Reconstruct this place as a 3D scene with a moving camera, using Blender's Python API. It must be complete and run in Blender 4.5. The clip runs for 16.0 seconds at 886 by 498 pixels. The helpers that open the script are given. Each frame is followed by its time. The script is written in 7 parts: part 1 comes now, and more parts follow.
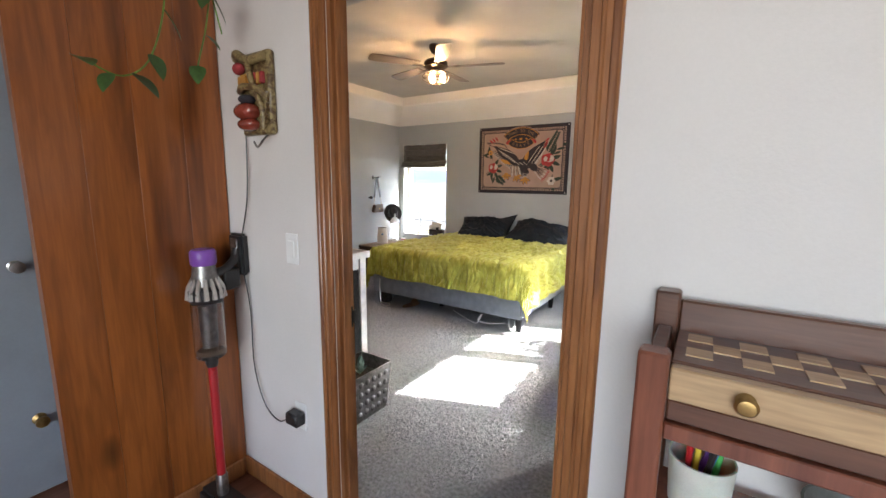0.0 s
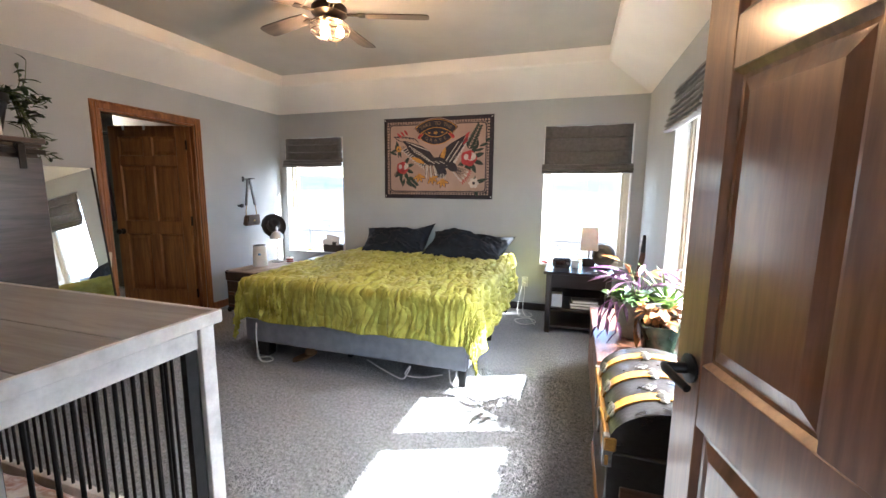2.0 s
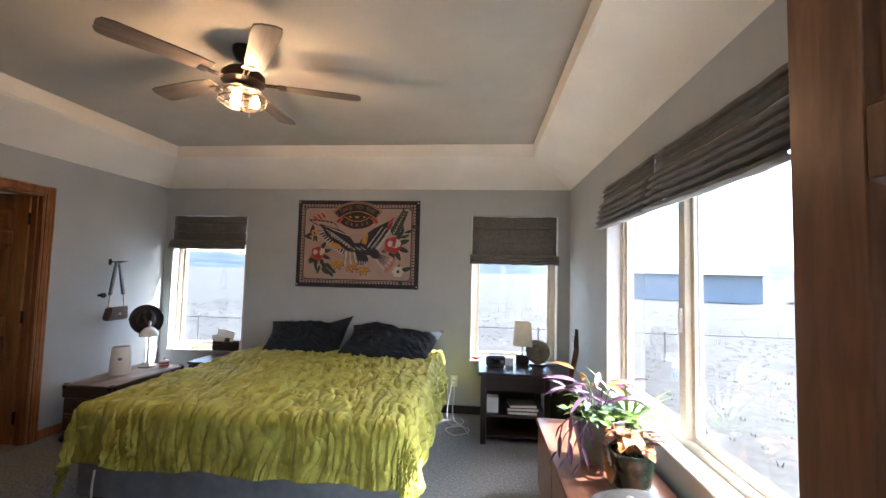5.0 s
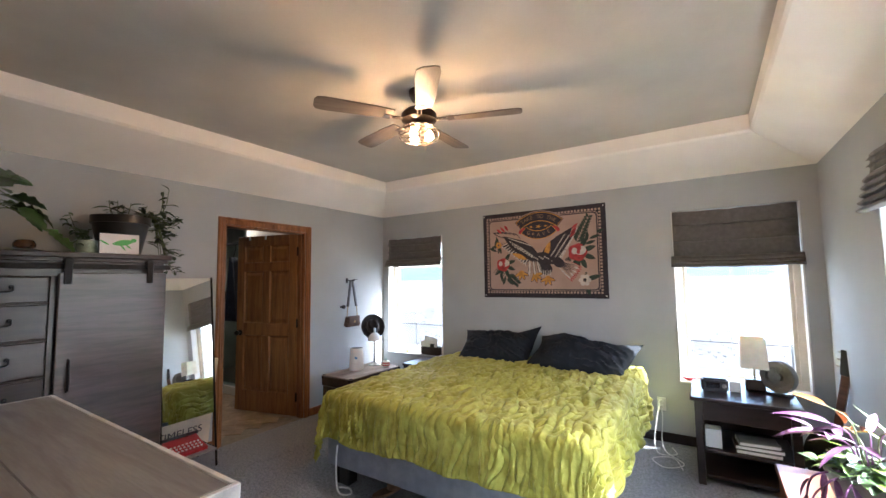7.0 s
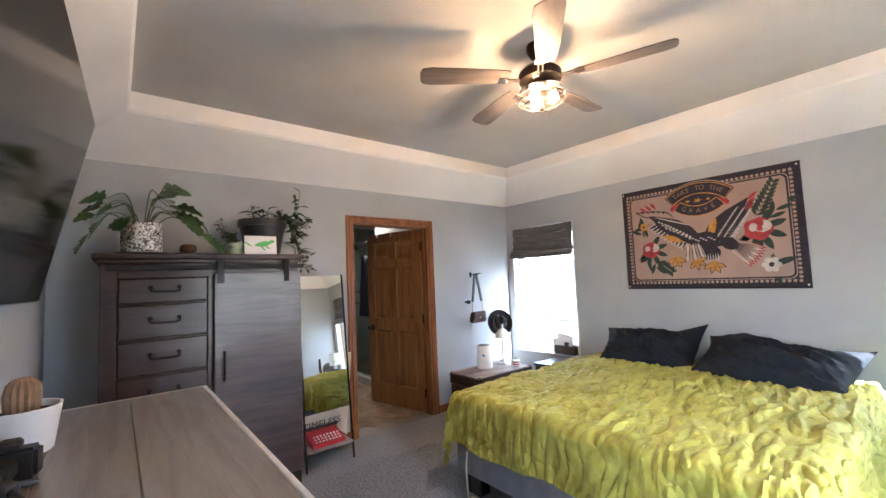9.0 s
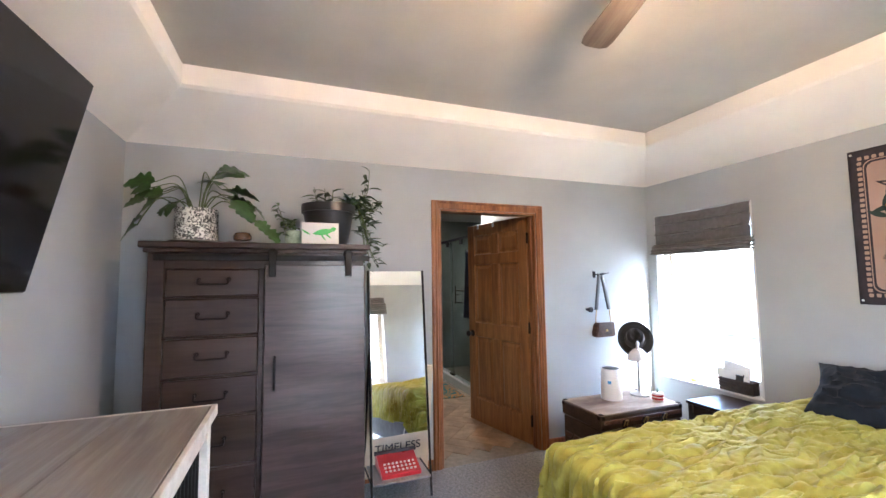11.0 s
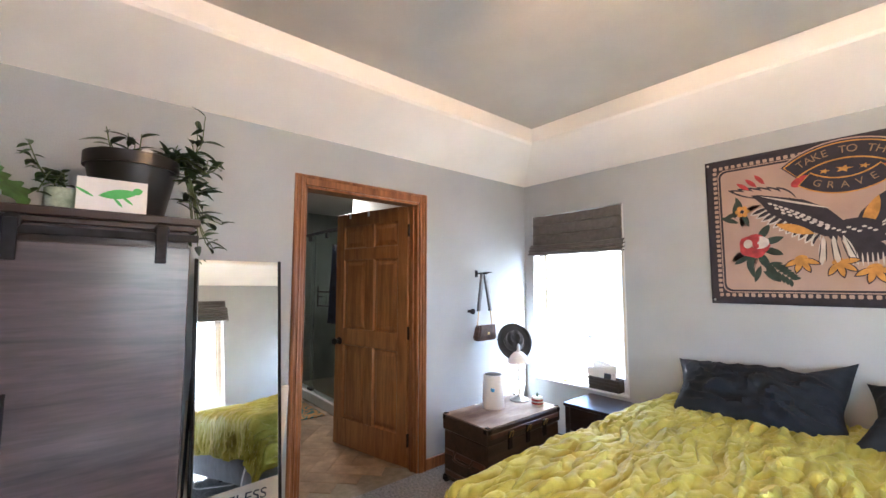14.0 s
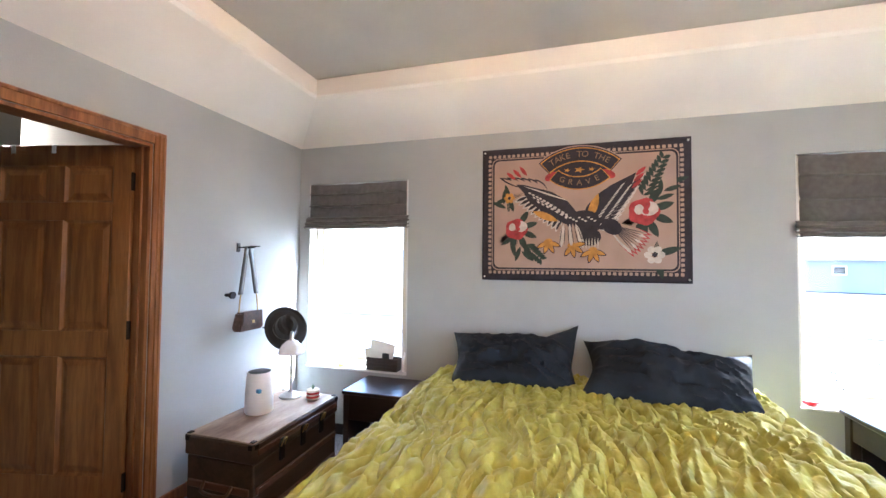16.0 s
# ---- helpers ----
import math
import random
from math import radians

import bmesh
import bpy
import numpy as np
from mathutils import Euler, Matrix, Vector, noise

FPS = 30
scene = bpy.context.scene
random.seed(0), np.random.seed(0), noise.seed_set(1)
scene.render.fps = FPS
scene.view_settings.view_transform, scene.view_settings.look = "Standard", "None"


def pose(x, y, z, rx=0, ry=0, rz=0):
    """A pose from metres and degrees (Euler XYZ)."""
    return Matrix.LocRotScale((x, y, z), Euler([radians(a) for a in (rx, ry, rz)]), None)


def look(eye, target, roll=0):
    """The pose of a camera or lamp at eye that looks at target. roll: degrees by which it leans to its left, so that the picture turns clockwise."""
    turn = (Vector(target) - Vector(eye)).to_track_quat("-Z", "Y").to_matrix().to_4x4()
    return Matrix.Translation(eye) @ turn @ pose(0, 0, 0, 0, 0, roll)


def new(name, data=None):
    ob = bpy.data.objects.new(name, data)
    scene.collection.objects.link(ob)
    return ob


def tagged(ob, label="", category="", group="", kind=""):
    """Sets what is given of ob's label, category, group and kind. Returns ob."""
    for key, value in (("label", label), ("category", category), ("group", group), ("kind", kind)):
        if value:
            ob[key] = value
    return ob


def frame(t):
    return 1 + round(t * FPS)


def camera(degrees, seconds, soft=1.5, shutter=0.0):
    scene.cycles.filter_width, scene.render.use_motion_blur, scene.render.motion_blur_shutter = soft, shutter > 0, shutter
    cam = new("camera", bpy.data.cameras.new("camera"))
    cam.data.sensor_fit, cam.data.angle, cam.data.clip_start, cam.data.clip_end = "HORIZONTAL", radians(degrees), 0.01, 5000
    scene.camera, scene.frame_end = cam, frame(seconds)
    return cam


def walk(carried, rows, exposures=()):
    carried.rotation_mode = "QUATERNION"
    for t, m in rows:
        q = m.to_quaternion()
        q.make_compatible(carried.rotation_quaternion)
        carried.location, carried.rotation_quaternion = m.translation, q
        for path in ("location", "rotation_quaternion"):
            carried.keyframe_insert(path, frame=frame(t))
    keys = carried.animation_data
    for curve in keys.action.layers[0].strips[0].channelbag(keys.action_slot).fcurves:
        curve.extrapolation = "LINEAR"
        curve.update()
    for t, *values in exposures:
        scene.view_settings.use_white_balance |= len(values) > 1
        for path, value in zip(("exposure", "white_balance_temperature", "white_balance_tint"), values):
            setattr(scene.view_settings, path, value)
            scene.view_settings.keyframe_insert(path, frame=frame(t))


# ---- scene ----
cam = camera(95.5, 16.0)
PATH = [
    (0, (0.533, 0.436, 1.415), (-0.549, 2.087, 1.091), 0.7),
    (0.5, (0.32, 0.652, 1.398), (-0.767, 2.299, 1.074), 0.1),
    (1, (0.132, 0.898, 1.391), (-0.834, 2.619, 1.071), 0.0),
    (1.5, (-0.088, 1.103, 1.389), (-0.867, 2.918, 1.072), 0.3),
    (2, (-0.203, 1.355, 1.374), (-0.81, 3.239, 1.086), 0.5),
    (2.5, (-0.304, 1.557, 1.381), (-0.644, 3.508, 1.1), 1.1),
    (3, (-0.417, 1.661, 1.397), (-0.548, 3.644, 1.174), 1.2),
    (3.2, (-0.417, 1.693, 1.408), (-0.481, 3.683, 1.22), 1.5),
    (5.3, (-0.436, 1.737, 1.472), (-0.701, 3.714, 1.605), 1.3),
    (5.5, (-0.413, 1.757, 1.471), (-0.776, 3.719, 1.609), 1.1),
    (6, (-0.315, 1.8, 1.47), (-0.956, 3.689, 1.613), 0.7),
    (6.5, (-0.288, 1.804, 1.486), (-1.176, 3.59, 1.628), -0.0),
    (7, (-0.291, 1.784, 1.487), (-1.382, 3.453, 1.638), -0.8),
    (7.5, (-0.31, 1.771, 1.489), (-1.546, 3.336, 1.645), -1.6),
    (8, (-0.327, 1.807, 1.486), (-1.689, 3.263, 1.64), -2.2),
    (8.5, (-0.374, 1.892, 1.451), (-1.837, 3.246, 1.61), -2.5),
    (9, (-0.509, 2.044, 1.462), (-2.056, 3.304, 1.606), -2.4),
    (9.5, (-0.586, 2.253, 1.452), (-2.228, 3.389, 1.578), -1.9),
    (10, (-0.673, 2.483, 1.466), (-2.414, 3.459, 1.59), -1.4),
    (12.3, (-1.47, 2.788, 1.44), (-3.387, 3.33, 1.62), -0.4),
    (12.5, (-1.502, 2.809, 1.432), (-3.401, 3.406, 1.621), -0.4),
    (13, (-1.522, 2.84, 1.437), (-3.348, 3.637, 1.619), -0.3),
    (13.5, (-1.539, 2.843, 1.418), (-3.234, 3.889, 1.6), -0.2),
    (14, (-1.55, 2.856, 1.41), (-3.076, 4.137, 1.578), -0.0),
    (14.5, (-1.577, 2.89, 1.41), (-2.903, 4.38, 1.559), 0.2),
    (15, (-1.658, 2.979, 1.404), (-2.733, 4.661, 1.531), 0.2),
    (15.5, (-1.752, 3.051, 1.401), (-2.58, 4.869, 1.501), 0.2),
    (16, (-1.914, 3.074, 1.402), (-2.48, 4.992, 1.467), 0.5),
]
EXPOSURES = [(0, 3.6, 6350, 10), (1, 3.6, 6200, 10), (2, 3.65, 5900, 10), (3, 3.3, 5750, 10), (5.5, 3.0, 5850, 10), (7, 3.5, 5700, 10), (8, 3.85, 5550, 10), (9, 4.1, 5450, 10), (10, 4.4, 5300, 10), (12.5, 4.65, 5450, 10), (16, 4.25, 5450, 10)]
walk(cam, [(t, look(eye, target, roll)) for t, eye, target, roll in PATH], EXPOSURES)

# ---- world, sun, exposure ----
world = bpy.data.worlds.new("sky")
scene.world = world
world.use_nodes = True
wn = world.node_tree.nodes
sky = wn.new("ShaderNodeTexSky")
sky.sky_type = "NISHITA"
sky.sun_disc = False
SUN_UP = 47.0
sun_flat = Vector((0.935, 0.356, 0)).normalized()
sun_way = Vector((sun_flat.x * math.cos(radians(SUN_UP)), sun_flat.y * math.cos(radians(SUN_UP)), math.sin(radians(SUN_UP))))
sky.sun_elevation = radians(SUN_UP)
sky.sun_rotation = math.atan2(sun_flat.x, sun_flat.y)
wn["Background"].inputs[1].default_value = 0.15
world.node_tree.links.new(sky.outputs[0], wn["Background"].inputs[0])
sun = new("sun", bpy.data.lights.new("sun", "SUN"))
sun.data.energy, sun.data.angle, sun.data.color = 4.0, radians(0.6), (1.0, 0.95, 0.87)
sun.matrix_world = look(sun_way * 30, (0, 0, 0))


def fill_lamp(name, place, target, w, h, power):
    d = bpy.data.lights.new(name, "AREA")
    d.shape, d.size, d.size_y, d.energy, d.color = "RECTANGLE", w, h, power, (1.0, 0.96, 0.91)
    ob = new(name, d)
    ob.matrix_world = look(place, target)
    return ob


# fill lamp added out of view, in a made-up window opening of the hall
fill_lamp("fill_lamp_hall", (1.4, -2.35, 1.5), (0.2, 1.4, 1.3), 2.2, 1.6, 6)


# ---- materials ----
def nodes_of(name):
    m = bpy.data.materials.new(name)
    m.use_nodes = True
    t = m.node_tree
    return m, t.nodes, t.links, t.nodes["Principled BSDF"]


def ramp(N, stops):
    r = N.new("ShaderNodeValToRGB")
    while len(r.color_ramp.elements) < len(stops):
        r.color_ramp.elements.new(0.5)
    for e, (p, c) in zip(r.color_ramp.elements, stops):
        e.position, e.color = p, (*c, 1)
    return r


def mul(c, k):
    return tuple(min(1, x * k) for x in c)


def surface(name, col, rough=0.6, metal=0.0, vary=0.12, scale=6.0, grain=90.0, bump=0.15, dist=0.004, stretch=(1, 1, 1), col2=None, sheen=0.0, coat=0.0, rand=0.0, spec=0.5):
    m, N, L, p = nodes_of(name)
    tc, mp = N.new("ShaderNodeTexCoord"), N.new("ShaderNodeMapping")
    mp.inputs["Scale"].default_value = stretch
    L.new(tc.outputs["Object"], mp.inputs[0])
    n1, n2 = N.new("ShaderNodeTexNoise"), N.new("ShaderNodeTexNoise")
    for n, s, d in ((n1, scale, 5), (n2, grain, 3)):
        n.inputs["Scale"].default_value, n.inputs["Detail"].default_value = s, d
        L.new(mp.outputs[0], n.inputs["Vector"])
    c2 = col2 or mul(col, 1 - 2.2 * vary)
    r = ramp(N, ((0.3, c2), (0.7, mul(col, 1 + vary))))
    L.new(n1.outputs["Fac"], r.inputs[0])
    mix = N.new("ShaderNodeMixRGB")
    mix.blend_type = "MULTIPLY"
    mix.inputs[0].default_value = min(1, vary * 3)
    r2 = ramp(N, ((0.3, (0.72, 0.72, 0.72)), (0.7, (1, 1, 1))))
    L.new(n2.outputs["Fac"], r2.inputs[0])
    L.new(r.outputs[0], mix.inputs[1])
    L.new(r2.outputs[0], mix.inputs[2])
    out = mix.outputs[0]
    if rand:
        oi, hs = N.new("ShaderNodeObjectInfo"), N.new("ShaderNodeHueSaturation")
        mr = N.new("ShaderNodeMapRange")
        mr.inputs["To Min"].default_value, mr.inputs["To Max"].default_value = 1 - rand, 1 + rand
        L.new(oi.outputs["Random"], mr.inputs[0])
        L.new(mr.outputs[0], hs.inputs["Value"])
        L.new(out, hs.inputs["Color"])
        out = hs.outputs[0]
    L.new(out, p.inputs["Base Color"])
    rr = N.new("ShaderNodeMapRange")
    rr.inputs["To Min"].default_value, rr.inputs["To Max"].default_value = max(0.02, rough - 0.08), min(1, rough + 0.08)
    L.new(n1.outputs["Fac"], rr.inputs[0])
    L.new(rr.outputs[0], p.inputs["Roughness"])
    p.inputs["Metallic"].default_value = metal
    p.inputs["Specular IOR Level"].default_value = spec
    p.inputs["Sheen Weight"].default_value = sheen
    p.inputs["Coat Weight"].default_value = coat
    if bump:
        b = N.new("ShaderNodeBump")
        b.inputs["Strength"].default_value, b.inputs["Distance"].default_value = bump, dist
        L.new(n2.outputs["Fac"], b.inputs["Height"])
        L.new(b.outputs[0], p.inputs["Normal"])
    return m


def wood(name, light, dark, rough=0.4, along="z", scale=1.0, knots=0.0, coat=0.0, rand=0.0, fine=1.0):
    """Grain drawn out along one axis, with broad bands, fine pores and, if asked for, knots."""
    m, N, L, p = nodes_of(name)
    tc, mp = N.new("ShaderNodeTexCoord"), N.new("ShaderNodeMapping")
    mp.inputs["Scale"].default_value = tuple(scale * (0.09 if a == along else 1.0) for a in "xyz")
    L.new(tc.outputs["Object"], mp.inputs[0])
    vec = mp.outputs[0]
    oi = N.new("ShaderNodeObjectInfo")
    add = N.new("ShaderNodeVectorMath")
    sc = N.new("ShaderNodeVectorMath")
    sc.operation = "SCALE"
    sc.inputs[0].default_value = (3.1, 5.3, 2.7)
    L.new(oi.outputs["Random"], sc.inputs["Scale"])
    L.new(vec, add.inputs[0])
    L.new(sc.outputs[0], add.inputs[1])
    vec = add.outputs[0]
    n1, n2, n3 = (N.new("ShaderNodeTexNoise") for _ in range(3))
    for n, s, d, dis in ((n1, 9, 4, 1.2), (n2, 120 * fine, 3, 0.3), (n3, 34, 3, 0.8)):
        n.inputs["Scale"].default_value, n.inputs["Detail"].default_value, n.inputs["Distortion"].default_value = s, d, dis
        L.new(vec, n.inputs["Vector"])
    r = ramp(N, ((0.28, dark), (0.5, mul(light, 0.85)), (0.75, light)))
    L.new(n1.outputs["Fac"], r.inputs[0])
    mx = N.new("ShaderNodeMixRGB")
    mx.blend_type, mx.inputs[0].default_value = "MULTIPLY", 0.6
    r3 = ramp(N, ((0.35, (0.55, 0.5, 0.48)), (0.62, (1, 1, 1))))
    L.new(n3.outputs["Fac"], r3.inputs[0])
    L.new(r.outputs[0], mx.inputs[1])
    L.new(r3.outputs[0], mx.inputs[2])
    mx2 = N.new("ShaderNodeMixRGB")
    mx2.blend_type, mx2.inputs[0].default_value = "MULTIPLY", 0.35
    L.new(mx.outputs[0], mx2.inputs[1])
    L.new(n2.outputs["Fac"], mx2.inputs[2])
    out = mx2.outputs[0]
    if knots:
        mk = N.new("ShaderNodeMapping")
        mk.inputs["Scale"].default_value = tuple(knots * (0.45 if a == along else 1.0) for a in "xyz")
        L.new(tc.outputs["Object"], mk.inputs[0])
        v = N.new("ShaderNodeTexVoronoi")
        v.inputs["Scale"].default_value = 2.6
        L.new(mk.outputs[0], v.inputs["Vector"])
        rk = ramp(N, ((0.10, (0.10, 0.05, 0.03)), (0.19, (1, 1, 1))))
        L.new(v.outputs["Distance"], rk.inputs[0])
        mx3 = N.new("ShaderNodeMixRGB")
        mx3.blend_type, mx3.inputs[0].default_value = "MULTIPLY", 0.75
        L.new(out, mx3.inputs[1])
        L.new(rk.outputs[0], mx3.inputs[2])
        out = mx3.outputs[0]
    if rand:
        hs, mr = N.new("ShaderNodeHueSaturation"), N.new("ShaderNodeMapRange")
        mr.inputs["To Min"].default_value, mr.inputs["To Max"].default_value = 1 - rand, 1 + rand
        L.new(oi.outputs["Random"], mr.inputs[0])
        L.new(mr.outputs[0], hs.inputs["Value"])
        L.new(out, hs.inputs["Color"])
        out = hs.outputs[0]
    L.new(out, p.inputs["Base Color"])
    p.inputs["Roughness"].default_value = rough
    p.inputs["Coat Weight"].default_value = coat
    p.inputs["Coat Roughness"].default_value = 0.15
    b = N.new("ShaderNodeBump")
    b.inputs["Strength"].default_value, b.inputs["Distance"].default_value = 0.25, 0.002
    L.new(n3.outputs["Fac"], b.inputs["Height"])
    L.new(b.outputs[0], p.inputs["Normal"])
    return m


def glass(name, tint=(1, 1, 1), rough=0.0):
    m, N, L, p = nodes_of(name)
    p.inputs["Base Color"].default_value = (*tint, 1)
    p.inputs["Transmission Weight"].default_value = 1
    p.inputs["Roughness"].default_value = rough
    p.inputs["IOR"].default_value = 1.45
    return m


def glow(name, col, strength):
    m, N, L, p = nodes_of(name)
    p.inputs["Emission Color"].default_value = (*col, 1)
    p.inputs["Emission Strength"].default_value = strength
    p.inputs["Base Color"].default_value = (*col, 1)
    return m


def two_tone(name, a, b, scale, edge=0.06, rough=0.5):
    """Sharp blotches of two colours."""
    m, N, L, p = nodes_of(name)
    tc = N.new("ShaderNodeTexCoord")
    n = N.new("ShaderNodeTexNoise")
    n.inputs["Scale"].default_value, n.inputs["Detail"].default_value, n.inputs["Distortion"].default_value = scale, 2, 1.5
    L.new(tc.outputs["Object"], n.inputs["Vector"])
    r = ramp(N, ((0.5 - edge, a), (0.5 + edge, b)))
    L.new(n.outputs["Fac"], r.inputs[0])
    L.new(r.outputs[0], p.inputs["Base Color"])
    p.inputs["Roughness"].default_value = rough
    return m


M_WALL = surface("wall_paint_grey", (0.41, 0.435, 0.45), 0.75, vary=0.04, scale=2, grain=160, bump=0.25, dist=0.003)
M_HALL = surface("wall_paint_white", (0.70, 0.67, 0.65), 0.7, vary=0.03, scale=2, grain=140, bump=0.2, dist=0.003)
M_COVE = surface("cove_paint_cream", (0.90, 0.865, 0.81), 0.7, vary=0.03, scale=2, grain=120, bump=0.15, dist=0.003)
M_CEIL = surface("ceiling_paint_taupe", (0.53, 0.505, 0.455), 0.75, vary=0.05, scale=2, grain=120, bump=0.2, dist=0.003)
M_CARPET = surface("carpet_grey", (0.315, 0.325, 0.345), 0.95, vary=0.22, scale=55, grain=330, bump=0.9, dist=0.012, sheen=0.25, spec=0.1)
M_OAKTRIM = wood("trim_oak", (0.42, 0.17, 0.058), (0.17, 0.057, 0.019), 0.35, "z", 1.6, coat=0.25)
M_DOOR = wood("door_oak_dark", (0.31, 0.14, 0.07), (0.17, 0.07, 0.035), 0.28, "z", 1.3, coat=0.8)
M_BATHDOOR = wood("door_oak_golden", (0.40, 0.175, 0.055), (0.22, 0.085, 0.025), 0.35, "z", 1.3, coat=0.3)
M_PINE = wood("panel_pine_knotty", (0.41, 0.125, 0.026), (0.16, 0.042, 0.01), 0.35, "z", 0.9, knots=1.6, coat=0.3)
M_DRESSER = wood("dresser_stained_wood", (0.062, 0.037, 0.031), (0.021, 0.012, 0.010), 0.33, "y", 1.3, coat=0.25)
M_DRESSDOOR = wood("dresser_door_wood", (0.105, 0.072, 0.068), (0.036, 0.024, 0.023), 0.32, "y", 1.4, coat=0.45)
M_ESPRESSO = wood("espresso_wood", (0.028, 0.016, 0.014), (0.012, 0.007, 0.006), 0.3, "x", 1.0, coat=0.25)
M_CABINET = wood("cabinet_red_brown", (0.27, 0.115, 0.07), (0.15, 0.055, 0.032), 0.3, "y", 1.0, coat=0.3)
M_CRATETOP = wood("crate_top_weathered", (0.40, 0.385, 0.375), (0.29, 0.278, 0.27), 0.35, "x", 0.6, knots=1.0, coat=0.25, rand=0.06, fine=2.0)
M_CRATEWHITE = surface("crate_white_paint", (0.72, 0.71, 0.69), 0.5, vary=0.1, scale=14, bump=0.1)
M_TRUNKTOP = surface("trunk_worn_top", (0.42, 0.34, 0.27), 0.55, vary=0.25, scale=9, grain=60, bump=0.3, stretch=(1, 0.3, 1), col2=(0.17, 0.11, 0.08))
M_TRUNK = wood("trunk_dark_wood", (0.075, 0.045, 0.03), (0.028, 0.016, 0.012), 0.45, "y", 1.2)
M_CHESS_DARK = wood("chess_walnut", (0.17, 0.075, 0.045), (0.085, 0.035, 0.02), 0.35, "x", 1.4, coat=0.3)
M_CHESS_RED = wood("chess_mahogany", (0.30, 0.10, 0.055), (0.18, 0.05, 0.028), 0.35, "z", 1.4, coat=0.3)
M_CHESS_LIGHT = wood("chess_maple", (0.66, 0.45, 0.25), (0.50, 0.31, 0.16), 0.35, "x", 1.2, coat=0.3)
M_BLACK = surface("black_metal", (0.016, 0.016, 0.017), 0.42, 0.6, vary=0.1, scale=20, bump=0.08)
M_IRON = surface("wrought_iron", (0.02, 0.018, 0.02), 0.5, 0.7, vary=0.15, scale=30, bump=0.15)
M_PLASTIC = surface("black_plastic", (0.02, 0.02, 0.022), 0.35, vary=0.08, scale=20, bump=0.05)
M_WHITEPL = surface("white_plastic", (0.80, 0.80, 0.79), 0.35, vary=0.03, scale=10, bump=0.02)
M_VINYL = surface("window_vinyl_tan", (0.62, 0.56, 0.46), 0.45, vary=0.05, scale=10, bump=0.05)
# pale grey closet paint, with the shade on the door put into the colour
M_CLOSET = surface("closet_paint_shaded", (0.27, 0.30, 0.34), 0.5, vary=0.05, scale=4, bump=0.1)
M_SILL = surface("reveal_paint", (0.72, 0.73, 0.72), 0.6, vary=0.04, scale=4, bump=0.1)
M_BLIND = surface("blind_cloth_charcoal", (0.125, 0.118, 0.113), 0.85, vary=0.1, scale=30, grain=300, bump=0.3, dist=0.002, sheen=0.2)
M_BLANKET = surface("velvet_chartreuse", (0.40, 0.395, 0.085), 0.55, vary=0.14, scale=13, grain=48, bump=0.5, dist=0.006, stretch=(1.5, 0.55, 0.8), col2=(0.27, 0.25, 0.04), sheen=0.3, spec=0.25)
M_BLANKET.node_tree.nodes["Principled BSDF"].inputs["Sheen Tint"].default_value = (0.85, 0.82, 0.4, 1)
M_BLANKET.node_tree.nodes["Principled BSDF"].inputs["Specular Tint"].default_value = (0.9, 0.85, 0.3, 1)
M_SHEET = surface("sheet_white", (0.74, 0.74, 0.76), 0.8, vary=0.04, scale=10, bump=0.2)
M_PILLOW = surface("pillow_cotton_charcoal", (0.017, 0.022, 0.031), 0.8, vary=0.12, scale=12, grain=220, bump=0.3, dist=0.002, spec=0.2)
M_BEDBASE = surface("bed_base_grey_cloth", (0.26, 0.28, 0.32), 0.85, vary=0.1, scale=12, grain=280, bump=0.35, dist=0.003)
M_LEATHER = surface("chest_black_leather", (0.028, 0.026, 0.027), 0.3, vary=0.2, scale=18, grain=70, bump=0.35, dist=0.003, coat=0.4)
M_ORANGEWOOD = wood("chest_honey_wood", (0.62, 0.30, 0.05), (0.42, 0.17, 0.03), 0.35, "y", 1.2, coat=0.4)
M_STEEL = surface("antique_steel", (0.30, 0.29, 0.28), 0.35, 0.9, vary=0.2, scale=40, bump=0.2)
M_NICKEL = surface("brushed_nickel", (0.55, 0.53, 0.50), 0.3, 0.95, vary=0.08, scale=40, bump=0.05)
M_BRASS = surface("aged_brass", (0.45, 0.30, 0.12), 0.35, 0.9, vary=0.15, scale=40, bump=0.08)
M_BRONZE = surface("fan_dark_bronze", (0.035, 0.026, 0.02), 0.4, 0.7, vary=0.1, scale=30, bump=0.05)
M_FANBLADE = wood("fan_blade_wood", (0.20, 0.165, 0.135), (0.12, 0.095, 0.078), 0.5, "x", 1.2)
M_BULB = glow("bulb_warm", (1.0, 0.58, 0.28), 66)
M_DOWNLIGHT = glow("downlight_warm", (1.0, 0.85, 0.65), 35)
M_GLASS = glass("window_glass")
M_CLEAR = glass("clear_plastic", (0.85, 0.86, 0.87), 0.12)
M_SHOWERGLASS = glass("shower_glass", (0.8, 0.9, 0.88), 0.02)
M_MIRROR = surface("mirror_silver", (0.86, 0.88, 0.88), 0.02, 1.0, vary=0.0, bump=0)
M_MIRROR.node_tree.nodes["Principled BSDF"].inputs["Roughness"].default_value = 0.015
for lk in list(M_MIRROR.node_tree.links):
    if lk.to_socket.name == "Roughness":
        M_MIRROR.node_tree.links.remove(lk)
M_SCREEN = surface("tv_screen", (0.008, 0.008, 0.01), 0.12, vary=0.02, scale=3, bump=0)
M_CLOTHPINK = surface("tapestry_ground", (0.40, 0.285, 0.235), 0.9, vary=0.07, scale=4, grain=300, bump=0.2, dist=0.002)
M_INK = surface("tapestry_ink", (0.035, 0.03, 0.042), 0.9, vary=0.15, scale=20, grain=200, bump=0.1)
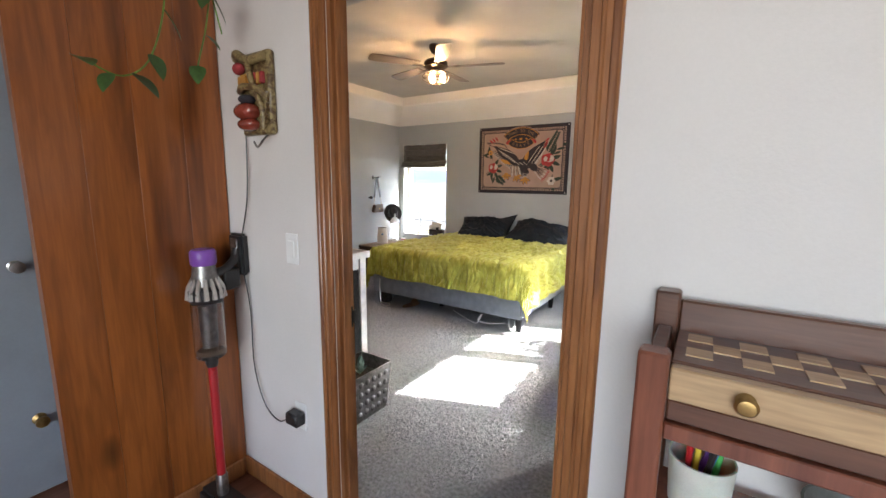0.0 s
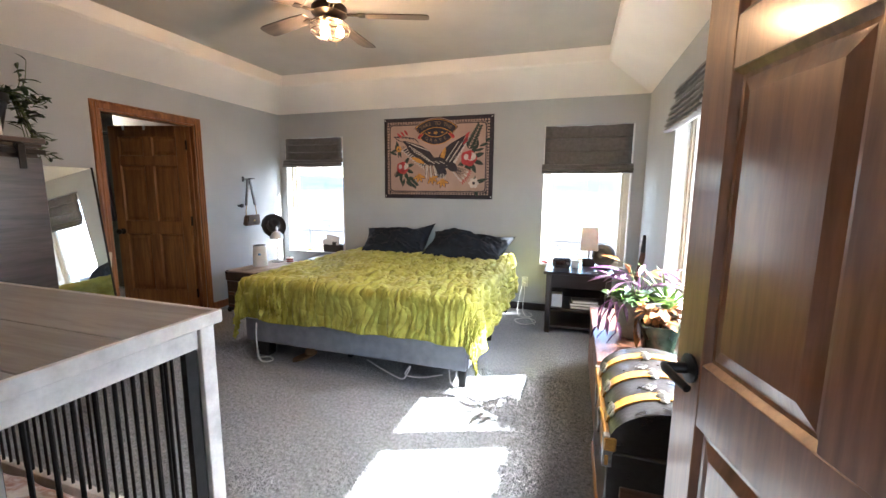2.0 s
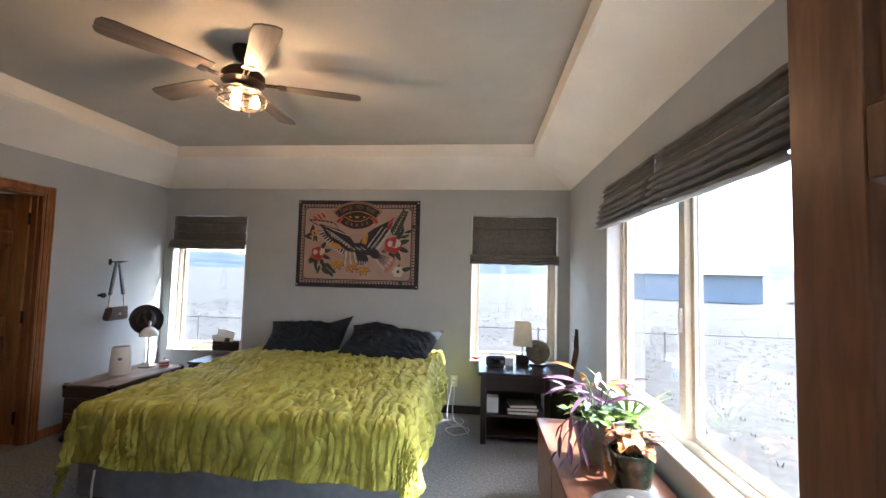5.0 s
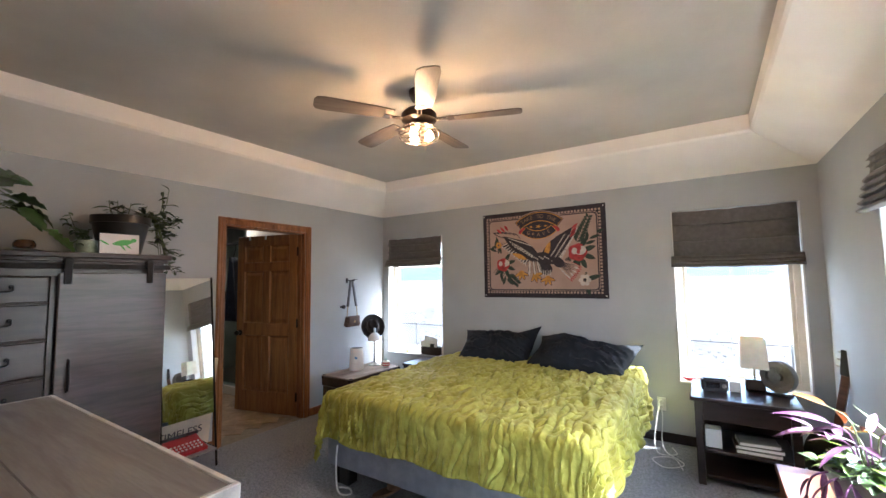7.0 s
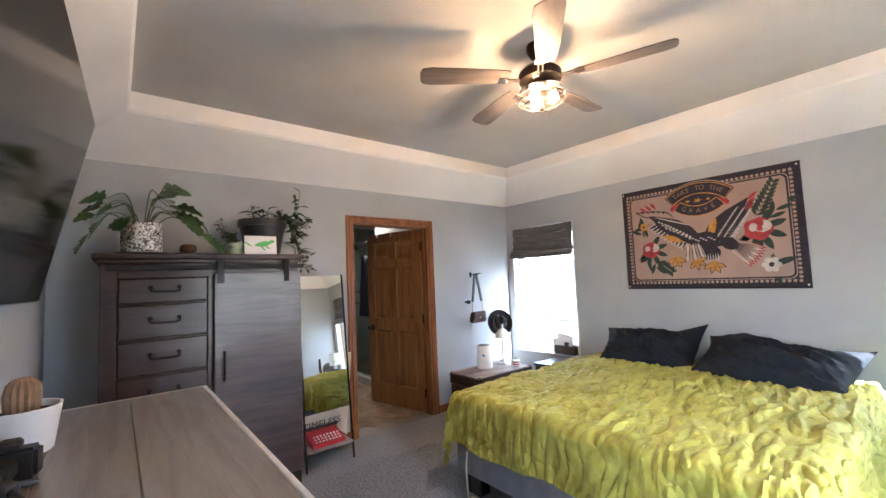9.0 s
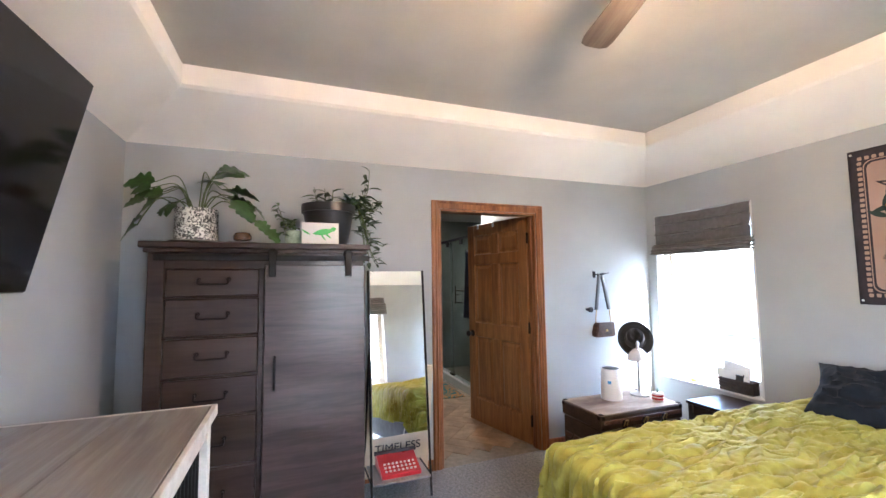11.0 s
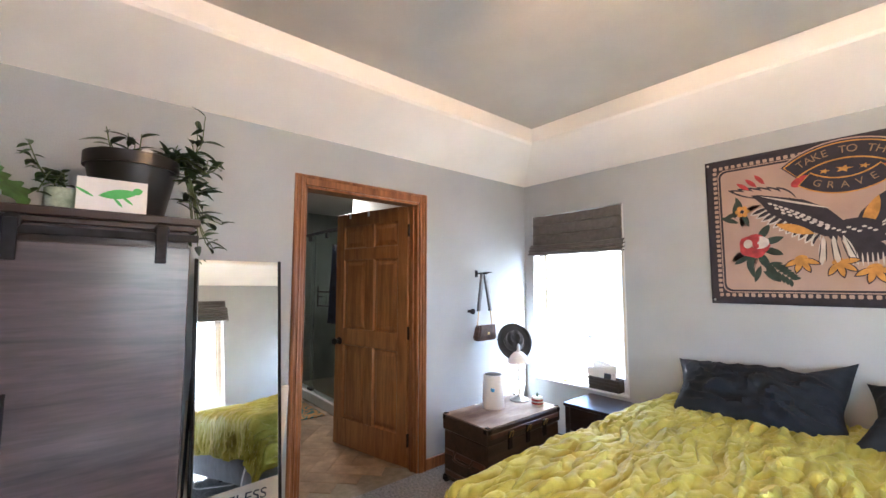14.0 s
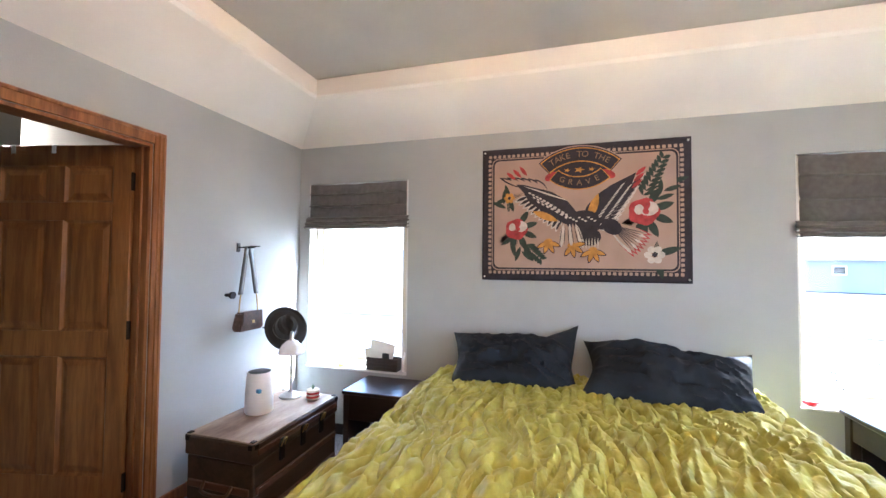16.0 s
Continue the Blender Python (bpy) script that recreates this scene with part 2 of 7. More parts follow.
M_INKGREEN = surface("tapestry_green", (0.035, 0.055, 0.045), 0.9, vary=0.15, scale=20, bump=0.1)
M_INKRED = surface("tapestry_red", (0.42, 0.05, 0.055), 0.9, vary=0.18, scale=20, bump=0.1)
M_INKGOLD = surface("tapestry_gold", (0.55, 0.27, 0.06), 0.9, vary=0.15, scale=20, bump=0.1)
M_LETTER = surface("tapestry_lettering", (0.26, 0.17, 0.10), 0.9, vary=0.1, scale=20, bump=0.1)
M_INKPALE = surface("tapestry_pale", (0.55, 0.50, 0.46), 0.9, vary=0.1, scale=20, bump=0.1)
M_LEAF = surface("leaf_green", (0.055, 0.13, 0.03), 0.45, vary=0.25, scale=20, bump=0.1, rand=0.25)
M_LEAFDARK = surface("leaf_dark_green", (0.035, 0.075, 0.028), 0.5, vary=0.25, scale=20, bump=0.1, rand=0.25)
M_LEAFLIME = surface("leaf_lime", (0.16, 0.30, 0.04), 0.45, vary=0.2, scale=20, bump=0.1, rand=0.2)
M_LEAFPURPLE = surface("leaf_purple", (0.22, 0.09, 0.22), 0.45, vary=0.25, scale=20, bump=0.1, rand=0.3)
M_LEAFORANGE = surface("leaf_orange", (0.55, 0.22, 0.06), 0.5, vary=0.3, scale=25, bump=0.1, rand=0.3)
M_LEAFGREY = surface("leaf_blue_grey", (0.24, 0.36, 0.31), 0.6, vary=0.15, scale=25, bump=0.1)
M_STEM = surface("stem_green", (0.10, 0.14, 0.05), 0.6, vary=0.2, scale=30, bump=0.1)
M_SOIL = surface("potting_soil", (0.035, 0.024, 0.017), 0.95, vary=0.3, scale=40, bump=0.7, dist=0.01)
M_POTGREY = surface("pot_grey_stoneware", (0.20, 0.20, 0.18), 0.5, vary=0.2, scale=10, bump=0.2)
M_POTGREEN = surface("pot_dark_green_glaze", (0.035, 0.065, 0.045), 0.2, vary=0.3, scale=14, grain=40, bump=0.4, dist=0.006, coat=0.6)
M_POTPRINT = two_tone("pot_black_white_print", (0.05, 0.05, 0.045), (0.70, 0.69, 0.63), 60, 0.05)
M_RUG = two_tone("rug_teal_orange", (0.04, 0.16, 0.17), (0.42, 0.22, 0.08), 14, 0.05, 0.95)
M_TILE = surface("floor_tile_sandstone", (0.42, 0.31, 0.22), 0.4, vary=0.2, scale=7, grain=50, bump=0.15, rand=0.22)
M_GROUT = surface("grout", (0.30, 0.27, 0.23), 0.9, vary=0.1, scale=20, bump=0.3)
M_SHOWERTILE = surface("shower_tile", (0.22, 0.24, 0.22), 0.35, vary=0.12, scale=3, bump=0.1)
M_NAVY = surface("navy_towelling", (0.03, 0.045, 0.09), 0.95, vary=0.2, scale=20, grain=200, bump=0.6, dist=0.006, sheen=0.3)
M_RED = surface("red_enamel", (0.42, 0.02, 0.025), 0.3, vary=0.08, scale=10, bump=0.03)
M_PURPLE = surface("purple_plastic", (0.22, 0.08, 0.42), 0.35, vary=0.06, scale=10, bump=0.03)
M_BLUE = surface("blue_plastic", (0.05, 0.28, 0.60), 0.4, vary=0.06, scale=10, bump=0.03)
M_YELLOW = surface("yellow_plastic", (0.75, 0.55, 0.05), 0.5, vary=0.06, scale=10, bump=0.03)
M_GREENPL = surface("green_plastic", (0.10, 0.50, 0.12), 0.4, vary=0.06, scale=10, bump=0.03)
M_PAPER = surface("paper_white", (0.78, 0.77, 0.75), 0.8, vary=0.04, scale=8, bump=0.05)
M_CANVAS = surface("canvas_cream", (0.66, 0.56, 0.42), 0.85, vary=0.08, scale=6, grain=250, bump=0.3)
M_SHADE = surface("lampshade_linen", (0.66, 0.63, 0.56), 0.85, vary=0.06, scale=20, grain=260, bump=0.3)
M_SHADE.node_tree.nodes["Principled BSDF"].inputs["Subsurface Weight"].default_value = 0.2
M_OPAL = surface("opal_glass", (0.85, 0.86, 0.86), 0.15, vary=0.03, scale=8, bump=0.0)
M_FELT = surface("hat_black_felt", (0.016, 0.016, 0.017), 0.9, vary=0.1, scale=20, grain=200, bump=0.3, sheen=0.2)
M_WICKER = surface("basket_dark_weave", (0.045, 0.028, 0.02), 0.7, vary=0.25, scale=60, grain=120, bump=0.8, dist=0.006)
M_BROWNBAG = surface("bag_brown_leather", (0.085, 0.045, 0.03), 0.35, vary=0.25, scale=40, bump=0.15)
M_MASKWOOD = two_tone("mask_carved_paint", (0.09, 0.05, 0.02), (0.28, 0.22, 0.10), 30, 0.1, 0.35)
M_MUZZLE = surface("mask_red_lacquer", (0.26, 0.045, 0.028), 0.25, vary=0.2, scale=20, bump=0.1, coat=0.5)
M_CARDBOARD = surface("clay_brown", (0.30, 0.19, 0.11), 0.8, vary=0.2, scale=14, bump=0.3)
M_GROUND = surface("dry_ground", (0.058, 0.053, 0.045), 0.95, vary=0.2, scale=0.35, grain=5, bump=0.5, dist=0.05, col2=(0.038, 0.034, 0.027))
# the hills' blue base colour has the haze of distance painted in
M_HILL = surface("far_hill_haze_blue", (0.035, 0.055, 0.09), 0.95, vary=0.25, scale=0.012, grain=0.06, bump=0.3, dist=2.0)
M_HOUSE = surface("siding_blue_grey", (0.27, 0.29, 0.32), 0.8, vary=0.06, scale=0.7, grain=5, bump=0.2)
M_ROOF = surface("roof_grey", (0.15, 0.155, 0.165), 0.8, vary=0.1, scale=1, grain=8, bump=0.2)
M_BRUSH = surface("dry_brush", (0.11, 0.095, 0.065), 0.9, vary=0.3, scale=3, bump=0.3)


# ---- builders ----
def box(x0, x1, y0, y1, z0, z1, bevel=0.0, bm=None, seg=1):
    bm = bm or bmesh.new()
    vs = [bm.verts.new((x, y, z)) for x in (x0, x1) for y in (y0, y1) for z in (z0, z1)]
    fs = [bm.faces.new([vs[i] for i in f]) for f in ((0, 1, 3, 2), (4, 6, 7, 5), (0, 4, 5, 1), (2, 3, 7, 6), (0, 2, 6, 4), (1, 5, 7, 3))]
    if bevel:
        es = list({e for f in fs for e in f.edges})
        bmesh.ops.bevel(bm, geom=es, offset=bevel, segments=seg, affect="EDGES", clamp_overlap=True)
    return bm


def lathe(profile, n=28, at=(0, 0, 0), bm=None, ridge=0.0, count=0):
    bm = bm or bmesh.new()
    rings = []
    for r, z in profile:
        ring = []
        for i in range(n):
            a = 2 * math.pi * i / n
            rr = r * (1 + ridge * math.cos(a * count)) if count else r
            ring.append(bm.verts.new((at[0] + rr * math.cos(a), at[1] + rr * math.sin(a), at[2] + z)))
        rings.append(ring)
    for a, b in zip(rings, rings[1:]):
        for i in range(n):
            bm.faces.new((a[i], a[(i + 1) % n], b[(i + 1) % n], b[i]))
    if profile[0][0] > 1e-4:
        bm.faces.new(rings[0][::-1])
    if profile[-1][0] > 1e-4:
        bm.faces.new(rings[-1])
    bmesh.ops.remove_doubles(bm, verts=bm.verts, dist=1e-5)
    return bm


def tube(pts, r=0.004, n=8, bm=None, taper=1.0):
    bm = bm or bmesh.new()
    pts = [Vector(p) for p in pts]
    rings = []
    for i, p in enumerate(pts):
        d = (pts[min(i + 1, len(pts) - 1)] - pts[max(i - 1, 0)]).normalized()
        u = d.orthogonal().normalized() if i == 0 else (u - u.dot(d) * d).normalized()
        v = d.cross(u)
        k = r * (1 + (taper - 1) * i / max(1, len(pts) - 1))
        rings.append([bm.verts.new(p + k * (math.cos(2 * math.pi * j / n) * u + math.sin(2 * math.pi * j / n) * v)) for j in range(n)])
    for a, b in zip(rings, rings[1:]):
        for j in range(n):
            bm.faces.new((a[j], a[(j + 1) % n], b[(j + 1) % n], b[j]))
    bm.faces.new(rings[0][::-1])
    bm.faces.new(rings[-1])
    return bm


def curve_pts(ctrl, n=16):
    """Points along a smooth line through the given places."""
    c = [Vector(p) for p in ctrl]
    c = [2 * c[0] - c[1]] + c + [2 * c[-1] - c[-2]]
    out = []
    for i in range(1, len(c) - 2):
        for k in range(n):
            t = k / n
            a, b, d, e = c[i - 1], c[i], c[i + 1], c[i + 2]
            out.append(0.5 * (2 * b + (d - a) * t + (2 * a - 5 * b + 4 * d - e) * t * t + (3 * b - a - 3 * d + e) * t ** 3))
    return out + [c[-2]]


def prism(outline, depth, axis="y", at=0.0, bm=None):
    """A flat shape given in two coordinates, with thickness along the axis."""
    bm = bm or bmesh.new()
    def put(a, b, d):
        return {"x": (d, a, b), "y": (a, d, b), "z": (a, b, d)}[axis]
    lo = [bm.verts.new(put(a, b, at)) for a, b in outline]
    hi = [bm.verts.new(put(a, b, at + depth)) for a, b in outline]
    n = len(lo)
    bm.faces.new(lo)
    bm.faces.new(hi[::-1])
    for i in range(n):
        bm.faces.new((lo[i], hi[i], hi[(i + 1) % n], lo[(i + 1) % n]))
    return bm


def shade(ob, angle=40):
    for f in ob.data.polygons:
        f.use_smooth = True
    ob.data.set_sharp_from_angle(angle=radians(angle))
    return ob


def part(name, bm, material, parent=None, label="", smooth=True, place=None):
    bmesh.ops.recalc_face_normals(bm, faces=bm.faces)
    me = bpy.data.meshes.new(name)
    bm.to_mesh(me)
    bm.free()
    me.materials.append(material)
    ob = new(name, me)
    if parent:
        ob.parent = parent
    if place is not None:
        ob.matrix_basis = place
    if label:
        ob["label"] = label
    if smooth:
        shade(ob)
    return ob


def thing(name, label, category, m=None, group="", kind=""):
    ob = new(name)
    ob.empty_display_size = 0.1
    if m is not None:
        ob.matrix_basis = m
    return tagged(ob, label, category, group, kind)


def setting(name, bm, material, label="", category="", smooth=False):
    return tagged(part(name, bm, material, smooth=smooth), label, category, kind="structure")


def words(name, text, size, material, parent, m, depth=0.0006):
    c = bpy.data.curves.new(name, "FONT")
    c.body, c.size, c.extrude, c.align_x, c.align_y = text, size, depth, "CENTER", "CENTER"
    tmp = new("tmp_text", c)
    me = bpy.data.meshes.new_from_object(tmp.evaluated_get(bpy.context.evaluated_depsgraph_get()))
    bpy.data.objects.remove(tmp)
    bpy.data.curves.remove(c)
    me.materials.clear()
    me.materials.append(material)
    ob = new(name, me)
    ob.parent = parent
    ob.matrix_basis = m
    return ob


def leaf_mesh(length, width, bend=0.2, fold=0.15, lobes=0, tip=1.0, n=7):
    """One leaf from the origin along +y, arching down, folded at the midrib."""
    bm = bmesh.new()
    rows = []
    for i in range(n + 1):
        t = i / n
        w = width / 2 * math.sin(math.pi * min(1, t ** (0.75 * tip)) ) ** 0.8 if 0 < i < n else 0.0006
        if lobes:
            w *= 1 + 0.28 * math.cos(t * math.pi * lobes)
        z = -bend * length * t * t
        rows.append([bm.verts.new((s * w, length * t, z + abs(s) * w * fold)) for s in (-1, 0, 1)])
    for a, b in zip(rows, rows[1:]):
        for j in (0, 1):
            bm.faces.new((a[j], a[j + 1], b[j + 1], b[j]))
    return bm


def leaf_at(me_ob_name, me, parent, p, yaw, pitch, size=1.0, roll=0.0):
    ob = new(me_ob_name, me)
    ob.parent = parent
    ob.matrix_basis = Matrix.Translation(p) @ Euler((radians(pitch), radians(roll), radians(yaw)), "XYZ").to_matrix().to_4x4() @ Matrix.Scale(size, 4)
    return ob


def leaf_data(name, bm, material):
    me = bpy.data.meshes.new(name)
    bm.to_mesh(me)
    bm.free()
    me.materials.append(material)
    for f in me.polygons:
        f.use_smooth = True
    return me


# ---- the shell ----
XW, XE, YS, YN = -4.06, 0.48, 1.70, 6.02
HALL_Y, ZW, ZC = 1.41, 2.36, 2.72
TOP = 2.95


def wall_cells(axis, a0, a1, t0, t1, z0, z1, holes):
    """A wall along an axis, of thickness t0 to t1, cut by holes (from, to, bottom, top)."""
    bm = bmesh.new()
    av = sorted({a0, a1, *[h[0] for h in holes], *[h[1] for h in holes]})
    zv = sorted({z0, z1, *[h[2] for h in holes], *[h[3] for h in holes]})
    for a, b in zip(av, av[1:]):
        for c, d in zip(zv, zv[1:]):
            if any(h[0] <= a and b <= h[1] and h[2] <= c and d <= h[3] for h in holes):
                continue
            if axis == "x":
                box(a, b, t0, t1, c, d, bm=bm)
            else:
                box(t0, t1, a, b, c, d, bm=bm)
    bmesh.ops.remove_doubles(bm, verts=bm.verts, dist=1e-5)
    seen = {}
    for f in list(bm.faces):
        key = tuple(sorted((round(v.co.x, 4), round(v.co.y, 4), round(v.co.z, 4)) for v in f.verts))
        if key in seen:
            for g in (f, seen[key]):
                if g.is_valid:
                    bm.faces.remove(g)
        else:
            seen[key] = f
    return bm


W1 = (-3.97, -3.07, 0.52, 2.05)
W2 = (-0.545, 0.36, 0.54, 2.08)
W3 = (2.95, 4.79, 0.63, 2.12)
BATH = (3.81, 4.72, -0.3, 2.035)
ENTRY = (-0.573, 0.28, -0.3, 2.035)
setting("wall_north", wall_cells("x", XW - 0.12, XE + 0.2, YN, YN + 0.2, -0.3, TOP, [W1, W2]), M_WALL, "grey painted drywall with two narrow windows", "wall")
setting("wall_east", wall_cells("y", HALL_Y + 0.09, YN, XE, XE + 0.2, -0.3, TOP, [W3]), M_WALL, "grey painted drywall with a wide window", "wall")
setting("wall_west", wall_cells("y", HALL_Y, YN, XW - 0.12, XW, -0.3, TOP, [BATH]), M_WALL, "grey painted drywall with the bathroom doorway", "wall")
setting("wall_south", wall_cells("x", XW, XE, HALL_Y + 0.09, YS, -0.3, TOP, [(-1.06, XE, -0.3, 2.12)]), M_WALL, "grey painted drywall with the entry doorway", "wall")
setting("wall_hall", wall_cells("x", XW, 2.2, HALL_Y, HALL_Y + 0.075, -0.3, TOP, [ENTRY]), M_HALL, "off-white painted hallway wall round the doorway", "wall")
setting("ceiling", box(XW - 0.1, XE + 0.1, YS, YN + 0.1, ZC, ZC + 0.06), M_CEIL, "taupe painted flat ceiling inside a tray", "ceiling")


def cove():
    """The sloping cream band round the room and the upright step up to the tray."""
    bm = bmesh.new()
    def ring(o, z):
        south = YS + o * 0.9
        return [bm.verts.new(p) for p in ((XW + o, south, z), (XE - o, south, z), (XE - o, YN - o, z), (XW + o, YN - o, z))]
    loops = [ring(0.0, ZW), ring(0.425, 2.582), ring(0.44, 2.60), ring(0.44, ZC - 0.002)]
    for a, b in zip(loops, loops[1:]):
        for i in range(4):
            bm.faces.new((a[i], a[(i + 1) % 4], b[(i + 1) % 4], b[i]))
    return bm


setting("cove_trim", cove(), M_COVE, "cream painted sloping cove with an upright step", "cove", smooth=False)
# unseen slabs added on top so that no daylight leaks in from above
setting("light_cap_hall", box(-8.2, 2.4, -2.8, HALL_Y + 0.09, TOP, TOP + 0.1), M_ROOF, "unseen slab added over the hall to keep light out", "roof")
setting("light_cap", box(-8.2, XE + 0.2, HALL_Y + 0.09, YN + 0.2, TOP, TOP + 0.1), M_ROOF, "unseen slab added over the rooms to keep light out", "roof")
setting("floor", box(XW, XE, HALL_Y + 0.05, YN, -0.12, 0.0), M_CARPET, "grey cut-pile carpet", "carpet")


def baseboards():
    h, d = 0.085, 0.014
    runs = [(XW, XE, YN - d, YN), (XE - d, XE, YS, YN - d), (XW, XW + d, 4.79, YN - d), (XW, XW + d, YS + d, 3.74), (XW, -1.06, YS, YS + d)]
    for x0, x1, y0, y1 in runs:
        setting("baseboard", box(x0, x1, y0, y1, 0, h, 0.004), M_OAKTRIM if x1 - x0 < 0.1 and x0 < -3 else M_ESPRESSO, "stained wooden baseboard along the wall", "baseboard")


baseboards()


def carpet_tufts():
    """Tufts over the carpet where the walk passes near."""
    rng = random.Random(4)
    verts, faces = [], []
    for _ in range(52000):
        x, y = rng.uniform(-3.5, 0.0), rng.uniform(1.62, 4.3)
        h, a = rng.uniform(0.003, 0.009), rng.uniform(0, 6.283)
        w = rng.uniform(0.003, 0.007)
        lx, ly = rng.gauss(0, 0.006), rng.gauss(0, 0.006)
        k = len(verts)
        for j in range(3):
            verts.append((x + w * math.cos(a + j * 2.094), y + w * math.sin(a + j * 2.094), -0.001))
        verts.append((x + lx, y + ly, h))
        faces += [(k, k + 1, k + 3), (k + 1, k + 2, k + 3), (k + 2, k, k + 3)]
    me = bpy.data.meshes.new("carpet_pile")
    me.from_pydata(verts, [], faces)
    me.materials.append(M_CARPET)
    tagged(new("carpet_pile", me), "grey tufts of the carpet pile", "carpet", kind="stuff")


carpet_tufts()


# ---- windows ----
def window_unit(name, axis, a0, a1, z0, z1, inner, depth, label, slider=False):
    """Frame, panes and sill in an opening; inner is the room face of the wall, depth its thickness."""
    w = thing(name, label, "window", kind="structure")
    def b(a, c, d0, d1, zz0, zz1, bev=0.003):
        if axis == "x":
            return box(a, c, inner + d0, inner + d1, zz0, zz1, bev)
        return box(inner + d0, inner + d1, a, c, zz0, zz1, bev)
    f, d0, d1 = 0.06, depth - 0.10, depth - 0.03
    part("window_frame", b(a0, a0 + f, d0, d1, z0, z1), M_VINYL, w)
    part("window_frame", b(a1 - f, a1, d0, d1, z0, z1), M_VINYL, w)
    part("window_frame", b(a0 + f, a1 - f, d0, d1, z1 - f, z1), M_VINYL, w)
    part("window_frame", b(a0 + f, a1 - f, d0, d1, z0, z0 + f), M_VINYL, w)
    part("window_sill", b(a0, a1, -0.012, d0, z0 - 0.0, z0 + 0.016, 0.005), M_SILL, w, "white painted sill")
    for s0, s1 in ((a0 + 0.001, a0 + 0.012), (a1 - 0.012, a1 - 0.001)):
        part("reveal", b(s0, s1, 0.002, d0, z0 + 0.017, z1 - 0.002, 0.0), M_SILL, w, "white painted reveal")
    mid = (a0 + a1) / 2
    spans = [(a0 + f, a1 - f)]
    if slider:
        part("meeting_stile", b(mid - 0.05, mid + 0.01, d0 - 0.015, d1, z0 + f, z1 - f), M_VINYL, w)
        part("meeting_stile", b(mid + 0.012, mid + 0.05, d0 + 0.02, d1, z0 + f, z1 - f), M_VINYL, w)
        part("latch", b(mid - 0.03, mid - 0.005, d0 - 0.03, d0 - 0.015, 1.2, 1.32), M_WHITEPL, w)
        spans = [(a0 + f, mid - 0.05), (mid + 0.05, a1 - f)]
    for s0, s1 in spans:
        sb = 0.028
        for q0, q1, r0, r1 in ((s0, s0 + sb, z0 + f, z1 - f), (s1 - sb, s1, z0 + f, z1 - f), (s0 + sb, s1 - sb, z0 + f, z0 + f + sb), (s0 + sb, s1 - sb, z1 - f - sb, z1 - f)):
            part("sash", b(q0, q1, d0 + 0.015, d1 - 0.01, r0, r1, 0.002), M_VINYL, w)
        g = part("pane", b(s0 + sb, s1 - sb, d0 + 0.034, d0 + 0.039, z0 + f + sb, z1 - f - sb, 0), M_GLASS, w)
        g.visible_shadow = False
    return w


window_unit("window_1", "x", *W1, YN, 0.2, "narrow window with tan vinyl frame, bright daylight outside")
window_unit("window_2", "x", *W2, YN, 0.2, "narrow window with tan vinyl frame, bright daylight outside")
window_unit("window_3", "y", *W3, XE, 0.2, "wide sliding window with tan vinyl frame", slider=True)


def roman_blind(axis, a0, a1, top, bottom, inner, label, pleats, sign=-1, step=0.016):
    """Charcoal roman shade drawn up: a flat upper cloth with two folds, and stacked pleats below."""
    w = thing("roman_blind", label, "window blind", group="roman blinds")
    def sheet(p0, p1, prof):
        bm = bmesh.new()
        n = 10
        cols = []
        for i in range(n + 1):
            a = p0 + (p1 - p0) * i / n
            sag = -0.006 * math.sin(math.pi * i / n) + 0.003 * math.sin(i * 2.3)
            col = []
            for d, z in prof:
                off = inner + sign * d
                col.append(bm.verts.new((a, off, z + sag) if axis == "x" else (off, a, z + sag)))
            cols.append(col)
        for c0, c1 in zip(cols, cols[1:]):
            for j in range(len(c0) - 1):
                bm.faces.new((c0[j], c1[j], c1[j + 1], c0[j + 1]))
        return bm
    h = top - bottom
    stack = 0.055 + step * pleats
    fold = bottom + stack
    up = top - fold
    prof = [(-0.02, top), (0.012, top), (0.014, top - up * 0.27), (0.028, top - up * 0.31), (0.010, top - up * 0.33), (0.014, top - up * 0.62), (0.03, top - up * 0.67), (0.012, top - up * 0.69), (0.016, fold)]
    c = part("cloth", sheet(a0, a1, prof), M_BLIND, w)
    so = c.modifiers.new("thick", "SOLIDIFY")
    so.thickness = 0.004
    for k in range(pleats):
        z1 = fold - (stack - 0.012) * k / pleats
        z0 = z1 - stack / pleats - 0.006
        d = 0.042 + 0.045 * k / pleats
        p = part("pleat", sheet(a0 - 0.022, a1 + 0.022, [(0.008, z1), (d * 0.55, z1 - (z1 - z0) * 0.2), (d, z0 + (z1 - z0) * 0.35), (d * 0.97, z0 + 0.006), (d * 0.6, z0), (0.006, z0 + 0.012)]), M_BLIND, w)
        so = p.modifiers.new("thick", "SOLIDIFY")
        so.thickness = 0.003
    part("head_rail", (box(a0, a1, inner + 0.002, inner + 0.04, top - 0.035, top - 0.003, 0.003) if axis == "x" else box(inner + 0.002, inner + 0.04, a0, a1, top - 0.035, top - 0.003, 0.003)), M_WHITEPL, w)
    return w


roman_blind("x", W1[0] + 0.02, W1[1] - 0.01, W1[3] - 0.01, 1.665, YN, "charcoal cloth roman blind drawn half up over the window", 3)
roman_blind("x", W2[0] + 0.01, W2[1] - 0.02, W2[3] - 0.01, 1.565, YN, "charcoal cloth roman blind drawn half up over the window", 3)
roman_blind("y", 3.93, W3[1] + 0.02, W3[3] + 0.005, 1.81, XE, "charcoal cloth roman blind drawn up over the wide window", 5, step=0.032)
